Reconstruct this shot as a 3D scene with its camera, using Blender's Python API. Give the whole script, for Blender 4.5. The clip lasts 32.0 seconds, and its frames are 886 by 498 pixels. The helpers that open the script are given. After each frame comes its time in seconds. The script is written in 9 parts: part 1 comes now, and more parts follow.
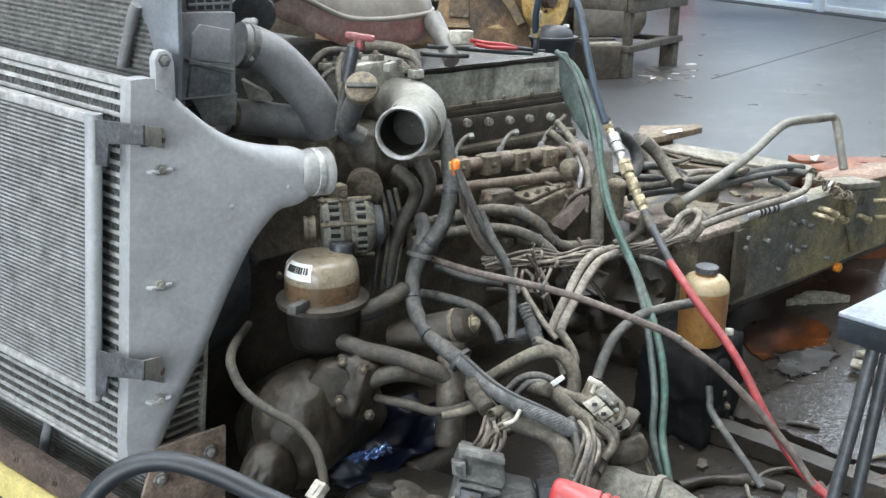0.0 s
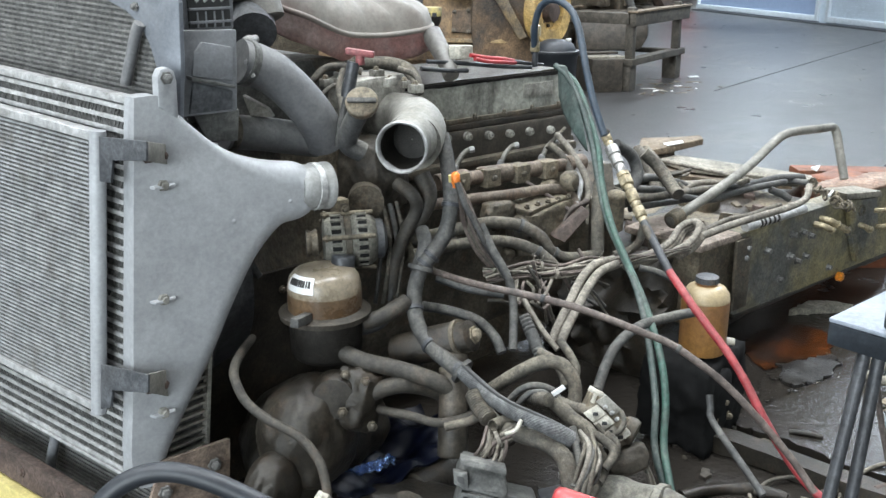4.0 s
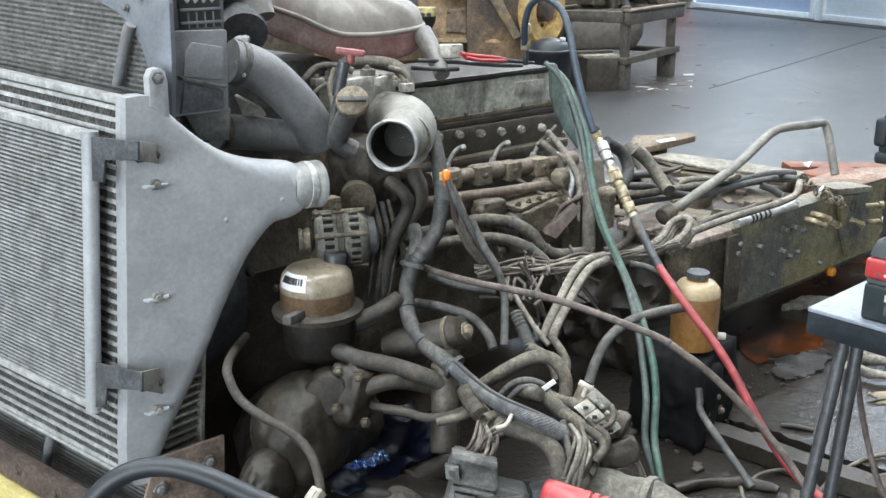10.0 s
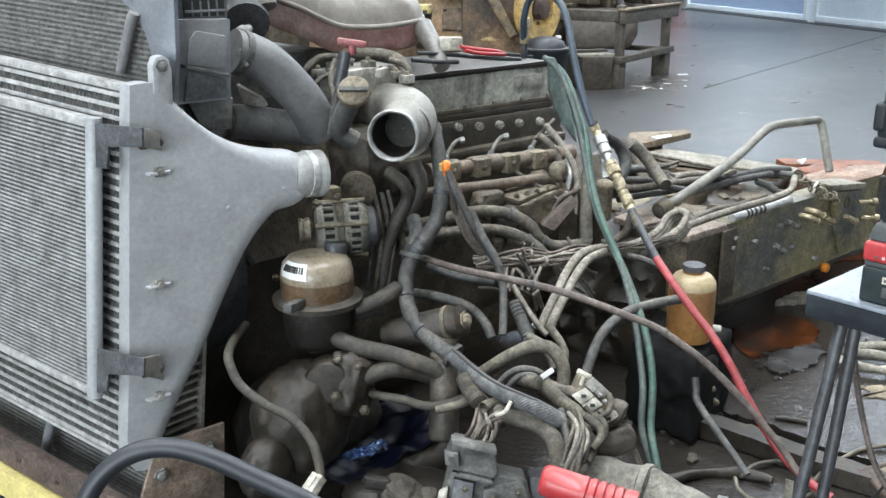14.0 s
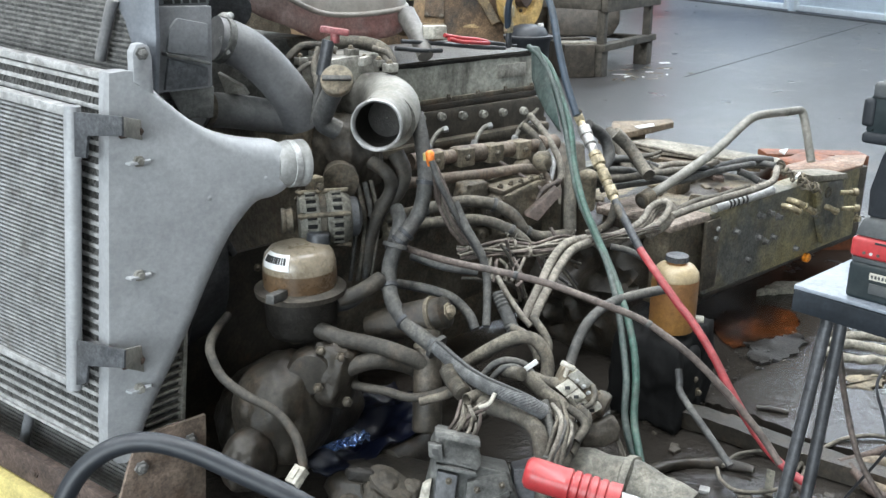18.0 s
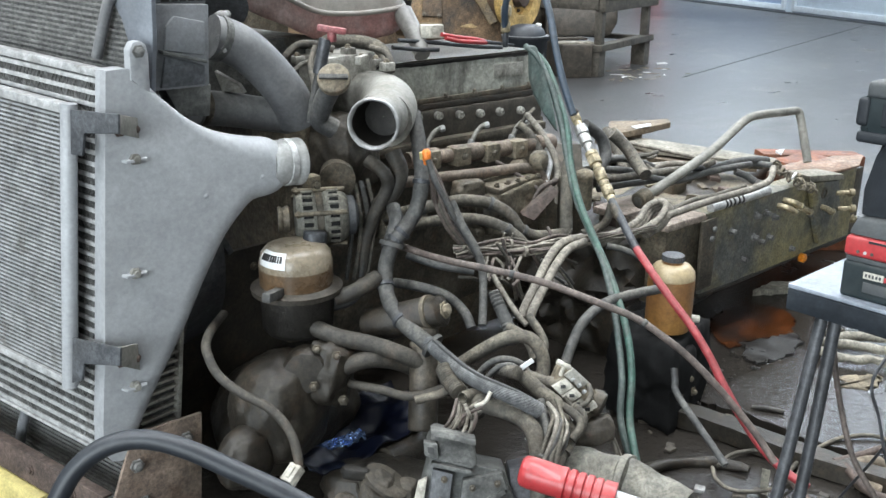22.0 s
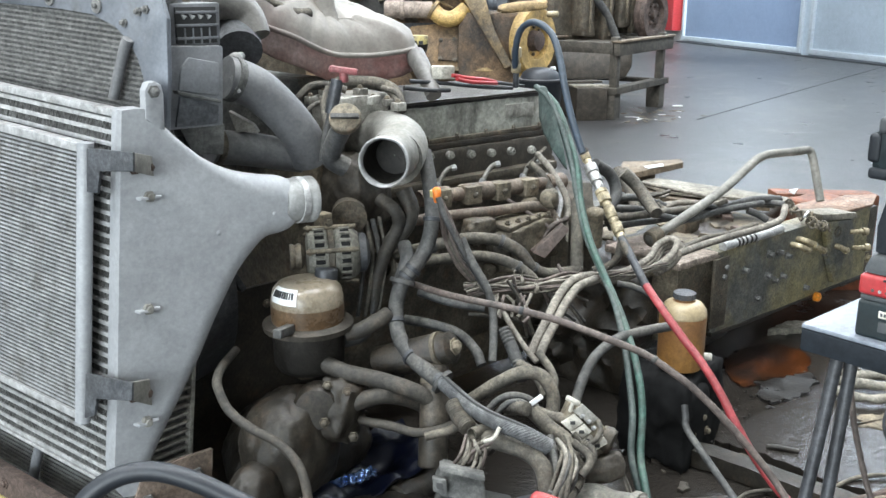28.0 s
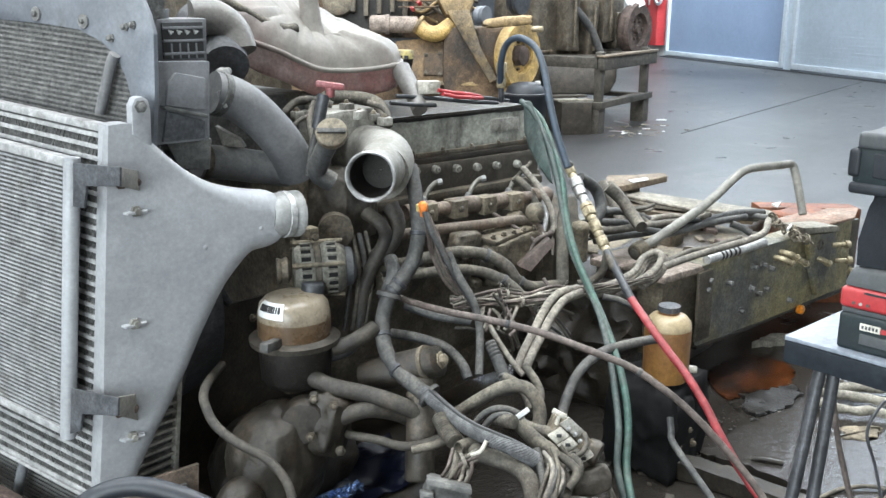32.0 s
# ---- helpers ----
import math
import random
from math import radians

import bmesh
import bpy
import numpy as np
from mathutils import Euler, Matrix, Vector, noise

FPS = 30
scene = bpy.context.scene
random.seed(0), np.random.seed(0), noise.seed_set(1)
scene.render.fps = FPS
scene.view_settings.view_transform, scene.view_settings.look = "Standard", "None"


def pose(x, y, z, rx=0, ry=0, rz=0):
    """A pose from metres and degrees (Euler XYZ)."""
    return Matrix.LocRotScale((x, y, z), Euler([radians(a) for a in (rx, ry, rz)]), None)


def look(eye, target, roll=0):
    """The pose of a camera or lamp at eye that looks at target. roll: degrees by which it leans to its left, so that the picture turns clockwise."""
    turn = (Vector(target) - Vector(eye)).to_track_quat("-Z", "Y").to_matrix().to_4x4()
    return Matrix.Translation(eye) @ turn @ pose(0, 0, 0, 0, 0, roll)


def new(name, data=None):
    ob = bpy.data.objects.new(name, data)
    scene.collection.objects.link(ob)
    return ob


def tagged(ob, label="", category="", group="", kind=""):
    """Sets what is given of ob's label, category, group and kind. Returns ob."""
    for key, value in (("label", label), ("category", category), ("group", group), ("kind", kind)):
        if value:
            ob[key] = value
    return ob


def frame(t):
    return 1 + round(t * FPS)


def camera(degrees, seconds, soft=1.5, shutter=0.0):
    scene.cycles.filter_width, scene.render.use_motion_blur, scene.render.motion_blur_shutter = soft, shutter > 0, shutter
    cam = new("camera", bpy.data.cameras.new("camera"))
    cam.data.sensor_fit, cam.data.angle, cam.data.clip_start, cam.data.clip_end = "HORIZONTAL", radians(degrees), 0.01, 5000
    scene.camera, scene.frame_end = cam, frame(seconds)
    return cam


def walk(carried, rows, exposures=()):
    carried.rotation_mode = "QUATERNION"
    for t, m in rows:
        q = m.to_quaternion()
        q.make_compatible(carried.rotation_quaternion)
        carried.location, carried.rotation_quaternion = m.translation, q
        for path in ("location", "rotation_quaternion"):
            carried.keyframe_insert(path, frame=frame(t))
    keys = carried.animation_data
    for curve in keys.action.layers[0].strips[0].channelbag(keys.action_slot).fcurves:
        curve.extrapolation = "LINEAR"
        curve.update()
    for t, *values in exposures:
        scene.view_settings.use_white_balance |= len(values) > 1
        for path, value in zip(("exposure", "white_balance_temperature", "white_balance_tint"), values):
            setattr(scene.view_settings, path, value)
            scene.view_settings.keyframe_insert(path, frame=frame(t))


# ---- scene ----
cam = camera(50.0, 32.0)
PATH = [
    (0, (0.017, -0.005, 1.502), (1.254, 1.434, 0.871), 0.5),
    (0.5, (0.028, -0.014, 1.504), (1.264, 1.421, 0.862), 0.4),
    (1, (0.03, -0.016, 1.504), (1.267, 1.424, 0.874), 0.2),
    (1.5, (0.018, -0.019, 1.503), (1.264, 1.426, 0.904), 0.3),
    (2, (0.008, -0.017, 1.505), (1.249, 1.433, 0.906), 0.4),
    (2.5, (0.008, -0.028, 1.507), (1.248, 1.424, 0.911), 0.1),
    (4.5, (0.014, -0.033, 1.503), (1.247, 1.422, 0.9), -0.2),
    (5, (0.017, -0.035, 1.503), (1.251, 1.419, 0.899), -0.3),
    (5.5, (0.025, -0.036, 1.498), (1.255, 1.416, 0.885), -0.7),
    (6, (0.026, -0.036, 1.5), (1.263, 1.407, 0.878), -0.5),
    (6.5, (0.02, -0.029, 1.5), (1.252, 1.418, 0.879), -0.2),
    (7, (0.014, -0.026, 1.505), (1.25, 1.419, 0.884), -0.0),
    (7.5, (0.009, -0.032, 1.503), (1.252, 1.41, 0.888), 0.1),
    (8, (0.002, -0.041, 1.502), (1.25, 1.399, 0.895), 0.2),
    (8.5, (-0.002, -0.049, 1.504), (1.24, 1.404, 0.917), -0.2),
    (9, (-0.001, -0.054, 1.506), (1.248, 1.392, 0.915), 0.1),
    (9.5, (0.005, -0.055, 1.501), (1.245, 1.396, 0.904), -0.4),
    (10, (0.012, -0.061, 1.501), (1.248, 1.392, 0.9), -0.6),
    (10.5, (0.015, -0.06, 1.499), (1.245, 1.398, 0.899), -0.7),
    (11, (0.013, -0.057, 1.501), (1.264, 1.383, 0.9), -0.5),
    (11.5, (0.012, -0.053, 1.504), (1.27, 1.38, 0.902), -0.3),
    (12, (0.01, -0.051, 1.498), (1.266, 1.377, 0.879), -0.2),
    (12.5, (0.006, -0.051, 1.496), (1.257, 1.378, 0.87), -0.3),
    (13, (-0.006, -0.058, 1.494), (1.244, 1.389, 0.908), -0.4),
    (13.5, (-0.021, -0.079, 1.494), (1.247, 1.367, 0.942), -0.3),
    (14, (-0.019, -0.069, 1.483), (1.229, 1.374, 0.881), -0.1),
    (14.5, (-0.017, -0.06, 1.487), (1.239, 1.37, 0.871), 0.3),
    (15, (-0.016, -0.056, 1.484), (1.25, 1.363, 0.865), 0.5),
    (15.5, (-0.015, -0.053, 1.485), (1.256, 1.354, 0.846), 0.3),
    (17.5, (-0.01, -0.053, 1.489), (1.263, 1.359, 0.867), 0.4),
    (18, (-0.013, -0.052, 1.488), (1.259, 1.358, 0.86), 0.4),
    (18.5, (-0.015, -0.053, 1.491), (1.257, 1.362, 0.875), 0.3),
    (19, (-0.017, -0.051, 1.488), (1.254, 1.362, 0.866), 0.7),
    (19.5, (-0.016, -0.051, 1.484), (1.254, 1.354, 0.844), 0.7),
    (20, (-0.018, -0.056, 1.488), (1.253, 1.354, 0.859), 0.5),
    (20.5, (-0.021, -0.057, 1.489), (1.261, 1.351, 0.878), 0.7),
    (21, (-0.021, -0.057, 1.491), (1.261, 1.348, 0.871), 0.6),
    (21.5, (-0.02, -0.056, 1.488), (1.259, 1.351, 0.869), 0.5),
    (22, (-0.013, -0.056, 1.486), (1.263, 1.35, 0.858), 0.6),
    (22.5, (-0.006, -0.056, 1.483), (1.27, 1.34, 0.832), 0.4),
    (23, (-0.008, -0.055, 1.486), (1.258, 1.35, 0.836), 0.5),
    (23.5, (-0.009, -0.057, 1.486), (1.273, 1.339, 0.849), 0.6),
    (24, (-0.019, -0.05, 1.485), (1.249, 1.36, 0.849), 0.9),
    (24.5, (-0.024, -0.057, 1.489), (1.253, 1.351, 0.865), 0.8),
    (25, (-0.029, -0.057, 1.484), (1.238, 1.363, 0.869), 0.8),
    (25.5, (-0.021, -0.06, 1.487), (1.251, 1.354, 0.867), 0.6),
    (27.5, (-0.006, -0.085, 1.47), (1.256, 1.345, 0.867), 0.1),
    (28, (-0.013, -0.088, 1.476), (1.251, 1.363, 0.935), 0.2),
    (28.5, (-0.022, -0.093, 1.479), (1.247, 1.368, 0.972), -0.1),
    (29, (-0.031, -0.095, 1.48), (1.231, 1.37, 0.968), 0.3),
    (29.5, (-0.033, -0.106, 1.48), (1.253, 1.339, 0.973), 0.2),
    (30, (-0.034, -0.107, 1.478), (1.255, 1.337, 0.975), 0.4),
    (30.5, (-0.028, -0.106, 1.479), (1.263, 1.331, 0.962), 0.2),
    (31, (-0.025, -0.1, 1.482), (1.262, 1.346, 0.977), 0.3),
    (31.5, (-0.021, -0.098, 1.482), (1.276, 1.34, 0.979), 0.2),
    (32, (-0.021, -0.094, 1.479), (1.271, 1.343, 0.966), 0.3),
]
walk(cam, [(t, look(eye, target, roll)) for t, eye, target, roll in PATH], [(0, 0.60), (26, 0.60), (29, 0.72), (32, 0.72)])

# ---- light ----
world = bpy.data.worlds.new("world")
scene.world = world
world.use_nodes = True
wn = world.node_tree.nodes
sky = wn.new("ShaderNodeTexSky")
sky.sky_type, sky.sun_disc, sky.sun_elevation, sky.sun_rotation = "NISHITA", False, radians(40), radians(200)
world.node_tree.links.new(sky.outputs[0], wn["Background"].inputs[0])
wn["Background"].inputs[1].default_value = 0.1


def area(name, m, sx, sy, watts, color):
    lamp = bpy.data.lights.new(name, "AREA")
    lamp.shape, lamp.size, lamp.size_y, lamp.energy, lamp.color = "RECTANGLE", sx, sy, watts, color
    ob = new(name, lamp)
    ob.matrix_world = m
    return ob


# unseen sources, added: daylight from a gate behind the camera and roof lights
area("unseen_gate_light", look((-6.8, -2.0, 2.6), (2.0, 1.6, 0.6)), 6.0, 4.4, 590, (0.85, 0.945, 1.0))
# far roof lamps are stronger and bluer to lift the floor and doors
for ix, iy in ((-2.5, 1.5), (2.5, 1.5), (7.5, 1.5), (-2.5, 7.0), (2.5, 7.0), (7.5, 7.0), (13.0, 4.5), (13.0, 10.0), (18.0, 7.0), (20.0, 12.0)):
    area("unseen_roof_light", look((ix, iy, 6.9), (ix, iy + 0.001, 0)), 3.2, 1.3, 285 if ix < 9 else 335, (0.90, 0.952, 1.0) if ix < 9 else (0.76, 0.87, 1.0))
# extra unseen lamp, aimed to brighten the sheet doors
area("unseen_roof_light", look((16.5, 10.5, 6.8), (21.0, 13.6, 2.2)), 3.2, 1.3, 300, (0.80, 0.92, 1.0)).data.spread = radians(80)


# ---- materials ----
def mat(name, color, rough=0.6, metal=0.0, var=0.25, scale=14.0, bump=0.15, dust=0.0, dustcol=(0.30, 0.27, 0.22), stain=None, stain_amt=0.0, spec=0.5, rusty=0.0, grit=0.42, streak=0.0):
    m = bpy.data.materials.new(name)
    m.use_nodes = True
    n, l = m.node_tree.nodes, m.node_tree.links
    b = n["Principled BSDF"]
    b.inputs["Roughness"].default_value, b.inputs["Metallic"].default_value = rough, metal
    b.inputs["Specular IOR Level"].default_value = spec
    geo = n.new("ShaderNodeNewGeometry")
    big = n.new("ShaderNodeTexNoise")
    big.inputs["Scale"].default_value, big.inputs["Detail"].default_value = scale, 6.0
    fine = n.new("ShaderNodeTexNoise")
    fine.inputs["Scale"].default_value, fine.inputs["Detail"].default_value = scale * 14, 4.0
    for t in (big, fine):
        l.new(geo.outputs["Position"], t.inputs["Vector"])
    add = n.new("ShaderNodeMath")
    add.operation = "MULTIPLY_ADD"
    l.new(fine.outputs[0], add.inputs[0])
    add.inputs[1].default_value = 0.45
    l.new(big.outputs[0], add.inputs[2])
    ramp = n.new("ShaderNodeValToRGB")
    l.new(add.outputs[0], ramp.inputs[0])
    lo, hi = ramp.color_ramp.elements
    lo.position, hi.position = 0.48, 0.98
    lo.color = (*[c * (1 - var) for c in color], 1)
    hi.color = (*[min(1, c * (1 + var)) for c in color], 1)
    last = ramp.outputs[0]
    if stain:
        sn = n.new("ShaderNodeTexNoise")
        sn.inputs["Scale"].default_value, sn.inputs["Detail"].default_value, sn.inputs["Roughness"].default_value = scale * 0.45, 8.0, 0.65
        if streak:
            # runs of oil, drawn out downwards
            run = n.new("ShaderNodeVectorMath")
            run.operation = "MULTIPLY"
            l.new(geo.outputs["Position"], run.inputs[0])
            run.inputs[1].default_value = (1.0, 1.0, 1.0 - streak)
            l.new(run.outputs[0], sn.inputs["Vector"])
        else:
            l.new(geo.outputs["Position"], sn.inputs["Vector"])
        sr = n.new("ShaderNodeMapRange")
        l.new(sn.outputs[0], sr.inputs[0])
        sr.inputs[1].default_value, sr.inputs[2].default_value = 0.62 - 0.3 * stain_amt, 0.78 - 0.3 * stain_amt
        mx = n.new("ShaderNodeMix")
        mx.data_type = "RGBA"
        l.new(sr.outputs[0], mx.inputs[0])
        l.new(last, mx.inputs[6])
        mx.inputs[7].default_value = (*stain, 1)
        last = mx.outputs[2]
    if rusty:
        rn = n.new("ShaderNodeTexNoise")
        rn.inputs["Scale"].default_value, rn.inputs["Detail"].default_value, rn.inputs["Roughness"].default_value = 17.0, 9.0, 0.7
        l.new(geo.outputs["Position"], rn.inputs["Vector"])
        rr = n.new("ShaderNodeMapRange")
        l.new(rn.outputs[0], rr.inputs[0])
        rr.inputs[1].default_value, rr.inputs[2].default_value, rr.inputs[4].default_value = 0.52, 0.68, rusty
        mx = n.new("ShaderNodeMix")
        mx.data_type = "RGBA"
        l.new(rr.outputs[0], mx.inputs[0])
        l.new(last, mx.inputs[6])
        mx.inputs[7].default_value = (0.125, 0.07, 0.04, 1)
        last = mx.outputs[2]
    if dust:
        sep = n.new("ShaderNodeSeparateXYZ")
        l.new(geo.outputs["Normal"], sep.inputs[0])
        up = n.new("ShaderNodeMapRange")
        l.new(sep.outputs[2], up.inputs[0])
        up.inputs[1].default_value, up.inputs[2].default_value = -0.5, 0.9
        patch = n.new("ShaderNodeTexNoise")
        patch.inputs["Scale"].default_value, patch.inputs["Detail"].default_value, patch.inputs["Roughness"].default_value = 26.0, 9.0, 0.72
        l.new(geo.outputs["Position"], patch.inputs["Vector"])
        pr = n.new("ShaderNodeMapRange")
        l.new(patch.outputs[0], pr.inputs[0])
        pr.inputs[1].default_value, pr.inputs[2].default_value, pr.inputs[3].default_value, pr.inputs[4].default_value = 0.34, 0.68, 0.12, 1.25
        mul = n.new("ShaderNodeMath")
        mul.operation = "MULTIPLY"
        l.new(up.outputs[0], mul.inputs[0])
        l.new(pr.outputs[0], mul.inputs[1])
        mul2 = n.new("ShaderNodeMath")
        mul2.operation, mul2.use_clamp = "MULTIPLY", True
        area_noise = n.new("ShaderNodeTexNoise")
        area_noise.inputs["Scale"].default_value, area_noise.inputs["Detail"].default_value = 4.5, 5.0
        l.new(geo.outputs["Position"], area_noise.inputs["Vector"])
        ar = n.new("ShaderNodeMapRange")
        l.new(area_noise.outputs[0], ar.inputs[0])
        ar.inputs[1].default_value, ar.inputs[2].default_value, ar.inputs[3].default_value, ar.inputs[4].default_value = 0.36, 0.64, 0.35, 1.35
        mul3 = n.new("ShaderNodeMath")
        mul3.operation = "MULTIPLY"
        l.new(mul.outputs[0], mul3.inputs[0])
        l.new(ar.outputs[0], mul3.inputs[1])
        l.new(mul3.outputs[0], mul2.inputs[0])
        mul2.inputs[1].default_value = dust * 1.6
        mx = n.new("ShaderNodeMix")
        mx.data_type = "RGBA"
        l.new(mul2.outputs[0], mx.inputs[0])
        l.new(last, mx.inputs[6])
        mx.inputs[7].default_value = (*dustcol, 1)
        last = mx.outputs[2]
        rg = n.new("ShaderNodeMapRange")
        l.new(mul2.outputs[0], rg.inputs[0])
        rg.inputs[3].default_value, rg.inputs[4].default_value = rough, 0.9
        l.new(rg.outputs[0], b.inputs["Roughness"])
    height = add.outputs[0]
    if grit:
        # caked dirt: crisp specks and wiped spots, finer than the stains
        speck = n.new("ShaderNodeTexNoise")
        speck.inputs["Scale"].default_value, speck.inputs["Detail"].default_value, speck.inputs["Roughness"].default_value = 85.0, 10.0, 0.78
        l.new(geo.outputs["Position"], speck.inputs["Vector"])
        sm = n.new("ShaderNodeMapRange")
        l.new(speck.outputs[0], sm.inputs[0])
        sm.inputs[1].default_value, sm.inputs[2].default_value, sm.inputs[3].default_value, sm.inputs[4].default_value = 0.40, 0.62, 1 - grit, 1 + grit * 0.75
        patchy = n.new("ShaderNodeTexNoise")
        patchy.inputs["Scale"].default_value, patchy.inputs["Detail"].default_value, patchy.inputs["Roughness"].default_value = 19.0, 6.0, 0.6
        l.new(geo.outputs["Position"], patchy.inputs["Vector"])
        pm = n.new("ShaderNodeMapRange")
        l.new(patchy.outputs[0], pm.inputs[0])
        pm.inputs[1].default_value, pm.inputs[2].default_value, pm.inputs[3].default_value, pm.inputs[4].default_value = 0.38, 0.62, 1 - grit * 0.6, 1 + grit * 0.45
        both = n.new("ShaderNodeMath")
        both.operation = "MULTIPLY"
        l.new(sm.outputs[0], both.inputs[0])
        l.new(pm.outputs[0], both.inputs[1])
        dirt = n.new("ShaderNodeVectorMath")
        dirt.operation = "SCALE"
        l.new(last, dirt.inputs[0])
        l.new(both.outputs[0], dirt.inputs["Scale"])
        last = dirt.outputs[0]
        hsum = n.new("ShaderNodeMath")
        hsum.operation = "MULTIPLY_ADD"
        l.new(speck.outputs[0], hsum.inputs[0])
        hsum.inputs[1].default_value = 1.2 * grit
        l.new(height, hsum.inputs[2])
        height = hsum.outputs[0]
    l.new(last, b.inputs["Base Color"])
    if bump:
        bp = n.new("ShaderNodeBump")
        bp.inputs["Strength"].default_value, bp.inputs["Distance"].default_value = bump, 0.004
        l.new(height, bp.inputs["Height"])
        l.new(bp.outputs[0], b.inputs["Normal"])
    return m


M = {}
M["tank"] = mat("dull_aluminium", (0.37, 0.38, 0.392), 0.56, 0.2, 0.16, 5, 0.18, 0.12, (0.40, 0.385, 0.36), (0.235, 0.228, 0.215), 0.22, grit=0.09)
M["alu"] = mat("worn_aluminium", (0.47, 0.47, 0.465), 0.45, 0.4, 0.3, 40, 0.35, 0.12, (0.42, 0.40, 0.37), (0.26, 0.25, 0.23), 0.3, grit=0.2)
M["fin"] = mat("dusty_fins", (0.172, 0.17, 0.163), 0.6, 0.3, 0.45, 50, 0.6, 0.25, (0.29, 0.27, 0.24), (0.115, 0.11, 0.10), 0.25, grit=0.22)
# for flat backings behind tubes and ribs; the gaps' shade is in this colour
M["fingap"] = mat("fin_gap_shade", (0.105, 0.104, 0.10), 0.7, 0.1, 0.5, 80, 0.5)
M["cond"] = mat("condenser_tubes", (0.37, 0.38, 0.385), 0.5, 0.3, 0.3, 30, 0.5, 0.2, (0.33, 0.31, 0.28), (0.2, 0.19, 0.175), 0.25, grit=0.2)
M["black"] = mat("black_plastic", (0.06, 0.063, 0.069), 0.5, 0, 0.3, 12, 0.15, 0.28, (0.16, 0.155, 0.145))
M["blacksteel"] = mat("black_steel", (0.042, 0.0448, 0.0504), 0.42, 0.2, 0.3, 16, 0.2, 0.16, (0.15, 0.145, 0.135))
M["bluegrey"] = mat("blue_grey_steel", (0.15, 0.164, 0.186), 0.5, 0.2, 0.2, 9, 0.15, 0.2, (0.29, 0.285, 0.27), (0.09, 0.088, 0.084), 0.18, grit=0.1)
M["armgrey"] = mat("dark_bracket_steel", (0.075, 0.08, 0.088), 0.5, 0.2, 0.3, 14, 0.2, 0.2, (0.2, 0.195, 0.185), (0.11, 0.07, 0.05), 0.2)
M["rubber"] = mat("dusty_rubber", (0.0442, 0.0455, 0.0468), 0.55, 0, 0.4, 18, 0.4, 0.5, (0.172, 0.162, 0.14), (0.018, 0.018, 0.018), 0.2, rusty=0.12)
M["loom"] = mat("dusty_cable_loom", (0.058, 0.053, 0.044), 0.7, 0, 0.5, 25, 0.7, 0.55, (0.222, 0.196, 0.152), (0.022, 0.021, 0.02), 0.3, rusty=0.3)
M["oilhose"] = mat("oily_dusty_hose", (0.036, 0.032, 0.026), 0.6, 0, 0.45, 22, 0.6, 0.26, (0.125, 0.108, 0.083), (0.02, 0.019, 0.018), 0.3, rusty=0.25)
M["paleloom"] = mat("pale_dusty_loom", (0.155, 0.138, 0.114), 0.8, 0, 0.4, 25, 0.6, 0.6, (0.33, 0.30, 0.25), (0.06, 0.052, 0.044), 0.3, rusty=0.3)
M["iron"] = mat("greasy_iron", (0.098, 0.085, 0.066), 0.48, 0.25, 0.5, 9, 0.6, 0.36, (0.235, 0.197, 0.138), (0.042, 0.037, 0.029), 0.42, rusty=0.55)
M["ironlight"] = mat("dusty_cast_iron", (0.145, 0.123, 0.090), 0.6, 0.2, 0.5, 11, 0.7, 0.5, (0.315, 0.268, 0.19), (0.05, 0.043, 0.034), 0.5, rusty=0.6)
M["cover"] = mat("oily_valve_cover", (0.37, 0.368, 0.32), 0.42, 0.15, 0.25, 20, 0.15, 0.12, (0.33, 0.31, 0.27), (0.055, 0.05, 0.042), 0.33, rusty=0.12, grit=0.3, streak=0.75)
M["silver"] = mat("cast_aluminium", (0.40, 0.388, 0.345), 0.5, 0.3, 0.3, 12, 0.35, 0.25, (0.33, 0.31, 0.27), (0.085, 0.078, 0.066), 0.36, rusty=0.15, grit=0.3)
M["boot"] = mat("dusty_brown_boot", (0.062, 0.052, 0.04), 0.6, 0, 0.4, 14, 0.4, 0.3, (0.12, 0.102, 0.075), (0.035, 0.03, 0.024), 0.4)
M["neckgrey"] = mat("stained_cast_neck", (0.285, 0.287, 0.28), 0.5, 0.25, 0.25, 9, 0.2, 0.15, (0.30, 0.285, 0.25), (0.16, 0.15, 0.13), 0.35, grit=0.15)
M["boltgrey"] = mat("dull_zinc_bolt", (0.20, 0.198, 0.19), 0.45, 0.4, 0.3, 30, 0.2, 0.2, (0.28, 0.265, 0.235), (0.09, 0.08, 0.07), 0.3)
M["standwood"] = mat("oil_dark_timber", (0.068, 0.06, 0.048), 0.75, 0, 0.4, 8, 0.4, 0.22, (0.17, 0.15, 0.115), (0.03, 0.027, 0.023), 0.35)
M["altgrey"] = mat("dusty_alternator_casting", (0.175, 0.17, 0.145), 0.55, 0.2, 0.4, 14, 0.3, 0.4, (0.26, 0.24, 0.195), (0.06, 0.055, 0.046), 0.45)
M["rustpipe"] = mat("rust_brown_pipe", (0.17, 0.125, 0.098), 0.6, 0.15, 0.4, 12, 0.4, 0.4, (0.29, 0.245, 0.19), (0.06, 0.05, 0.04), 0.4, rusty=0.5)
M["castgrey"] = mat("dusty_cast_elbow", (0.255, 0.248, 0.222), 0.55, 0.2, 0.3, 9, 0.3, 0.3, (0.27, 0.255, 0.22), (0.07, 0.064, 0.054), 0.4, rusty=0.2, grit=0.22)
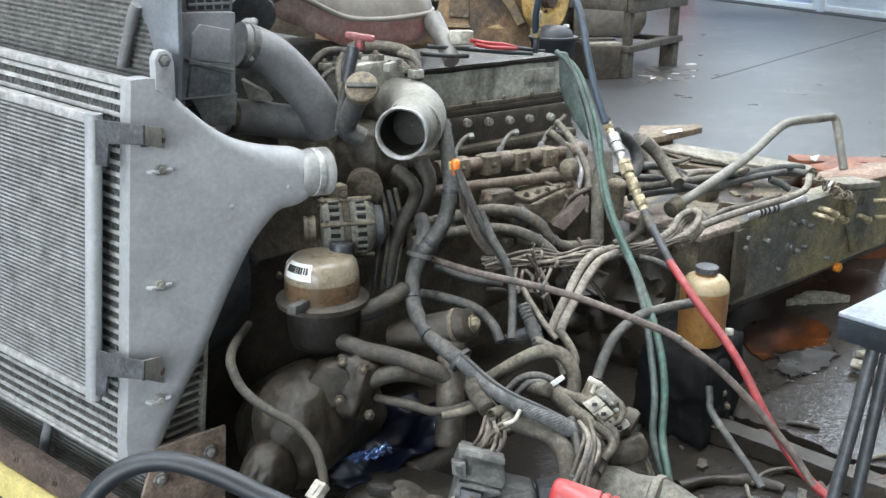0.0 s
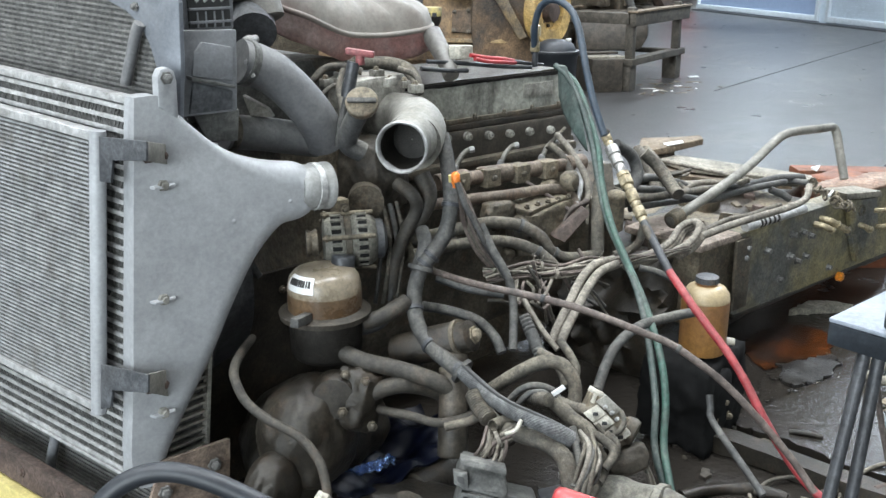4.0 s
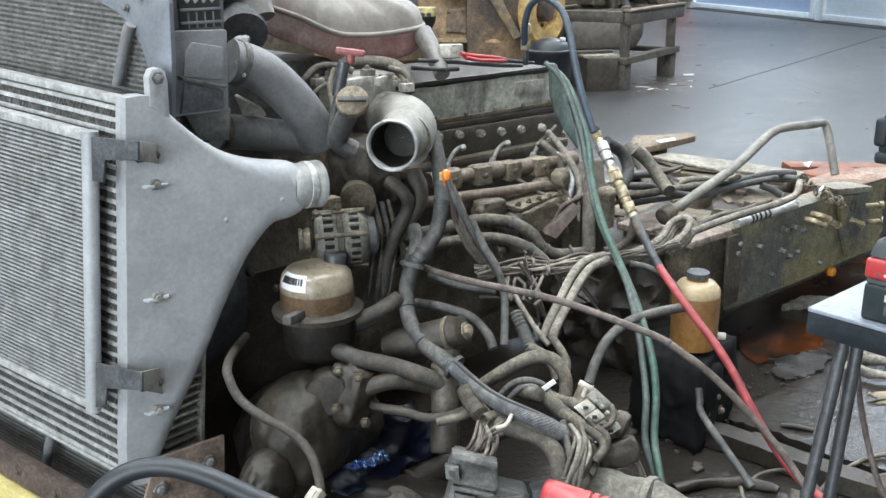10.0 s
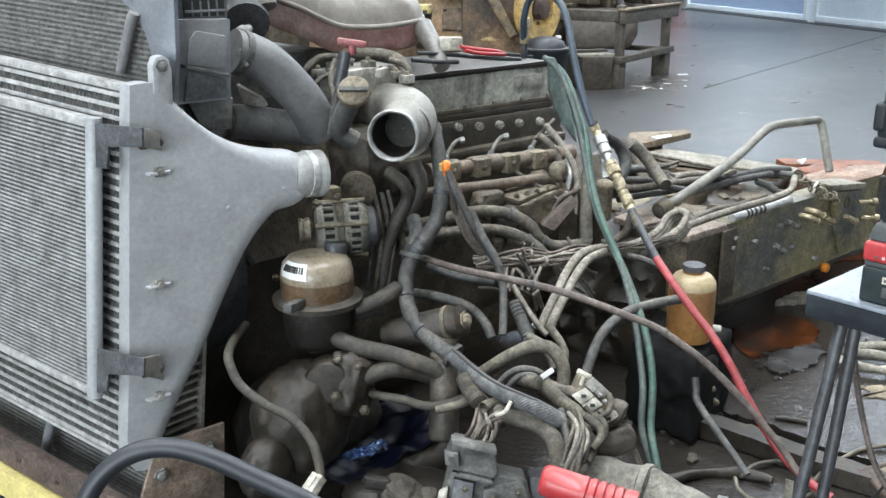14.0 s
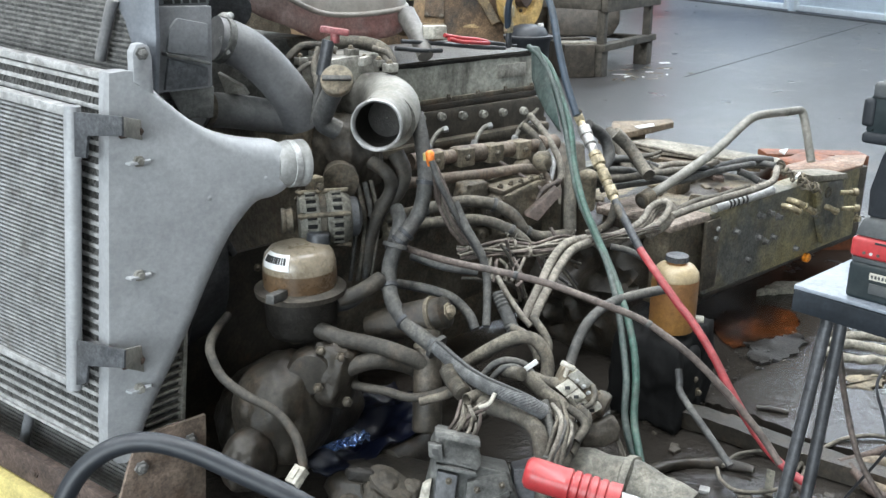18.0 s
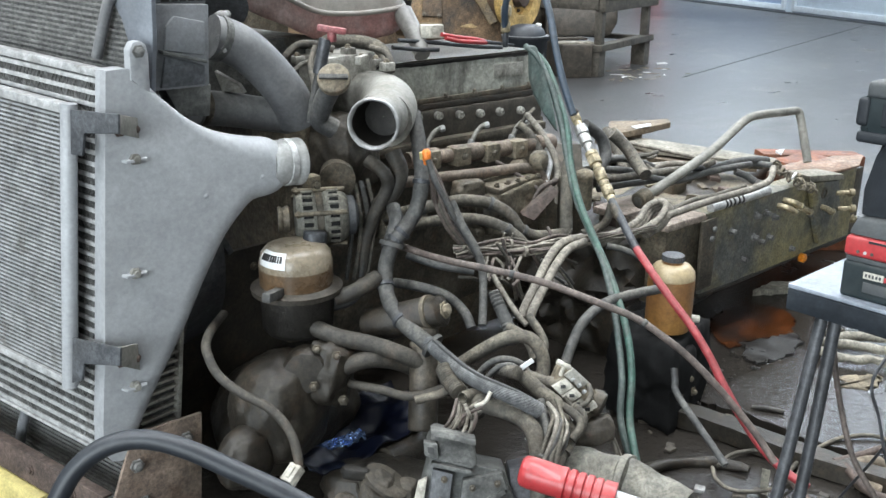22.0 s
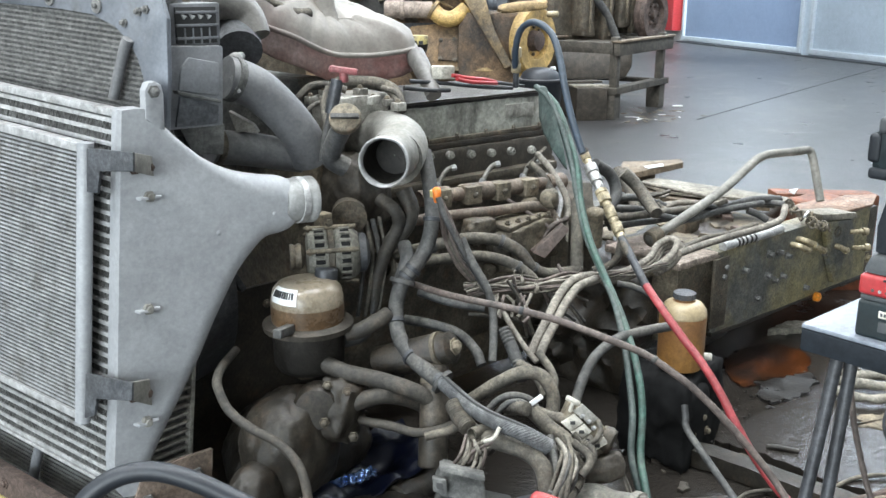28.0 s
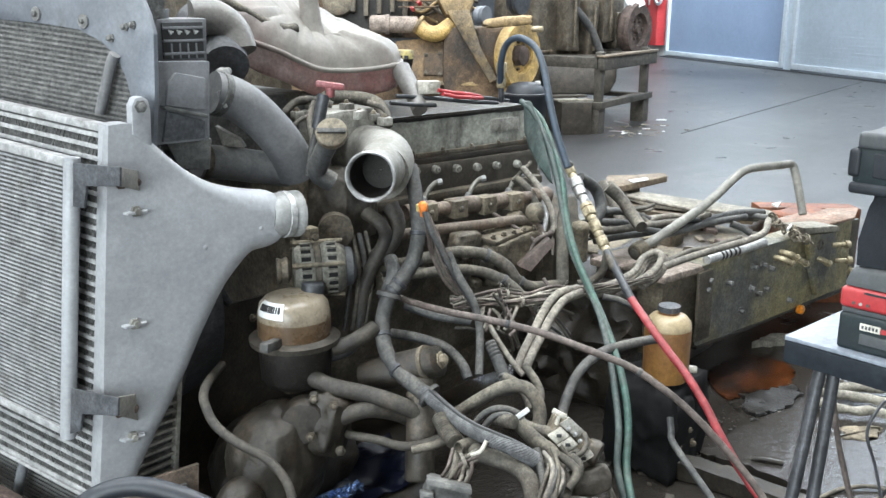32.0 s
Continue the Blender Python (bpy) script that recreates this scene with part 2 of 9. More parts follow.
M["steel"] = mat("bright_steel", (0.46, 0.455, 0.44), 0.38, 0.85, 0.2, 20, 0.1, 0.1, grit=0.3)
M["brass"] = mat("dull_brass", (0.44, 0.37, 0.24), 0.42, 0.6, 0.3, 20, 0.2, 0.3, (0.35, 0.31, 0.24), (0.2, 0.16, 0.09), 0.25)
M["red"] = mat("red_rubber", (0.29, 0.026, 0.032), 0.45, 0, 0.25, 20, 0.15, 0.25, (0.34, 0.16, 0.15), grit=0.25)
M["redplastic"] = mat("red_plastic", (0.38, 0.03, 0.034), 0.32, 0, 0.15, 20, 0.05, 0.15, (0.42, 0.25, 0.22), grit=0.14)
M["redfaded"] = mat("faded_red_hose", (0.085, 0.064, 0.055), 0.6, 0, 0.4, 20, 0.3, 0.5, (0.21, 0.175, 0.152), (0.04, 0.035, 0.032), 0.25)
M["green"] = mat("faded_green_hose", (0.034, 0.088, 0.068), 0.5, 0, 0.3, 14, 0.15, 0.22, (0.18, 0.21, 0.18), (0.05, 0.06, 0.052), 0.3, grit=0.35)
M["greendark"] = mat("greyed_green_hose", (0.034, 0.058, 0.052), 0.55, 0, 0.3, 14, 0.2, 0.4, (0.18, 0.19, 0.175), grit=0.35)
M["blue"] = mat("blue_grey_hose", (0.026, 0.042, 0.062), 0.45, 0, 0.25, 14, 0.15, 0.15, (0.13, 0.145, 0.16), grit=0.25)
M["bluecloth"] = mat("blue_plastic_sheet", (0.0012, 0.0025, 0.010), 0.4, 0, 0.4, 12, 0.2, spec=0.3, grit=0.2)
M["blueglint"] = mat("blue_sheet_glint", (0.34, 0.48, 0.85), 0.16, 0.9, 0.3, 30, 0.1, grit=0.3)
M["amber"] = mat("amber_plastic", (0.115, 0.066, 0.032), 0.25, 0, 0.4, 9, 0.1, 0.22, (0.36, 0.31, 0.24), (0.075, 0.045, 0.024), 0.5, grit=0.25)
M["dome"] = mat("clouded_dome_plastic", (0.25, 0.205, 0.145), 0.22, 0, 0.25, 7, 0.1, 0.22, (0.34, 0.30, 0.24), (0.13, 0.08, 0.04), 0.35, grit=0.2)
M["amberlight"] = mat("yellowed_plastic", (0.33, 0.165, 0.048), 0.35, 0, 0.3, 5, 0.1, 0.12, (0.40, 0.29, 0.17), (0.20, 0.09, 0.036), 0.5, grit=0.2)
M["bottlepale"] = mat("empty_bottle_plastic", (0.41, 0.315, 0.18), 0.35, 0, 0.2, 8, 0.1, 0.15, (0.5, 0.44, 0.34), (0.33, 0.24, 0.13), 0.3, grit=0.15)
M["pink"] = mat("clouded_plastic_tank", (0.235, 0.215, 0.19), 0.5, 0, 0.25, 6, 0.2, 0.25, (0.30, 0.283, 0.255), (0.18, 0.135, 0.12), 0.35, grit=0.1)
M["pinkred"] = mat("pink_tank_base", (0.27, 0.13, 0.115), 0.45, 0, 0.3, 6, 0.1, 0.2, (0.40, 0.34, 0.31), (0.36, 0.27, 0.25), 0.4, grit=0.25)
M["white"] = mat("white_label", (0.75, 0.75, 0.74), 0.5, 0, 0.08, 20, 0.02, grit=0.1)
M["cream"] = mat("cream_connector", (0.56, 0.53, 0.455), 0.5, 0, 0.25, 30, 0.15, 0.3, (0.42, 0.39, 0.33), stain=(0.2, 0.18, 0.145), stain_amt=0.3, grit=0.3)
M["yellow"] = mat("yellow_paint", (0.60, 0.50, 0.19), 0.5, 0, 0.25, 10, 0.3, 0.15, (0.45, 0.4, 0.28), (0.16, 0.13, 0.085), 0.4, grit=0.15)
M["rust"] = mat("rusty_steel", (0.098, 0.068, 0.055), 0.75, 0.1, 0.45, 14, 0.5, 0.22, (0.15, 0.13, 0.115), (0.04, 0.03, 0.027), 0.35)
M["rail"] = mat("painted_frame_rail", (0.118, 0.122, 0.112), 0.42, 0.15, 0.4, 5, 0.3, 0.4, (0.34, 0.315, 0.255), (0.29, 0.245, 0.11), 0.6, rusty=0.35)
M["orange"] = mat("orange_primer", (0.19, 0.058, 0.022), 0.6, 0, 0.35, 8, 0.25, 0.12, (0.30, 0.20, 0.14), (0.075, 0.036, 0.024), 0.4)
M["wood"] = mat("grimy_wood", (0.16, 0.12, 0.08), 0.8, 0, 0.35, 9, 0.4, 0.4, (0.27, 0.23, 0.18))
M["palewood"] = mat("pale_board", (0.27, 0.248, 0.2), 0.75, 0, 0.35, 7, 0.4, 0.35, (0.34, 0.315, 0.265), (0.10, 0.088, 0.066), 0.4)
M["catyellow"] = mat("engine_yellow", (0.50, 0.33, 0.112), 0.55, 0, 0.35, 6, 0.3, 0.25, (0.36, 0.30, 0.21), (0.16, 0.115, 0.065), 0.4)
M["catbrown"] = mat("grimy_engine_brown", (0.165, 0.103, 0.055), 0.6, 0.1, 0.6, 5, 0.5, 0.3, (0.27, 0.195, 0.12), (0.03, 0.028, 0.028), 0.55, rusty=0.5)
M["cattan"] = mat("grimy_tan_paint", (0.34, 0.232, 0.105), 0.6, 0, 0.4, 5, 0.3, 0.3, (0.32, 0.27, 0.19), (0.07, 0.055, 0.04), 0.55)
M["darkwood"] = mat("oily_dark_wood", (0.055, 0.046, 0.036), 0.75, 0, 0.4, 8, 0.4, 0.3, (0.16, 0.14, 0.11))
M["tabletop"] = mat("pale_blue_table", (0.235, 0.262, 0.30), 0.28, 0.1, 0.12, 10, 0.1, 0.05, (0.3, 0.3, 0.3), grit=0.2)
M["tooldark"] = mat("dark_tool_plastic", (0.017, 0.02, 0.024), 0.55, 0, 0.2, 20, 0.15, 0.1, (0.10, 0.10, 0.10), spec=0.3, grit=0.15)
M["toolgrey"] = mat("grey_tool_rubber", (0.05, 0.056, 0.06), 0.6, 0, 0.15, 20, 0.15, 0.1, grit=0.15)
M["teal"] = mat("dark_teal_plastic", (0.014, 0.022, 0.025), 0.5, 0, 0.2, 20, 0.1, 0.06, spec=0.3, grit=0.15)
M["door"] = mat("blue_grey_door_sheet", (0.20, 0.255, 0.355), 0.5, 0.1, 0.1, 0.6, 0.05, grit=0.06)
M["doorgrey"] = mat("grey_door_sheet", (0.42, 0.48, 0.53), 0.45, 0.1, 0.12, 0.6, 0.05, grit=0.08)
M["doorframe"] = mat("white_door_frame", (0.46, 0.50, 0.53), 0.5, 0, 0.1, 4, 0.05, grit=0.12)
M["wall"] = mat("hall_wall", (0.78, 0.78, 0.76), 0.8, 0, 0.15, 1.5, 0.1, grit=0.1)
M["clear"] = mat("grimy_clear_plastic", (0.16, 0.152, 0.138), 0.35, 0, 0.2, 12, 0.1, 0.25, (0.25, 0.238, 0.215), (0.085, 0.078, 0.07), 0.3, grit=0.2)
M["pipe"] = mat("dusty_plastic_pipe", (0.118, 0.12, 0.124), 0.5, 0, 0.35, 8, 0.15, 0.5, (0.31, 0.305, 0.295), (0.055, 0.055, 0.056), 0.3, grit=0.12)
M["boxgrey"] = mat("dark_grey_box", (0.15, 0.156, 0.166), 0.5, 0, 0.3, 12, 0.2, 0.35, (0.29, 0.285, 0.272), (0.08, 0.08, 0.082), 0.25, grit=0.12)
M["weave"] = mat("woven_grey_sleeve", (0.085, 0.088, 0.092), 0.7, 0, 0.3, 30, 0.3, 0.4, (0.20, 0.197, 0.185), (0.04, 0.04, 0.04), 0.25)
M["pinkdust"] = mat("pinkish_dust", (0.31, 0.25, 0.205), 0.85, 0, 0.3, 14, 0.4, 0.3, (0.40, 0.35, 0.31), (0.16, 0.11, 0.085), 0.3)
M["catface"] = mat("grimy_tan_casting", (0.25, 0.152, 0.068), 0.55, 0, 0.5, 4, 0.4, 0.3, (0.34, 0.25, 0.145), (0.06, 0.05, 0.04), 0.5, rusty=0.4)
M["gloss"] = mat("glossy_black_hose", (0.013, 0.016, 0.021), 0.46, 0, 0.25, 10, 0.08, 0.08, (0.13, 0.135, 0.14), grit=0.15)
M["pgrey"] = mat("dusty_grey_plastic", (0.07, 0.073, 0.07), 0.5, 0, 0.35, 18, 0.25, 0.5, (0.25, 0.243, 0.22), (0.03, 0.03, 0.029), 0.35)
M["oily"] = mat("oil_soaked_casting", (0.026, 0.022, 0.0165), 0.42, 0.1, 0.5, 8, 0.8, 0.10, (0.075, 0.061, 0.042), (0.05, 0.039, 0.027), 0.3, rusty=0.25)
M["boxoil"] = mat("oily_black_plastic", (0.05, 0.043, 0.034), 0.45, 0, 0.4, 10, 0.2, 0.3, (0.14, 0.115, 0.085), (0.05, 0.04, 0.03), 0.35)
M["oilblack"] = mat("black_oil_and_bore_shade", (0.018, 0.016, 0.0135), 0.5, 0, 0.5, 12, 0.9, 0.06, (0.07, 0.06, 0.048), (0.03, 0.025, 0.02), 0.2, spec=0.3)
M["oilrust"] = mat("orange_brown_oil", (0.075, 0.024, 0.008), 0.06, 0, 0.5, 9, 0.4, 0, stain=(0.014, 0.011, 0.009), stain_amt=0.6)
M["wet"] = mat("pale_wet_grey", (0.075, 0.075, 0.075), 0.3, 0, 0.5, 9, 0.5, stain=(0.02, 0.017, 0.014), stain_amt=0.6)
M["straw"] = mat("straw_spill", (0.24, 0.20, 0.14), 0.85, 0, 0.4, 20, 0.6, stain=(0.10, 0.085, 0.06), stain_amt=0.5)
M["redhandle"] = mat("faded_red_plastic", (0.24, 0.07, 0.072), 0.5, 0, 0.25, 20, 0.1, 0.3, (0.32, 0.19, 0.175))
M["skirt"] = mat("dark_navy_paint", (0.013, 0.017, 0.022), 0.5, 0, 0.3, 14, 0.15, 0.03, (0.16, 0.16, 0.155), (0.035, 0.04, 0.045), 0.2, spec=0.3, grit=0.3)
# flat black for shaded slots and the dark space under the bottle
M["shadeblack"] = mat("shadeblack", (0.0156, 0.0156, 0.0156), 0.95, 0, 0.2, 20, 0.1, spec=0.1, grit=0.1)
M["orangedust"] = mat("dust_over_primer", (0.26, 0.16, 0.11), 0.8, 0, 0.3, 12, 0.3, 0.4, (0.36, 0.31, 0.265), (0.20, 0.075, 0.04), 0.4)
# print and joints; also flat plates coloured as shaded recesses and openings
M["bars"] = mat("dark_print_and_shaded_gaps", (0.03, 0.03, 0.03), 0.6, 0, 0.1, 20, 0.0, grit=0.1)


def floor_material():
    m = bpy.data.materials.new("oily_concrete")
    m.use_nodes = True
    n, l = m.node_tree.nodes, m.node_tree.links
    b = n["Principled BSDF"]
    geo = n.new("ShaderNodeNewGeometry")

    def nz(scale, detail, rough=0.6):
        t = n.new("ShaderNodeTexNoise")
        t.inputs["Scale"].default_value, t.inputs["Detail"].default_value, t.inputs["Roughness"].default_value = scale, detail, rough
        l.new(geo.outputs["Position"], t.inputs["Vector"])
        return t.outputs[0]

    def rng(v, a, c, lo=0.0, hi=1.0):
        r = n.new("ShaderNodeMapRange")
        l.new(v, r.inputs[0])
        r.inputs[1].default_value, r.inputs[2].default_value, r.inputs[3].default_value, r.inputs[4].default_value = a, c, lo, hi
        return r.outputs[0]

    def mix(f, a, c):
        x = n.new("ShaderNodeMix")
        x.data_type = "RGBA"
        l.new(f, x.inputs[0])
        for s, v in ((x.inputs[6], a), (x.inputs[7], c)):
            if isinstance(v, tuple):
                s.default_value = (*v, 1)
            else:
                l.new(v, s)
        return x.outputs[2]

    base = mix(rng(nz(0.45, 8), 0.35, 0.65), (0.036, 0.0365, 0.0375), (0.092, 0.093, 0.096))
    base = mix(rng(nz(9, 8, 0.7), 0.45, 0.75), base, (0.078, 0.076, 0.074))
    base = mix(rng(nz(0.9, 12, 0.74), 0.49, 0.58, 0, 0.7), base, (0.044, 0.044, 0.046))
    base = mix(rng(nz(3.1, 10, 0.74), 0.54, 0.66, 0, 0.6), base, (0.15, 0.146, 0.138))
    base = mix(rng(nz(55, 6, 0.7), 0.50, 0.72, 0, 0.6), base, (0.034, 0.033, 0.032))
    base = mix(rng(nz(1.3, 9, 0.7), 0.54, 0.66, 0, 0.75), base, (0.135, 0.118, 0.095))
    base = mix(rng(nz(2.2, 12, 0.78), 0.52, 0.62, 0, 0.6), base, (0.042, 0.041, 0.041))
    # dried spill by the pallet stand
    spill = n.new("ShaderNodeVectorMath")
    spill.operation = "DISTANCE"
    l.new(geo.outputs["Position"], spill.inputs[0])
    spill.inputs[1].default_value = (8.85, 6.50, 0)
    sa = n.new("ShaderNodeMath")
    sa.operation = "ADD"
    l.new(nz(3.5, 9, 0.7), sa.inputs[0])
    l.new(rng(spill.outputs["Value"], 0.1, 1.0, 0.16, -0.2), sa.inputs[1])
    base = mix(rng(sa.outputs[0], 0.58, 0.66, 0, 0.9), base, (0.25, 0.205, 0.145))
    # dark oily patch in front of the engine stands
    patch = n.new("ShaderNodeVectorMath")
    patch.operation = "DISTANCE"
    l.new(geo.outputs["Position"], patch.inputs[0])
    patch.inputs[1].default_value = (7.8, 6.35, 0)
    pa = n.new("ShaderNodeMath")
    pa.operation = "ADD"
    l.new(nz(1.6, 10, 0.72), pa.inputs[0])
    l.new(rng(patch.outputs["Value"], 0.6, 4.2, 0.30, -0.2), pa.inputs[1])
    base = mix(rng(pa.outputs[0], 0.48, 0.68, 0, 0.85), base, (0.034, 0.032, 0.031))
    # oil soaked round the stripped truck, and painted shade under the frame rail
    vec = n.new("ShaderNodeVectorMath")
    vec.operation = "DISTANCE"
    squash = n.new("ShaderNodeVectorMath")
    squash.operation = "MULTIPLY"
    l.new(geo.outputs["Position"], squash.inputs[0])
    squash.inputs[1].default_value = (0.5, 1, 0)
    l.new(squash.outputs[0], vec.inputs[0])
    vec.inputs[1].default_value = (1.25, 1.85, 0)
    near = rng(vec.outputs["Value"], 0.35, 1.5, 0.42, 0.0)
    ad = n.new("ShaderNodeMath")
    ad.operation = "ADD"
    l.new(nz(2.6, 8, 0.62), ad.inputs[0])
    l.new(near, ad.inputs[1])
    oil = rng(ad.outputs[0], 0.60, 0.70)
    base = mix(oil, base, (0.03, 0.026, 0.022))
    l.new(base, b.inputs["Base Color"])
    ro = n.new("ShaderNodeMix")
    l.new(oil, ro.inputs[0])
    ro.inputs[2].default_value, ro.inputs[3].default_value = 0.36, 0.2
    b.inputs["Specular IOR Level"].default_value = 0.35
    l.new(ro.outputs[0], b.inputs["Roughness"])
    bp = n.new("ShaderNodeBump")
    bp.inputs["Strength"].default_value, bp.inputs["Distance"].default_value = 0.4, 0.01
    l.new(nz(40, 6), bp.inputs["Height"])
    l.new(bp.outputs[0], b.inputs["Normal"])
    return m


M["floor"] = floor_material()


# ---- mesh helpers ----
def link(name, bm, material, smooth=True):
    bmesh.ops.recalc_face_normals(bm, faces=bm.faces)
    me = bpy.data.meshes.new(name)
    bm.to_mesh(me)
    bm.free()
    if smooth:
        me.polygons.foreach_set("use_smooth", [True] * len(me.polygons))
        me.set_sharp_from_angle(angle=radians(52))
    me.materials.append(material)
    return new(name, me)


def thing(name, at, label, category, group="", kind=""):
    ob = new(name)
    ob.location = at
    ob.empty_display_size = 0.05
    return tagged(ob, label, category, group, kind)


def under(ob, parent):
    ob.parent = parent
    if not parent.parent:
        ob.matrix_parent_inverse = Matrix.Translation(-parent.location)
    return ob


def part(name, bm, material, parent, label=""):
    ob = under(link(name, bm, material), parent)
    return tagged(ob, label) if label else ob


def solo(name, bm, material, label, category, group="", kind=""):
    return tagged(link(name, bm, material), label, category, group, kind)


def box(lo, hi, bevel=0.0, seg=2):
    bm = bmesh.new()
    bmesh.ops.create_cube(bm, size=1.0)
    for v in bm.verts:
        v.co = Vector([a + (c + 0.5) * (b - a) for a, b, c in zip(lo, hi, v.co)])
    if bevel:
        bmesh.ops.bevel(bm, geom=bm.edges[:], offset=bevel, segments=seg, profile=0.6, affect="EDGES")
    return bm


def axis_frame(d):
    d = Vector(d).normalized()
    up = Vector((0, 0, 1)) if abs(d.z) < 0.9 else Vector((1, 0, 0))
    a = d.cross(up).normalized()
    return d, a, a.cross(d).normalized()


def lathe(base, d, profile, seg=20, caps=True):
    """Rings of (along, radius) round the line from base along d."""
    bm = bmesh.new()
    d, a, b = axis_frame(d)
    base = Vector(base)
    rings = []
    for h, r in profile:
        rings.append([bm.verts.new(base + d * h + (a * math.cos(t) + b * math.sin(t)) * r) for t in [2 * math.pi * i / seg for i in range(seg)]])
    for p, q in zip(rings, rings[1:]):
        for i in range(seg):
            bm.faces.new((p[i], p[(i + 1) % seg], q[(i + 1) % seg], q[i]))
    if caps:
        bm.faces.new(rings[0][::-1])
        bm.faces.new(rings[-1])
    return bm


def rod(p, q, r, seg=12):
    p, q = Vector(p), Vector(q)
    return lathe(p, q - p, [(0, r * 0.9), (r * 0.1, r), ((q - p).length - r * 0.1, r), ((q - p).length, r * 0.9)], seg)


def smooth_path(points, per=6):
    pts = [Vector(p) for p in points]
    if len(pts) < 3:
        return pts
    ext = [2 * pts[0] - pts[1]] + pts + [2 * pts[-1] - pts[-2]]
    out = []
    for i in range(1, len(ext) - 2):
        p0, p1, p2, p3 = ext[i - 1 : i + 3]
        for k in range(per):
            t = k / per
            out.append(0.5 * ((2 * p1) + (p2 - p0) * t + (2 * p0 - 5 * p1 + 4 * p2 - p3) * t * t + (3 * p1 - p0 - 3 * p2 + p3) * t ** 3))
    return out + [pts[-1]]


def tube(points, r, seg=10, per=6, hollow=False, ribs=0.0, straight=False, taper=None):
    """A bent pipe. ribs: depth of a corrugation from ring to ring."""
    pts = [Vector(p) for p in points] if straight else smooth_path(points, per)
    bm = bmesh.new()
    rings, up = [], None
    for i, p in enumerate(pts):
        d = (pts[min(i + 1, len(pts) - 1)] - pts[max(i - 1, 0)]).normalized()
        if up is None:
            up = axis_frame(d)[2]
        up = (up - d * up.dot(d)).normalized()
        side = d.cross(up)
        rr = r * (1 + (ribs if i % 2 else -ribs))
        if taper:
            rr *= 1 + (taper - 1) * i / (len(pts) - 1)
        rings.append([bm.verts.new(p + (side * math.cos(a) + up * math.sin(a)) * rr) for a in [2 * math.pi * k / seg for k in range(seg)]])
    if hollow:
        p, d = pts[-1], (pts[-1] - pts[-2]).normalized()
        for f, back in ((0.86, 0.0), (0.84, r * 1.6)):
            rings.append([bm.verts.new(p - d * back + (v.co - p) * f) for v in rings[len(pts) - 1]])
    for p, q in zip(rings, rings[1:]):
        for i in range(seg):
            bm.faces.new((p[i], p[(i + 1) % seg], q[(i + 1) % seg], q[i]))
    bm.faces.new(rings[0][::-1])
    bm.faces.new(rings[-1])
    return bm


def join(*bms):
    out = bmesh.new()
    for b in bms:
        me = bpy.data.meshes.new("joined")
        b.to_mesh(me)
        out.from_mesh(me)
        bpy.data.meshes.remove(me)
        b.free()
    return out


def moved(bm, m):
    bmesh.ops.transform(bm, matrix=m, verts=bm.verts)
    return bm


def plate(poly, offset, bevel=0.0):
    """A flat outline of points, given thickness along the vector offset."""
    bm = bmesh.new()
    o = Vector(offset)
    a = [bm.verts.new(Vector(p)) for p in poly]
    b = [bm.verts.new(Vector(p) + o) for p in poly]
    bm.faces.new(a)
    bm.faces.new(b[::-1])
    for i in range(len(a)):
        bm.faces.new((a[i - 1], a[i], b[i], b[i - 1]))
    if bevel:
        bmesh.ops.bevel(bm, geom=bm.edges[:], offset=bevel, segments=2, profile=0.6, affect="EDGES")
    bmesh.ops.triangulate(bm, faces=[f for f in bm.faces if len(f.verts) > 4])
    return bm


def bolt(p, d, r, h=0.008, seg=6):
    return lathe(p, d, [(-0.004, r * 1.5), (0.003, r * 1.5), (0.003, r), (h, r * 0.95), (h + 0.002, r * 0.6)], 12 if seg == 12 else seg)


def lumpy(center, size, turn=(0, 0, 0), amp=0.18, seed=0.0, box_like=0.55, sub=4):
    """A rounded, dirt-caked casting."""
    bm = bmesh.new()
    bmesh.ops.create_icosphere(bm, subdivisions=sub, radius=1.0)
    s, off = Vector(size), Vector((seed * 3.7, seed * 1.3, seed * 5.1))
    for v in bm.verts:
        d = v.co.normalized()
        k = 1.0 / max(abs(d.x), abs(d.y), abs(d.z))
        p = d * (1 + (k - 1) * box_like)
        p *= 1 + amp * noise.noise(d * 1.7 + off) + amp * 0.5 * noise.noise(d * 4.5 + off) + amp * 0.22 * noise.noise(d * 11 + off)
        v.co = Vector((p.x * s.x, p.y * s.y, p.z * s.z))
    return moved(bm, pose(*center, *turn))


def rough(bm, amp, scale, cuts=0):
    """Uneven cast surface."""
    if cuts:
        bmesh.ops.subdivide_edges(bm, edges=bm.edges[:], cuts=cuts, use_grid_fill=True)
    for v in bm.verts:
        v.co += noise.noise_vector(v.co * scale) * amp
    return bm


def ragged(pts, amp, per=7, seed=1):
    """An outline with a torn, uneven edge."""
    r = random.Random(seed)
    out = []
    for i, p in enumerate(pts):
        a, b = Vector(p), Vector(pts[(i + 1) % len(pts)])
        for k in range(per):
            q = a.lerp(b, k / per)
            out.append(q + Vector((r.uniform(-amp, amp), r.uniform(-amp, amp), 0)))
    return out


# ---- the hall ----
def setting(name, bm, material, label="", category=""):
    return tagged(link(name, bm, material, False), label, category, "", "structure")


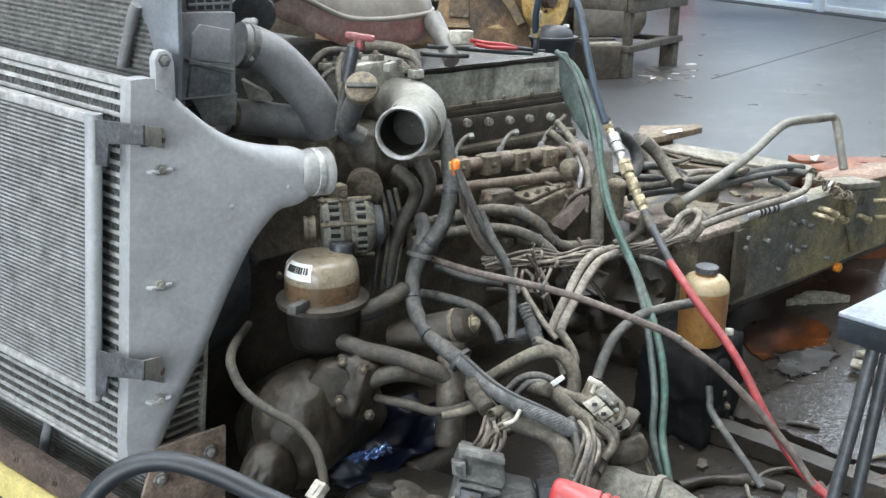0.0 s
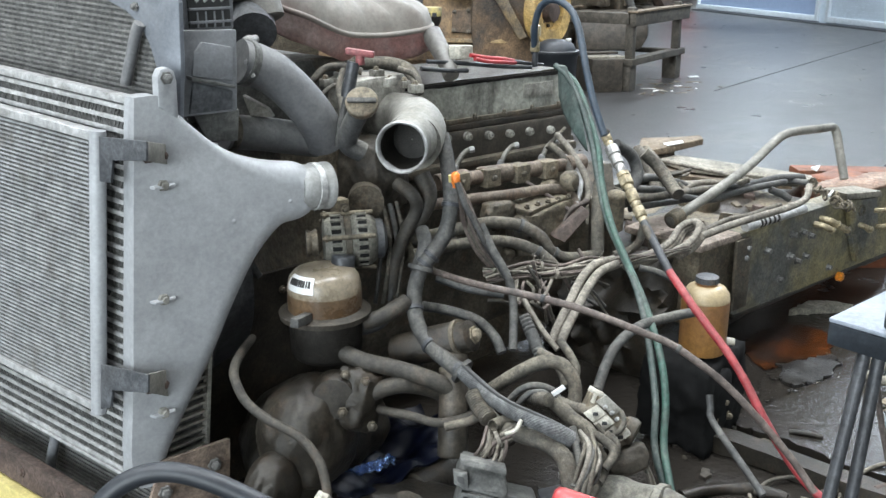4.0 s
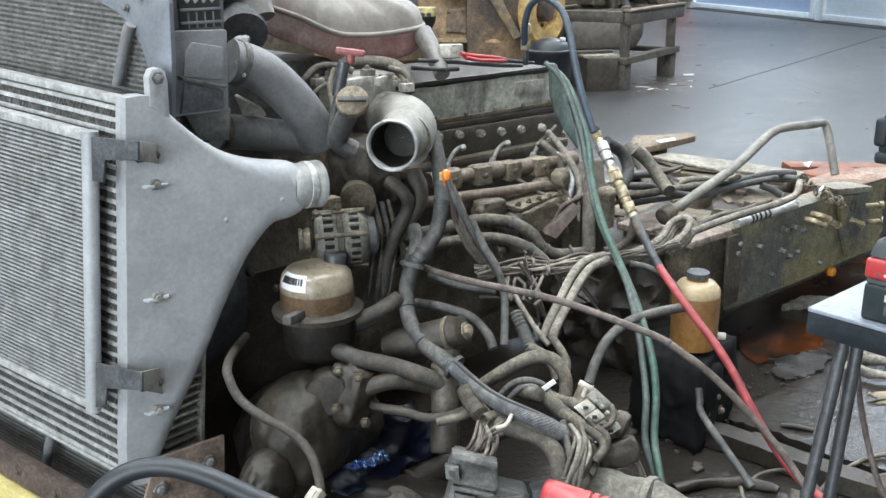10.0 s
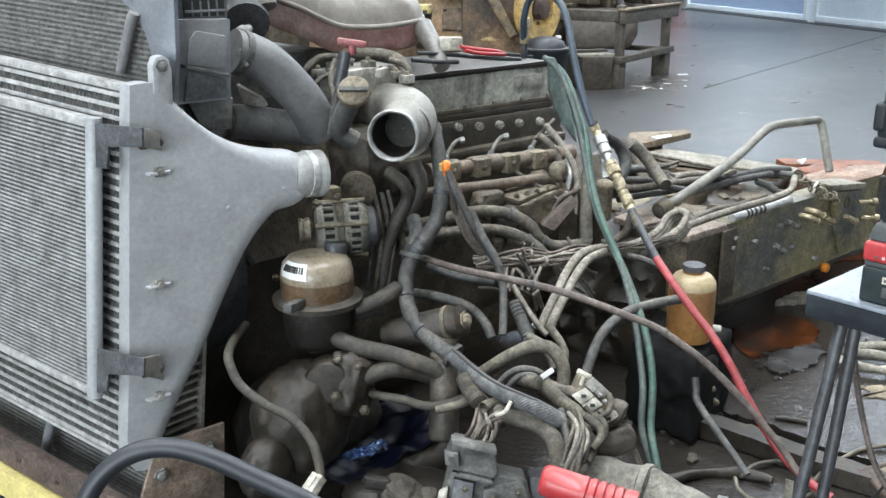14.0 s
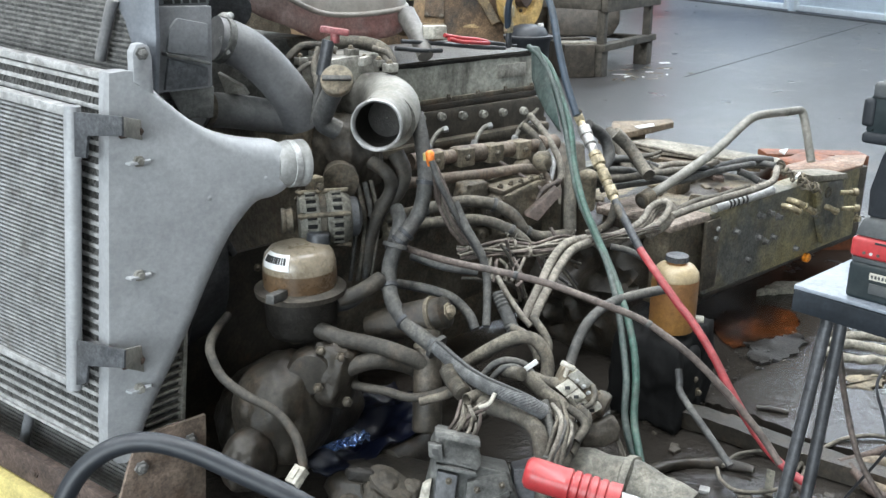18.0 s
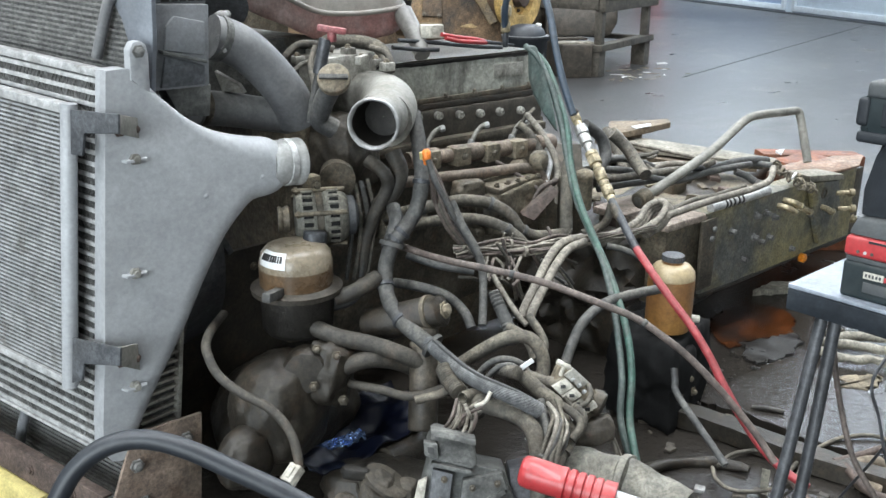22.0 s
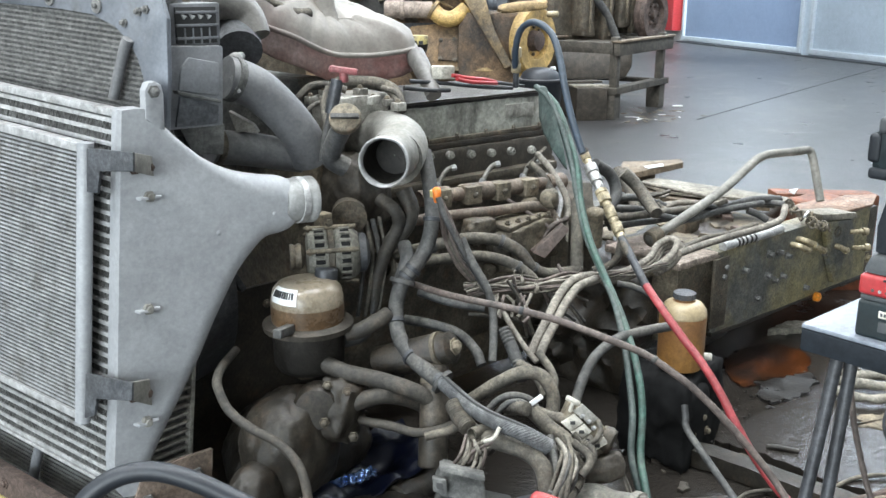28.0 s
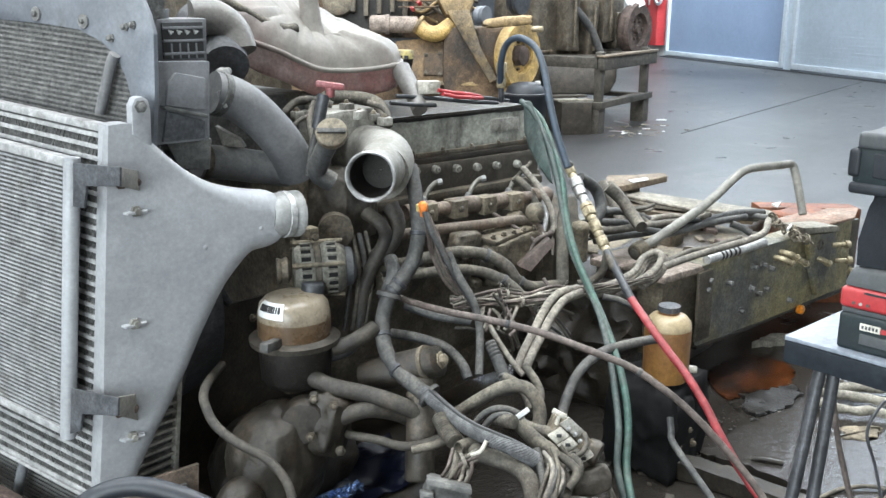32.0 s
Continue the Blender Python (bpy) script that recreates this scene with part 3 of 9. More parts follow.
setting("floor", box((-8, -10, -0.2), (24, 24, 0)), M["floor"], "oil-stained grey concrete workshop floor", "floor")
setting("ceiling", box((-8, -10, 7.2), (24, 24, 7.4)), M["wall"], "pale hall ceiling", "ceiling")
setting("wall_south", box((-8, -10.2, 0), (24, -10, 7.2)), M["wall"], "plain hall wall", "wall")
setting("wall_north", box((-8, 24, 0), (24, 24.2, 7.2)), M["wall"], "plain hall wall", "wall")
setting("wall_west_lower", box((-8.2, 3, 0), (-8, 24, 7.2)), M["wall"], "plain hall wall beside the open gate", "wall")
setting("wall_west_upper", box((-8.2, -10, 5.2), (-8, 3, 7.2)), M["wall"], "plain hall wall over the open gate", "wall")
setting("wall_west_end", box((-8.2, -10, 0), (-8, -6, 5.2)), M["wall"], "plain hall wall beside the open gate", "wall")
# far wall with its sheet doors, along the line of their foot
DOOR_A, DOOR_B = Vector((18.92, 10.22, 0)), Vector((21.02, 14.75, 0))
d_along = (DOOR_B - DOOR_A).normalized()
d_out = Vector((-d_along.y, d_along.x, 0))
if d_out.x > 0:
    d_out = -d_out


def door_box(a, b, z0, z1, t0, t1, bevel=0.0):
    """A slab along the door line from a to b metres, from z0 to z1, t0 to t1 in front of it."""
    p = [DOOR_A + d_along * a + d_out * t0, DOOR_A + d_along * b + d_out * t0, DOOR_A + d_along * b + d_out * t1, DOOR_A + d_along * a + d_out * t1]
    return plate([(q.x, q.y, z0) for q in p], (0, 0, z1 - z0), bevel)


setting("wall_east", door_box(-22, 16, 3.6, 7.2, -0.4, -0.2), M["wall"], "plain hall wall over the sheet doors", "wall")
setting("wall_east_end", door_box(5.12, 16, 0, 3.6, -0.4, -0.2), M["wall"], "plain hall wall beside the sheet doors", "wall")
for i, (a, b, m, lab) in enumerate(((0.12, 5.0, "door", "closed blue-grey sheet metal sliding door in a pale frame"), (-5.2, -0.12, "doorgrey", "closed grey ribbed sheet metal sliding door"), (-10.4, -5.3, "doorgrey", "closed grey ribbed sheet metal sliding door"), (-15.6, -10.5, "doorgrey", "closed grey ribbed sheet metal sliding door"), (-21, -15.7, "doorgrey", "closed grey ribbed sheet metal sliding door"))):
    dr = tagged(link("door_%d" % (i + 1), door_box(a, b, 0.09, 3.5, -0.1, -0.05), M[m], False), lab, "door", "", "structure")
    for (a0, a1, z0, z1) in ((a, a + 0.1, 0.06, 3.5), (b - 0.1, b, 0.06, 3.5), (a + 0.1, b - 0.1, 0.06, 0.17), (a + 0.1, b - 0.1, 3.42, 3.5)):
        under(link("frame_bar", door_box(a0, a1, z0, z1, -0.05, 0.02, 0.008), M["doorframe"]), dr)
    if m == "doorgrey":
        for k in range(44):
            z = 0.24 + k * 0.072
            under(link("rib", door_box(a + 0.12, b - 0.12, z, z + 0.02, -0.05, -0.043), M["doorgrey"]), dr)
setting("door_post", door_box(-0.13, 0.13, 0.0, 3.6, -0.22, -0.04), M["doorgrey"], "grey steel post between the sliding doors", "post")
setting("door_sill", door_box(-21, 5.12, 0.0, 0.03, -0.25, 0.06), M["black"], "dark steel door track in the floor", "track")
# floor joints and damp, pale spill marks
for a, b in (((9.13, 6.07), (18.6, 8.16)),):
    a, b = Vector((*a, 0)), Vector((*b, 0))
    s = (b - a).normalized().cross(Vector((0, 0, 1))) * 0.008
    setting("floor_joint", plate([a - s + Vector((0, 0, 0.0005)), b - s + Vector((0, 0, 0.0005)), b + s + Vector((0, 0, 0.0005)), a + s + Vector((0, 0, 0.0005))], (0, 0, 0.004)), M["bars"], "dark joint in the concrete floor", "joint")



# ---- radiator pack ----
PACK = Vector((0.7402, 2.0085, 0.2885))
P_LAT = Vector((-0.2546, 0.9647, 0.0671))
P_UP = Vector((0.0900, -0.0455, 0.9949))
P_BACK = Vector((0.9628, 0.2594, -0.0753))


def spot(y, z, d=0.0):
    """A place in the leaning pack: along its width, up its height, and behind its front face."""
    return PACK + P_LAT * (y - 1.99) + P_UP * (z - 0.2885) + P_BACK * d


def slab(y0, y1, z0, z1, d0, d1, bevel=0.0):
    """A slab in the leaning pack, d0 to d1 behind its front face."""
    return plate([spot(y0, z0, d0), spot(y1, z0, d0), spot(y1, z1, d0), spot(y0, z1, d0)], P_BACK * (d1 - d0), bevel)


def charge_air_cooler():
    c = thing("charge_air_cooler", (0.8, 2.4, 0.30), "dusty aluminium charge air cooler with a broad cast end tank", "cooler")
    part("core_backing", slab(2.0, 2.98, 0.29, 1.195, 0.0045, 0.055), M["fingap"], c, "flat dark backing with the shade between the fins in its colour")
    n = 34
    for i in range(n):
        z = 0.300 + i * (1.180 - 0.300) / (n - 1)
        part("tube", slab(1.998, 2.98, z - 0.0052, z + 0.0052, 0.0, 0.06, 0.0015), M["alu"], c)
    # louvred fins in the gaps that the condenser leaves open
    bm = bmesh.new()
    rnd = random.Random(3)
    for i in range(n - 1):
        z = 0.300 + (i + 0.5) * 0.88 / (n - 1)
        for k in range(150):
            y = 2.003 + k * 0.0065
            w = 0.0080
            s = 0.0026 if k % 2 else -0.0026
            x = 0.001 + rnd.random() * 0.003
            vs = [bm.verts.new(spot(*p)) for p in ((y - s, z - w, x), (y - s, z - w, x + 0.006), (y + s, z + w, x + 0.006), (y + s, z + w, x))]
            bm.faces.new(vs)
    tagged(part("louvre_mesh", bm, M["fin"], c, "grey zigzag louvre fins"), kind="stuff")
    part("top_rail", slab(1.99, 2.98, 1.190, 1.207, -0.004, 0.03, 0.003), M["alu"], c)
    part("bottom_rail", slab(1.99, 2.98, 0.284, 0.292, -0.004, 0.03, 0.002), M["alu"], c)
    # end tank: a bulged casting that sweeps back into the outlet
    outline = [(0.819, 1.955, 1.204), (0.867, 1.955, 1.205), (0.888, 1.955, 1.187), (0.918, 1.955, 1.157), (0.949, 1.955, 1.125), (0.990, 1.955, 1.088), (1.041, 1.955, 1.056), (1.098, 1.955, 1.033), (1.158, 1.955, 1.018), (1.212, 1.955, 1.008), (1.236, 1.955, 0.985), (1.243, 1.955, 0.942), (1.238, 1.955, 0.896), (1.216, 1.955, 0.872), (1.190, 1.955, 0.865), (1.157, 1.955, 0.861), (1.123, 1.955, 0.834), (1.080, 1.955, 0.786), (1.042, 1.955, 0.725), (1.006, 1.955, 0.661), (0.966, 1.955, 0.583), (0.921, 1.955, 0.507), (0.879, 1.955, 0.438), (0.837, 1.955, 0.361), (0.813, 1.955, 0.316), (0.786, 1.955, 0.284), (0.729, 1.955, 0.315), (0.753, 1.955, 0.558), (0.776, 1.955, 0.785), (0.799, 1.955, 1.013)]
    outer = smooth_path([(p[0], 0, p[2]) for p in outline] + [(outline[0][0], 0, outline[0][2])], 3)[:-1]
    # the rim rounds over: tight at the top, wide down the free side and into the outlet
    count = len(outer)
    inward, reach = [], []
    for i, p in enumerate(outer):
        run = outer[(i + 1) % count] - outer[i - 1]
        inward.append(Vector((-run.z, 0, run.x)).normalized() * -1)
        low = min(1.0, max(0.0, (1.02 - p.z) / 0.12))
        neck = min(1.0, max(0.0, (p.x - 0.98) / 0.18))
        tip = min(1.0, max(0.0, (1.262 - p.x) / 0.05))
        free = min(1.0, max(0.0, (p.x - 0.775 - 0.10 * (p.z - 0.30)) / 0.05))
        reach.append(free * (0.3 + 0.7 * tip) * (0.016 + 0.034 * max(low, neck)))
    bm = bmesh.new()
    rings = [[bm.verts.new((p.x, 1.994 - 0.1 * (p.x - 0.75), p.z)) for p in outer]]
    for k in range(10):
        a = 0.5 * math.pi * k / 9
        ring = []
        for p, w, r in zip(outer, inward, reach):
            q = p + w * (r * (1 - math.cos(a)))
            ring.append(bm.verts.new((q.x, 1.940 - 0.1 * (q.x - 0.75) + 0.85 * r * (1 - math.sin(a)), q.z)))
        rings.append(ring)
    for p, q in zip(rings, rings[1:]):
        for i in range(count):
            bm.faces.new((p[i - 1], p[i], q[i], q[i - 1]))
    bm.faces.new(rings[-1])
    bm.faces.new(rings[0][::-1])
    bmesh.ops.recalc_face_normals(bm, faces=bm.faces[:])
    end = part("end_tank", bm, M["tank"], c, "smooth grey cast aluminium end tank")
    part("header_plate", slab(1.981, 2.002, 0.286, 1.205, -0.006, 0.02, 0.003), M["tank"], c, "bright welded header edge")
    # outlet neck with its clamp
    o, tip = Vector((1.173, 1.934, 0.948)), Vector((1.289, 1.923, 0.941))
    d = tip - o
    L = d.length
    part("outlet_neck", lathe(o, d, [(L * 0.30, 0.046), (L * 0.42, 0.0555), (L * 0.6, 0.0565), (L * 0.86, 0.0565), (L * 0.88, 0.0595), (L, 0.0595), (L, 0.049), (L * 0.3, 0.044)], 32), M["neckgrey"], end, "stained outlet neck")
    part("clamp", lathe(o, d, [(L * 0.62, 0.0567), (L * 0.63, 0.0595), (L * 0.76, 0.0595), (L * 0.77, 0.0567)], 32), M["alu"], end, "bright steel hose clamp")
    for px in [(0.863, 1.930, 1.008), (0.839, 1.930, 0.745), (0.813, 1.930, 0.468)]:
        p = Vector(px)
        part("mounting_boss", plate([p + Vector((-0.036, 0.02, -0.006)), p + Vector((0.036, 0.014, -0.006)), p + Vector((0.024, -0.014, -0.006)), p + Vector((-0.024, -0.012, -0.006))], (0, 0, 0.007), 0.002), M["tank"], end)
        under(link("threaded_stud", lathe(p + Vector((0, -0.008, 0)), (0, -1, 0.1), [(-0.012, 0.014), (0.002, 0.013), (0.002, 0.0075), (0.010, 0.0075), (0.010, 0.004)], 6), M["castgrey"]), end)
    for px in [(1.022, 1.916, 0.898), (1.168, 1.902, 0.925)]:
        part("bolt_head", bolt(Vector(px), (-0.1, -1, 0), 0.0085, 0.0025), M["tank"], end)
    # lug at the top
    lug = [(0.869, 1.925, 1.180), (0.872, 1.925, 1.244), (0.881, 1.925, 1.260), (0.897, 1.925, 1.263), (0.911, 1.925, 1.254), (0.914, 1.925, 1.234), (0.912, 1.925, 1.144), (0.898, 1.925, 1.163)]
    part("lifting_lug", plate(lug, (0, 0.03, 0), 0.003), M["tank"], end)
    part("lug_bolt", bolt(Vector((0.892, 1.925, 1.241)), (0, -1, 0), 0.010, 0.014), M["boltgrey"], end)
    return c


charge_air_cooler()


def condenser():
    c = thing("condenser", (0.74, 2.45, 0.45), "dusty grey condenser with fine horizontal fins", "condenser")
    y0, y1, z0, z1 = 2.064, 2.98, 0.477, 1.110
    part("core_backing", slab(y0, y1, z0, z1, -0.047, -0.024), M["fingap"], c)
    n = 60
    for i in range(n):
        z = z0 + 0.012 + i * (z1 - z0 - 0.024) / (n - 1)
        part("tube", slab(y0, y1, z - 0.0022, z + 0.0022, -0.050, -0.026), M["cond"], c)
    bm = bmesh.new()
    rnd = random.Random(5)
    for i in range(n - 1):
        z = z0 + 0.012 + (i + 0.5) * (z1 - z0 - 0.024) / (n - 1)
        for k in range(130):
            y = y0 + (k + 0.5) * (y1 - y0) / 130
            s, w, x = (0.003 if k % 2 else -0.003), 0.0048, -0.0495 + rnd.random() * 0.002
            bm.faces.new([bm.verts.new(spot(*p)) for p in ((y - s, z - w, x), (y - s, z - w, x + 0.004), (y + s, z + w, x + 0.004), (y + s, z + w, x))])
    tagged(part("fin_mesh", bm, M["fin"], c, "grey dust-filled fins"), kind="stuff")
    part("top_bar", slab(y0 - 0.012, y1, z1 - 0.004, z1 + 0.016, -0.056, -0.02, 0.003), M["alu"], c)
    part("bottom_bar", slab(y0 - 0.012, y1, z0 - 0.014, z0 + 0.004, -0.056, -0.02, 0.003), M["alu"], c)
    part("manifold", tube([spot(2.045, z0 - 0.022, -0.04), spot(2.045, z1 + 0.018, -0.04)], 0.0185, 14), M["tank"], c, "round grey aluminium manifold")
    arms = (([(0.754, 1.985, 1.122), (0.795, 1.835, 1.128), (0.792, 1.836, 1.087), (0.762, 1.945, 1.077), (0.756, 1.950, 1.026), (0.746, 1.989, 1.024)], [(0.834, 1.935, 1.097), (0.900, 1.935, 1.090), (0.897, 1.935, 1.051), (0.830, 1.935, 1.059)]), ([(0.708, 2.007, 0.595), (0.752, 1.846, 0.611), (0.748, 1.848, 0.568), (0.713, 1.970, 0.543), (0.708, 1.976, 0.498), (0.697, 2.013, 0.481)], [(0.785, 1.935, 0.571), (0.849, 1.935, 0.549), (0.845, 1.935, 0.503), (0.780, 1.935, 0.524)]))
    for arm, foot in arms:
        part("bracket", plate(arm, P_BACK * 0.006, 0.0015), M["armgrey"], c, "dark steel mounting bracket")
        part("bracket_foot", plate(foot, (0, 0.03, 0), 0.005), M["tank"], c)
        part("bracket_side", plate([(arm[1][0], arm[1][1] + 0.004, arm[1][2]), (foot[1][0] - 0.02, 1.93, foot[0][2]), (foot[1][0] - 0.02, 1.93, foot[2][2]), (arm[2][0], arm[2][1] + 0.004, arm[2][2])], (0, 0.006, 0), 0.0012), M["castgrey"], c)
        for q in (0.02, 0.55):
            x = foot[0][0] + (foot[1][0] - foot[0][0]) * q
            part("bracket_bolt", bolt(Vector((x, 1.932, (foot[0][2] + foot[2][2]) / 2)), (0, -1, 0), 0.0095, 0.012), M["rust"], c, "rusty bolt")
    return c


condenser()


def radiator():
    r = thing("radiator", (0.95, 2.4, 0.2), "tall dusty radiator core behind the cooler", "radiator")
    part("core_backing", slab(1.99, 3.4, 0.02, 1.62, 0.108, 0.16), M["fingap"], r)
    for k in range(125):
        z = 0.04 + 0.0125 * k
        part("tube", slab(2.0, 3.4, z, z + 0.0052, 0.104, 0.125), M["fin"], r)
    part("side_channel", slab(1.985, 2.0, 0.17, 1.14, 0.09, 0.19, 0.004), M["blacksteel"], r)
    # lower side of the core that shows behind the end tank
    for k in range(24):
        z = 0.19 + k * 0.0235
        part("side_rib", slab(1.953, 1.968, z, z + 0.007, 0.10, 0.215, 0.001), M["silver"], r)
    part("side_strip", slab(1.949, 1.966, 0.17, 0.76, 0.209, 0.222, 0.002), M["silver"], r, "pale edge strip of the core")
    part("side_sheet", slab(1.968, 1.98, 0.19, 0.75, 0.10, 0.215), M["fingap"], r)
    part("bent_pipe", tube([(0.874, 2.106, 1.212), (0.883, 2.089, 1.264), (0.894, 2.066, 1.328), (0.899, 2.055, 1.348)], 0.013, 10), M["pipe"], r, "grey pipe in front of the core")
    part("stay", tube([(0.677, 2.455, 0.094), (0.690, 2.433, 0.179), (0.703, 2.407, 0.254)], 0.015, 8), M["boxgrey"], r)
    return r


radiator()


def gusset():
    g = thing("radiator_support", (0.9, 2.1, 1.2), "blue-grey steel radiator support plate with bolts", "bracket")
    poly = [(0.765, 2.635, 1.507), (0.936, 2.001, 1.505), (0.942, 1.961, 1.438), (0.943, 1.943, 1.396), (0.934, 1.939, 1.267), (0.923, 1.944, 1.143), (0.917, 1.982, 1.200), (0.912, 2.017, 1.255), (0.911, 2.035, 1.305), (0.906, 2.065, 1.344), (0.895, 2.115, 1.377), (0.876, 2.194, 1.402), (0.843, 2.318, 1.411), (0.796, 2.497, 1.418), (0.757, 2.641, 1.424)]
    part("plate", plate(poly, P_BACK * 0.012, 0.002), M["bluegrey"], g)
    side = [(0.960, 2.012, 1.438), (1.019, 2.012, 1.450), (1.008, 2.012, 1.302), (0.956, 2.012, 1.132), (0.956, 2.012, 1.214)]
    part("side_flange", plate(side, (0, 0.01, 0), 0.002), M["bluegrey"], g)
    for px in [(0.835, 2.349, 1.434), (0.881, 2.174, 1.419), (0.918, 2.031, 1.409), (0.903, 2.079, 1.383), (0.925, 2.007, 1.414)]:
        part("bolt", bolt(Vector(px), -P_BACK, 0.009 if px[1] > 2.2 else 0.007, 0.01), M["boltgrey"], g)
    for px in [(0.834, 2.347, 1.434), (0.880, 2.173, 1.419)]:
        part("washer", lathe(Vector(px), -P_BACK, [(-0.002, 0.017), (0.003, 0.017)], 16), M["steel"], g, "bright steel washer")
    return g


gusset()


def junction_box():
    j = thing("junction_box", (1.0, 2.0, 1.2), "black plastic box with a slotted recess beside the radiator", "box")
    a = [(0.951, 1.970, 1.335), (1.093, 1.970, 1.330), (1.081, 1.970, 1.144), (0.937, 1.970, 1.144)]
    part("body", plate(a, (0, 0.14, 0), 0.006), M["boxgrey"], j)
    b = [(0.971, 1.990, 1.427), (1.101, 1.990, 1.428), (1.097, 1.990, 1.329), (0.966, 1.990, 1.334)]
    part("upper_body", plate(b, (0, 0.12, 0), 0.006), M["boxgrey"], j)
    r = [(0.984, 1.985, 1.419), (1.086, 1.985, 1.420), (1.081, 1.985, 1.337), (0.981, 1.985, 1.340)]
    x0, x1, z1, z0 = r[0][0], r[1][0], r[0][2], r[2][2]
    # flat dark plate; the hollow's shade is in its colour
    part("recess", box((x0, 1.984, z0), (x1, 1.99, z1), 0.001), M["bars"], j)
    for k in range(3):
        z = z0 + 0.012 + k * (z1 - z0 - 0.024) / 2
        part("slat", box((x0, 1.978, z - 0.003), (x1, 1.99, z + 0.003), 0.001), M["boxgrey"], j)
    for k in range(4):
        x = x0 + 0.02 + k * (x1 - x0 - 0.04) / 3
        part("terminal", plate([(x - 0.007, 1.984, z1 - 0.016), (x + 0.007, 1.984, z1 - 0.02), (x - 0.002, 1.984, z1 - 0.028)], (0, -0.006, 0), 0.001), M["alu"], j, "pale terminal tab")
        part("divider", box((x - 0.0015, 1.98, z0), (x + 0.0015, 1.99, z0 + 0.035)), M["boxgrey"], j)
    part("pressed_lid", plate([(1.001, 1.962, 1.308), (1.076, 1.962, 1.292), (1.073, 1.962, 1.215), (0.970, 1.962, 1.233), (0.980, 1.962, 1.287)], (0, 0.02, 0), 0.006), M["boxgrey"], j)
    part("ledge", plate([(0.959, 1.945, 1.236), (1.066, 1.945, 1.207), (1.067, 1.945, 1.199), (0.961, 1.945, 1.227)], (0, 0.03, 0), 0.002), M["pgrey"], j, "worn bright-edged ledge")
    part("lower_panel", plate([(0.972, 1.962, 1.221), (1.068, 1.962, 1.193), (1.065, 1.962, 1.150), (0.957, 1.962, 1.150)], (0, 0.02, 0), 0.003), M["armgrey"], j, "dark recessed lower panel")
    foot = [(0.977, 2.000, 1.154), (1.102, 2.000, 1.142), (1.092, 2.000, 1.067), (1.015, 2.000, 1.076)]
    part("lower_bracket", plate(foot, (0, 0.05, 0), 0.003), M["pgrey"], j)
    return j


junction_box()


def crossmember():
    c = thing("front_crossmember", (0.75, 2.4, 0.0), "rusty steel front crossmember under the radiator", "crossmember")
    part("channel", slab(1.96, 3.2, 0.092, 0.170, -0.01, 0.004, 0.003), M["rust"], c)
    part("upper_flange", slab(1.96, 3.2, 0.170, 0.177, -0.013, 0.016, 0.002), M["rust"], c)
    sp = [(0.795, 1.930, 0.342), (0.977, 1.930, 0.339), (0.953, 1.930, 0.038), (0.717, 1.930, 0.143)]
    part("side_plate", plate(sp, (0, 0.012, 0), 0.002), M["rustpipe"], c, "dusty grey-brown end plate")
    for px in [(0.796, 1.925, 0.261), (0.928, 1.925, 0.287), (0.806, 1.925, 0.155)]:
        part("nut", bolt(Vector(px), (0, -1, 0), 0.012, 0.012), M["boltgrey"], c)
    for k in range(5):
        part("rivet", bolt(spot(2.08 + 0.17 * k, 0.135, -0.01), -P_BACK, 0.011, 0.008), M["rust"], c)
    return c


crossmember()


# ---- engine ----
def hose(name, pts, r, material, label, category="hose", seg=10, per=6, group="", bands=(), band="blacksteel", **kw):
    """A hose or cable. bands: where along it, from 0 to 1, a tie or tape is wound."""
    if not bands:
        return solo(name, tube(pts, r, seg, per, **kw), M[material], label, category, group)
    t = thing(name, pts[-1], label, category, group)
    part("sleeve", tube(pts, r, seg, per, **kw), M[material], t)
    path = smooth_path(pts, per)
    for f in bands:
        i = min(int(f * (len(path) - 1)), len(path) - 2)
        d = path[i + 1] - path[i]
        part("tie", lathe(path[i], d, [(-0.006, r * 1.02), (-0.005, r * 1.16), (0.005, r * 1.16), (0.006, r * 1.02)], seg + 2), M[band], t)
    return t


def resample(points, step):
    """Even steps along a smooth line through points."""
    fine, out, left = smooth_path(points, 16), [], 0.0
    for a, b in zip(fine, fine[1:]):
        L = (b - a).length
        while left < L:
            out.append(a.lerp(b, left / L))
            left += step
        left -= L
    return out + [fine[-1]]


def conduit(name, pts, r, material, label, group="", step=0.0032, depth=0.07, tape=()):
    """A corrugated conduit, with strips of tape wound round it."""
    path = resample(pts, step)
    t = thing(name, pts[-1], label, "conduit", group)
    part("sleeve", tube(path, r, 14, straight=True, ribs=depth), M[material], t)
    for f in tape:
        i = min(int(f * (len(path) - 1)), len(path) - 3)
        part("tape", lathe(path[i], path[i + 2] - path[i], [(-0.012, r * 1.04), (-0.011, r * 1.13), (0.011, r * 1.11), (0.012, r * 1.04)], 16), M["blacksteel"], t)
    return t


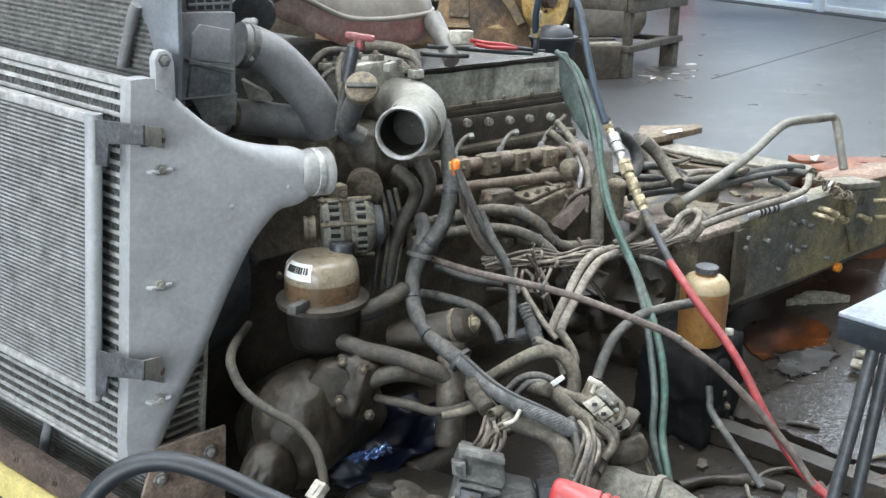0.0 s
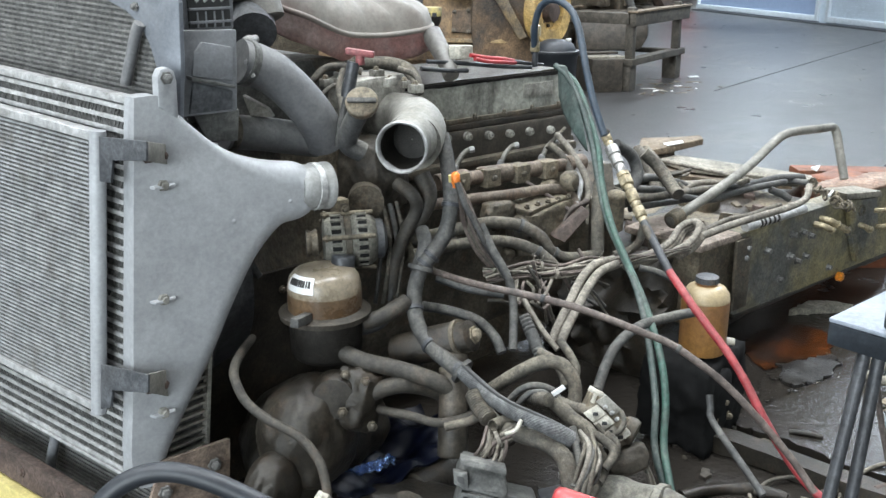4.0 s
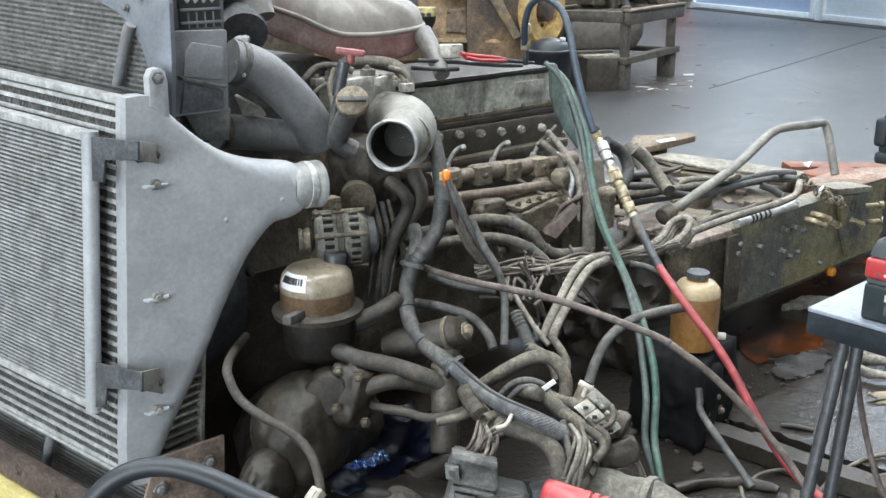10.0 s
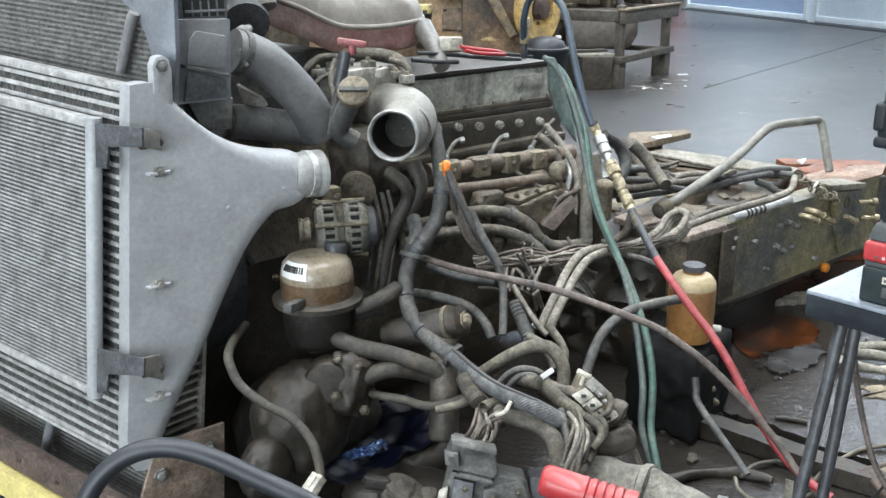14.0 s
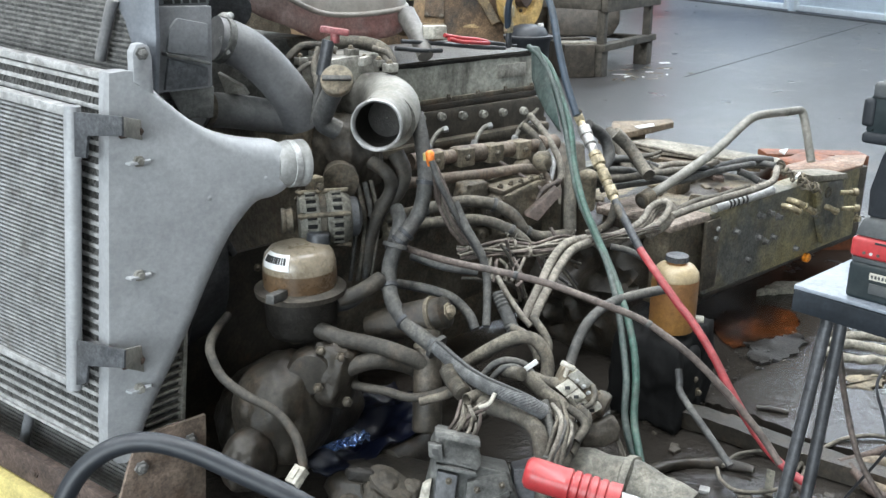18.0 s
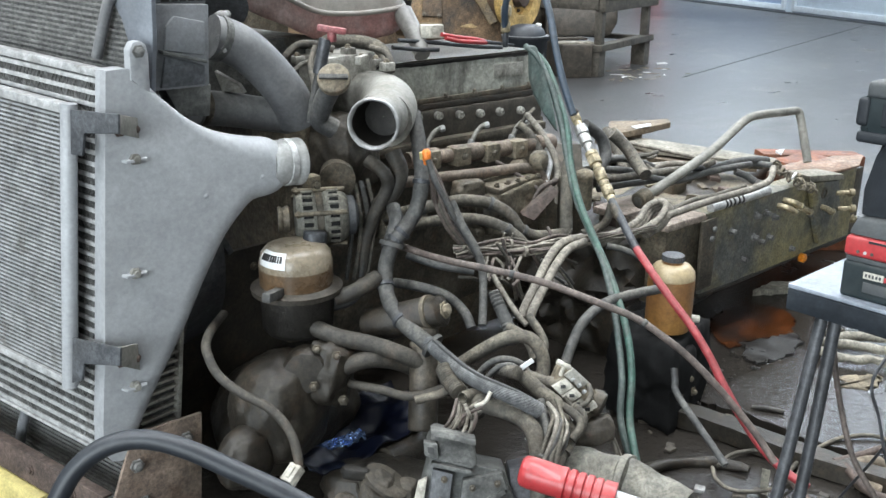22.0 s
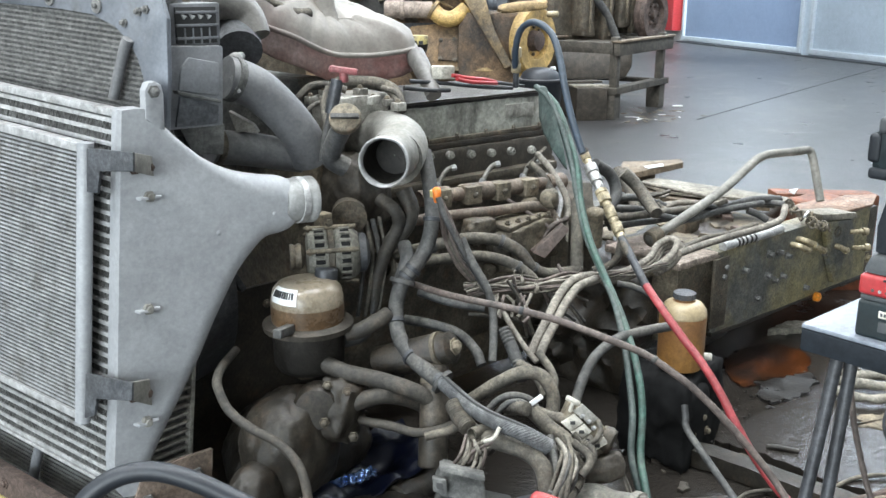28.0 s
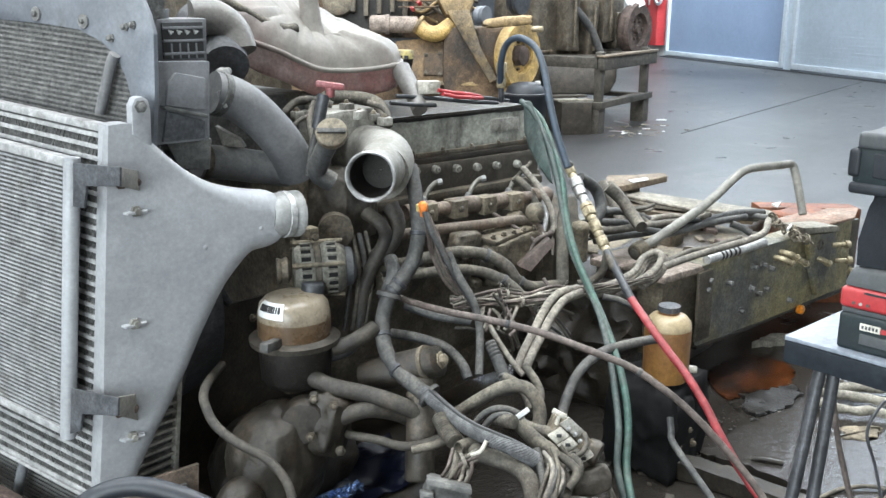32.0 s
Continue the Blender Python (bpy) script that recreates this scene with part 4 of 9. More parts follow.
def bundle(name, pts, r, count, materials, label, group="", ties=(), twist=0.22, seed=1):
    """Loose wires running together, held by ties."""
    rnd = random.Random(seed)
    path = resample(pts, 0.012)
    t = thing(name, pts[-1], label, "wiring", group)
    up, frames = None, []
    for i, p in enumerate(path):
        d = (path[min(i + 1, len(path) - 1)] - path[max(i - 1, 0)]).normalized()
        up = axis_frame(d)[2] if up is None else (up - d * up.dot(d)).normalized()
        frames.append((p, d.cross(up), up))
    for k in range(count):
        a0, rad, w = 2 * math.pi * k / count, r * (0.35 if k % 3 == 0 else 0.8), r * rnd.uniform(0.2, 0.32)
        ph, amp = rnd.uniform(0, 6.3), r * rnd.uniform(0.15, 0.55)
        line = []
        for i, (p, s, u) in enumerate(frames):
            a = a0 + twist * i * 0.4
            q = rad + amp * math.sin(i * 0.35 + ph)
            line.append(p + s * (math.cos(a) * q) + u * (math.sin(a) * q))
        part("wire", tube(line, w, 8, straight=True), M[materials[k % len(materials)]], t)
    for f in ties:
        i = min(int(f * (len(path) - 1)), len(path) - 2)
        part("tie", lathe(path[i], path[i + 1] - path[i], [(-0.004, r * 1.0), (-0.004, r * 1.25), (0.004, r * 1.25), (0.004, r * 1.0)], 12), M["paleloom"], t)
        part("tie_tail", rod(path[i] + frames[i][2] * r, path[i] + frames[i][2] * (r + 0.022) + frames[i][1] * 0.012, 0.002, 6), M["paleloom"], t)
    return t


def braided(name, pts, r, material, label):
    """A woven sleeve, split along its length over a black inner hose."""
    path = resample(pts, 0.0034)
    bm = bmesh.new()
    rings, up, seg = [], None, 26
    for i, p in enumerate(path):
        d = (path[min(i + 1, len(path) - 1)] - path[max(i - 1, 0)]).normalized()
        up = axis_frame(d)[2] if up is None else (up - d * up.dot(d)).normalized()
        side = d.cross(up)
        rings.append([bm.verts.new(p + (side * math.cos(a) + up * math.sin(a)) * r * (1 + 0.028 * (1 if (i + k) % 2 else -1))) for k in range(seg) for a in [2 * math.pi * k / seg]])
    for p, q in zip(rings, rings[1:]):
        for k in range(seg):
            bm.faces.new((p[k], p[(k + 1) % seg], q[(k + 1) % seg], q[k]))
    bm.faces.new(rings[0][::-1])
    bm.faces.new(rings[-1])
    t = thing(name, pts[-1], label, "hose")
    ob = part("sleeve", bm, M[material], t)
    ob.data.polygons.foreach_set("use_smooth", [False] * len(ob.data.polygons))
    seam = [p + Vector((-0.10, 0.10, 0.96)).normalized() * r * 0.93 for p in path[6:-4:6]]
    part("split", tube(seam, r * 0.22, 8), M["bars"], t, "black slit along the sleeve")
    return t


def engine():
    e = thing("engine", (2.0, 2.45, 0.1), "grimy six-cylinder diesel engine in a stripped truck", "engine")
    part("block", rough(box((1.52, 2.28, 0.22), (2.62, 2.72, 0.86), 0.03), 0.012, 7, 6), M["iron"], e, "oily dark cast iron block")
    part("oil_sump", rough(box((1.6, 2.32, 0.06), (2.55, 2.68, 0.24), 0.05), 0.008, 6, 4), M["iron"], e)
    part("front_gear_case", rough(box((1.42, 2.2, 0.30), (1.53, 2.75, 1.02), 0.03), 0.008, 9, 4), M["ironlight"], e)
    part("front_cover", lumpy((1.616, 2.184, 0.874), (0.10, 0.09, 0.12), (0, 0, 20), 0.10, 9.0, 0.5, 5), M["boxoil"], e, "rounded grimy timing cover casting")
    part("cover_neck", rough(lathe((1.507, 2.064, 0.833), (-0.5, -0.75, 0.1), [(-0.06, 0.05), (0, 0.046), (0.012, 0.05), (0.03, 0.05), (0.034, 0.03)], 24), 0.003, 30), M["iron"], e)
    # head, with its bolts and injector lines
    part("cylinder_head", rough(box((1.55, 2.20, 0.84), (2.50, 2.70, 0.955), 0.008), 0.002, 12, 5), M["boxoil"], e, "dark oily cylinder head")
    part("head_ledge", box((1.55, 2.165, 0.835), (2.49, 2.21, 0.865), 0.008), M["iron"], e)
    for px in [(1.916, 2.190, 0.941), (2.003, 2.190, 0.936), (2.096, 2.190, 0.929), (2.189, 2.190, 0.923), (2.282, 2.190, 0.918), (2.383, 2.190, 0.912)]:
        part("head_bolt", lathe(px, (0, -1, 0), [(-0.012, 0.014), (0.004, 0.014), (0.005, 0.009), (0.012, 0.0085), (0.012, 0.004), (0.008, 0.004)], 12), M["silver"], e, "pale bolt in a round boss")
    for px in [(1.958, 2.160, 0.894), (2.154, 2.160, 0.882), (2.345, 2.160, 0.873)]:
        p = Vector(px)
        j = part("injector_elbow", tube([p + Vector((-0.035, 0, -0.045)), p + Vector((-0.02, -0.005, -0.012)), p + Vector((0.0, -0.01, 0.008)), p + Vector((0.018, -0.014, 0.012))], 0.0075, 8), M["silver"], e, "pale bent fuel connector")
        under(link("union_nut", lathe(p + Vector((-0.04, 0, -0.052)), (0.4, 0, 1), [(0, 0.011), (0.018, 0.011), (0.02, 0.008)], 6), M["alu"]), j)
        under(link("cap_nut", lathe(p + Vector((0.012, -0.012, 0.01)), (1, -0.5, 0.2), [(0, 0.0105), (0.014, 0.0105), (0.016, 0.006)], 6), M["alu"]), j)
    # fuel manifold: segmented casting along the side
    a, b = Vector((1.728, 2.022, 0.860)), Vector((2.281, 1.997, 0.841))
    d = (b - a).normalized()
    L = (b - a).length
    prof, x = [], 0.0
    rnd = random.Random(8)
    while x < L:
        w = rnd.uniform(0.05, 0.085)
        r = rnd.choice((0.021, 0.025, 0.029))
        prof += [(x, r * 0.92), (x + 0.004, r), (x + w - 0.004, r), (x + w, r * 0.92)]
        x += w + 0.0005
    part("fuel_manifold", lathe(a, d, prof, 14), M["rustpipe"], e, "dusty rust-brown segmented fuel manifold")
    for k in range(4):
        p = a + d * (0.07 + 0.12 * k)
        part("manifold_block", box(p + Vector((-0.028, -0.035, -0.03)), p + Vector((0.03, 0.02, 0.025)), 0.005), M["ironlight"], e)
        part("manifold_bolt", bolt(p + Vector((0, -0.036, 0)), (0, -1, 0.2), 0.008, 0.008), M["iron"], e)
    # lower pipe and the ledge of brackets beneath
    part("coolant_pipe", tube([(1.647, 1.987, 0.811), (1.811, 1.969, 0.807), (1.956, 1.953, 0.800), (2.120, 1.935, 0.794), (2.186, 1.924, 0.773), (2.199, 1.898, 0.740)], 0.0165, 12), M["rustpipe"], e, "dusty rust-brown steel coolant pipe")
    # filters, pump and accessories low on the side
    part("pump_body", lumpy((2.07, 1.935, 0.69), (0.125, 0.065, 0.072), (0, -4, 8), 0.10, 4.0, 0.75, 5), M["ironlight"], e, "dusty fuel pump casting")
    part("pump_lid", rough(moved(box((-0.10, -0.05, -0.008), (0.10, 0.05, 0.010), 0.006), pose(2.05, 1.93, 0.762, 4, -3, 8)), 0.004, 18, 3), M["ironlight"], e)
    for k in range(5):
        part("pump_bolt", bolt(Vector((1.97 + 0.045 * k, 1.89, 0.772)), (0, -0.2, 1), 0.0065, 0.008), M["iron"], e)
    part("pump_nose", lathe((1.955, 1.90, 0.70), (-0.7, -0.7, 0.05), [(-0.02, 0.045), (0.0, 0.047), (0.02, 0.04), (0.03, 0.024), (0.05, 0.022), (0.052, 0.01)], 18), M["iron"], e)
    part("pump_cover", lumpy((1.894, 1.935, 0.760), (0.062, 0.028, 0.034), (0, 5, 8), 0.14, 6.0, 0.6, 4), M["iron"], e)
    part("side_canister", lathe((2.229, 1.767, 0.676), (0, 0, 1), [(0, 0.02), (0.004, 0.026), (0.10, 0.027), (0.104, 0.030), (0.112, 0.030), (0.122, 0.026), (0.128, 0.012)], 22), M["ironlight"], e, "dusty tan canister with a domed lid")
    part("rear_bracket", rough(plate([(2.423, 2.068, 0.809), (2.493, 2.004, 0.81), (2.425, 1.92, 0.65), (2.351, 1.904, 0.623), (2.307, 1.954, 0.644)], (0.03, 0.04, 0), 0.006), 0.006, 14), M["iron"], e)
    part("filter_head", lathe((2.262, 1.839, 0.760), (0, 0, -1), [(-0.005, 0.02), (0, 0.045), (0.03, 0.05), (0.035, 0.046), (0.2, 0.046), (0.22, 0.03)], 18), M["iron"], e, "dusty canister filter")
    part("accessory_bracket", plate([(2.013, 1.824, 0.686), (2.132, 1.807, 0.757), (2.141, 1.791, 0.741), (2.038, 1.795, 0.67)], (0.02, 0.03, 0), 0.003), M["rust"], e, "red-brown bracket web")
    # front timing cover parts seen past the alternator
    for px, r, m in (((1.526, 2.089, 0.805), 0.04, "iron"), ((1.591, 2.033, 0.681), 0.05, "iron")):
        part("front_pulley", lathe(px, (-0.6, -0.8, 0), [(0, r * 0.4), (0.0, r), (0.012, r), (0.018, r * 0.88), (0.026, r), (0.04, r), (0.04, r * 0.6), (0.03, r * 0.5)], 24), M[m], e)
    part("valve_cover", rough(box((1.60, 2.215, 0.975), (2.452, 2.66, 1.108), 0.012), 0.002, 6, 4), M["cover"], e, "oil-streaked grey-green valve cover")
    part("cover_flange", box((1.59, 2.205, 0.955), (2.468, 2.68, 0.976), 0.005), M["oily"], e)
    part("cover_lip", box((1.605, 2.2095, 0.976), (2.455, 2.22, 0.992), 0.003), M["iron"], e, "grimy lower edge of the cover")
    part("cover_plate", box((2.27, 2.2115, 1.03), (2.41, 2.218, 1.075), 0.002), M["silver"], e, "pale wiped patch plate")
    for k in range(7):
        part("cover_bolt", bolt(Vector((1.66 + 0.13 * k, 2.212, 0.99)), (0, 0, 1), 0.007, 0.01), M["iron"], e)
    edge = [Vector((2.445 - 0.016 * k, 2.2125, 1.099 - 0.010 * abs(noise.noise(Vector((k * 0.31, 4.0, 1.0)))) - 0.05 * max(0.0, noise.noise(Vector((k * 0.13, 9.0, 2.0))) - 0.12))) for k in range(46)]
    part("oil_run", plate([Vector((1.725, 2.2125, 1.107)), Vector((2.445, 2.2125, 1.107))] + edge, (0, 0.006, 0), 0.0), M["oilblack"], e, "black oil running over the cover edge")
    part("cover_mat", rough(box((1.70, 2.217, 1.1075), (2.448, 2.64, 1.1135), 0.002), 0.002, 9, 4), M["oily"], e, "black oil film on the cover top")
    return e


engine()


def rocker_top():
    """Loose castings and lines on top of the front of the head."""
    t = thing("thermostat_housing", (1.6, 2.2, 1.0), "pale dusty aluminium thermostat housing on the engine", "housing")
    part("body", rough(moved(box((-0.10, -0.06, -0.05), (0.11, 0.06, 0.035), 0.012), pose(*(1.618, 2.206, 1.125), 0, 0, 12)), 0.004, 16, 3), M["silver"], t)
    rnd = random.Random(4)
    for px in [(1.479, 2.198, 1.153), (1.541, 2.220, 1.166), (1.638, 2.178, 1.166), (1.663, 2.147, 1.143), (1.674, 2.095, 1.142), (1.676, 2.048, 1.134)]:
        p = Vector(px)
        w = rnd.uniform(0.012, 0.022)
        part("boss", box(p - Vector((w, w, w * 0.8)), p + Vector((w * 1.2, w, w * 0.7)), 0.004), M["silver"], t)
        part("boss_bolt", bolt(p + Vector((0, 0, w * 0.7)), (0, 0, 1), 0.007, 0.008), M["ironlight"], t)
    return t


rocker_top()


def intake():
    i = thing("intake_elbow", (1.55, 1.95, 0.9), "cast aluminium intake elbow with an open dark mouth", "intake pipe")
    part("elbow", tube([(1.663, 2.314, 1.019), (1.679, 2.182, 1.032), (1.672, 2.066, 1.038), (1.621, 1.968, 1.033), (1.540, 1.893, 1.021)], 0.076, 28, 8), M["castgrey"], i, "dusty pale cast elbow")
    m, dd = Vector((1.438, 1.807, 1.035)), Vector((-0.107, -0.086, 0.003)).normalized()
    part("sleeve", rough(lathe(m - dd * 0.12, dd, [(0, 0.066), (0.05, 0.0615), (0.09, 0.0615), (0.104, 0.0635), (0.116, 0.0645)], 40, False), 0.0012, 30), M["castgrey"], i, "dusty straight end of the elbow")
    part("rim_clamp", rough(lathe(m - dd * 0.004, dd, [(0, 0.0645), (0.003, 0.0665), (0.008, 0.0662), (0.010, 0.063), (0.006, 0.0585), (-0.012, 0.0575)], 44, False), 0.0016, 45), M["alu"], i, "bright worn rim")
    # short closed lining, coloured dark for the shade inside the mouth
    part("bore", lathe(m - dd * 0.118, dd, [(0, 0.002), (0.001, 0.050), (0.06, 0.0555), (0.106, 0.0577)], 36, False), M["oilblack"], i, "dark bore lining with the mouth's inner shade in its colour")
    part("mounting_ear", moved(box((-0.03, -0.01, -0.012), (0.03, 0.01, 0.012), 0.004), pose(*(1.627, 2.098, 1.151), 0, 0, 30)), M["silver"], i)
    return i


intake()


def charge_pipes():
    c = thing("charge_air_pipe", (1.3, 2.1, 1.0), "dusty black rubber charge air elbow with a steel clamp", "pipe")
    part("upper_elbow", tube([(1.150, 2.077, 1.245), (1.194, 2.074, 1.232), (1.248, 2.070, 1.201), (1.308, 2.063, 1.142), (1.358, 2.060, 1.076), (1.390, 2.075, 1.014)], 0.054, 22, 6), M["pipe"], c)
    p, q = Vector((1.162, 2.076, 1.242)), Vector((1.203, 2.078, 1.226))
    part("clamp", lathe(p, q - p, [(-0.004, 0.0545), (-0.002, 0.0575), (0.016, 0.0575), (0.018, 0.0545)], 28), M["pgrey"], c, "dull band clamp")
    part("clamp_tab", moved(box((-0.005, -0.006, -0.022), (0.005, 0.006, 0.022), 0.002), pose(*(1.154, 2.033, 1.231), 0, -24, -40)), M["alu"], c, "bright clamp tab")
    part("clamp_bolt", lathe((1.173, 2.075, 1.285), (0.7, 0.3, 0.2), [(-0.006, 0.012), (0, 0.017), (0.018, 0.017), (0.022, 0.012), (0.04, 0.010)], 10), M["boltgrey"], c)
    part("lower_pipe", tube([(1.125, 2.131, 1.067), (1.215, 2.131, 1.052), (1.310, 2.123, 1.031), (1.386, 2.106, 1.015)], 0.045, 18, 5), M["pipe"], c)
    part("lower_clamp", lathe((1.134, 2.131, 1.066), Vector((1.215, 2.131, 1.052)) - Vector((1.125, 2.131, 1.067)), [(0, 0.0455), (0.002, 0.048), (0.018, 0.048), (0.02, 0.0455)], 22), M["iron"], c)
    part("web", plate([(1.178, 2.124, 1.154), (1.229, 2.092, 1.118), (1.246, 2.095, 1.094), (1.193, 2.115, 1.100)], (0.02, 0.02, 0), 0.003), M["silver"], c)
    return c


charge_pipes()


def oil_filler():
    o = thing("oil_filler", (1.45, 2.0, 0.9), "black oil filler neck with a dusty cap", "filler")
    part("neck", tube([(1.413, 1.940, 1.004), (1.378, 1.954, 1.031), (1.375, 1.933, 1.074), (1.378, 1.897, 1.124)], 0.0265, 16), M["rubber"], o)
    d = Vector((-0.55, -0.62, 0.56))
    c = part("cap", lathe((1.374, 1.880, 1.140), d, [(-0.012, 0.036), (0.0, 0.041), (0.014, 0.041), (0.018, 0.037)], 24), M["ironlight"], o, "dusty round cap")
    d, a, b = axis_frame(d)
    p = Vector((1.374, 1.880, 1.140)) + d * 0.022
    g = box((-0.036, -0.006, -0.006), (0.036, 0.006, 0.006), 0.003)
    rot = Matrix((a, b, d)).transposed().to_4x4()
    under(link("grip_bar", moved(g, Matrix.Translation(p) @ rot), M["rubber"]), c)
    k = thing("dipstick", (1.45, 2.05, 0.9), "dipstick tube with a faded red T handle", "dipstick")
    part("tube", tube([(1.385, 2.010, 1.015), (1.398, 2.011, 1.075), (1.414, 2.001, 1.147), (1.426, 1.991, 1.211)], 0.0095, 10), M["rubber"], k)
    part("sleeve", tube([(1.409, 1.996, 1.141), (1.429, 1.990, 1.229)], 0.0165, 12), M["blacksteel"], k)
    h = Vector((1.443, 1.981, 1.252))
    part("handle", join(moved(box((-0.038, -0.013, -0.008), (0.038, 0.013, 0.009), 0.007), pose(*h, 0, 8, -40)), rod(h + Vector((0, 0, -0.03)), h, 0.012)), M["redhandle"], k, "faded red plastic T handle")
    return o


oil_filler()
hose("breather_hose", [(1.426, 2.420, 1.175), (1.561, 2.362, 1.181), (1.698, 2.300, 1.181), (1.772, 2.260, 1.173), (1.790, 2.207, 1.150), (1.754, 2.137, 1.110)], 0.021, "loom", "dusty grey breather hose along the engine top")
for pts, r in (([(1.447, 2.225, 1.152), (1.498, 2.225, 1.188), (1.552, 2.207, 1.189), (1.591, 2.181, 1.174)], 0.011), ([(1.397, 2.017, 1.023), (1.417, 2.033, 1.100), (1.434, 2.070, 1.152), (1.466, 2.091, 1.199)], 0.008), ([(1.714, 2.172, 1.174), (1.734, 2.120, 1.157), (1.723, 2.081, 1.111)], 0.009), ([(1.407, 2.133, 1.118), (1.448, 2.138, 1.146), (1.485, 2.138, 1.155)], 0.007)):
    hose("small_line", pts, r, "loom", "thin dusty line on the engine top", "line", 8)


def coolant_tank():
    t = thing("coolant_tank", (1.9, 2.5, 1.1), "clouded plastic coolant tank with pink residue lying on the engine", "tank")
    seam = [(1.330, 2.287, 1.388), (1.405, 2.290, 1.353), (1.487, 2.290, 1.325), (1.559, 2.298, 1.294), (1.633, 2.305, 1.268), (1.725, 2.316, 1.258), (1.828, 2.307, 1.259), (1.942, 2.306, 1.270)]
    far = [(2.060, 2.455, 1.275), (2.085, 2.600, 1.295), (2.000, 2.667, 1.341), (1.865, 2.683, 1.390), (1.690, 2.650, 1.440), (1.550, 2.622, 1.479), (1.403, 2.498, 1.462), (1.339, 2.372, 1.417)]
    loop = [Vector(p) for p in seam + far]
    cen = sum(loop, Vector()) / len(loop)
    ring = smooth_path(loop + [loop[0]], 5)[:-1]

    def fold(i, f, dz):
        """Moulded creases between the swells of the upper half."""
        return 1 - 0.035 * (1 - abs(math.sin(math.pi * i / 5))) ** 2 if 0.4 < f < 0.995 and dz > 0 else 1.0

    def shell(levels):
        bm = bmesh.new()
        rings = []
        for dz, f in levels:
            rings.append([bm.verts.new(Vector((cen.x + (p.x - cen.x) * f * fold(i, f, dz), cen.y + (p.y - cen.y) * f * fold(i, f, dz), p.z * (0.35 + 0.65 * f) + cen.z * 0.65 * (1 - f) + dz + (0.009 * abs(math.sin(math.pi * i / 5)) if 0.4 < f < 0.99 and dz > 0 else 0.0)))) for i, p in enumerate(ring)])
        for a, b in zip(rings, rings[1:]):
            for i in range(len(a)):
                bm.faces.new((a[i - 1], a[i], b[i], b[i - 1]))
        for r in (rings[0], rings[-1]):
            f = bm.faces.new(r)
            bmesh.ops.triangulate(bm, faces=[f])
        return bm

    part("upper_shell", shell(((0.0, 1.0), (0.022, 0.99), (0.042, 0.95), (0.058, 0.86), (0.07, 0.7), (0.076, 0.45))), M["pink"], t, "milky plastic upper half")
    part("lower_shell", shell(((-0.001, 0.995), (-0.05, 0.985), (-0.075, 0.96), (-0.088, 0.9))), M["pinkred"], t, "pink-stained lower half")
    part("seam", tube(smooth_path(loop + [loop[0]], 4), 0.008, 8, straight=True), M["pink"], t)
    for k, px in enumerate([(1.486, 2.360, 1.364), (1.576, 2.381, 1.335), (1.756, 2.373, 1.300), (1.853, 2.353, 1.292)]):
        part("rib", tube([Vector(px) + Vector((0, 0, -0.03)), Vector(px) + Vector((0.03, 0.05, 0.035)), Vector(px) + Vector((0.09, 0.14, 0.05))], 0.007, 8), M["pink"], t)
    part("filler_neck", lathe((1.685, 2.412, 1.347), (-0.05, 0.05, 1), [(0, 0.05), (0.015, 0.042), (0.05, 0.034), (0.10, 0.030), (0.14, 0.030), (0.142, 0.02)], 18), M["pink"], t)
    part("vent_neck", lathe((1.604, 2.594, 1.422), (-0.05, 0.05, 1), [(-0.02, 0.05), (0.0, 0.045), (0.02, 0.036), (0.07, 0.032), (0.10, 0.030), (0.102, 0.02)], 18), M["pink"], t)
    part("neck_foot", moved(box((-0.06, -0.04, -0.02), (0.06, 0.04, 0.025), 0.012), pose(*(1.713, 2.415, 1.346), 0, 0, -20)), M["pink"], t)
    part("outlet", tube([(1.943, 2.299, 1.252), (1.935, 2.250, 1.211), (1.925, 2.202, 1.167), (1.915, 2.171, 1.135)], 0.033, 14, taper=0.75), M["clear"], t, "cloudy outlet spout")
    part("upper_hose", tube([(1.271, 2.349, 1.493), (1.375, 2.322, 1.445), (1.449, 2.327, 1.410), (1.527, 2.332, 1.386), (1.577, 2.342, 1.385)], 0.017, 12), M["loom"], t, "dusty hose on the tank")
    part("side_spout", tube([(1.198, 2.250, 1.421), (1.247, 2.235, 1.423), (1.295, 2.220, 1.388), (1.303, 2.194, 1.332)], 0.05, 16, taper=0.95), M["clear"], t)
    return t


coolant_tank()
solo("air_intake_duct", tube([(1.249, 2.177, 1.299), (1.273, 2.239, 1.336), (1.281, 2.316, 1.378), (1.282, 2.395, 1.406)], 0.062, 20, 5, hollow=True), M["black"], "black plastic air duct behind the box", "duct")
solo("heat_shield", rough(box((1.22, 2.35, 0.98), (1.62, 2.9, 1.20), 0.02), 0.006, 7, 3), M["pgrey"], "dark metal shroud over the fan", "shroud")


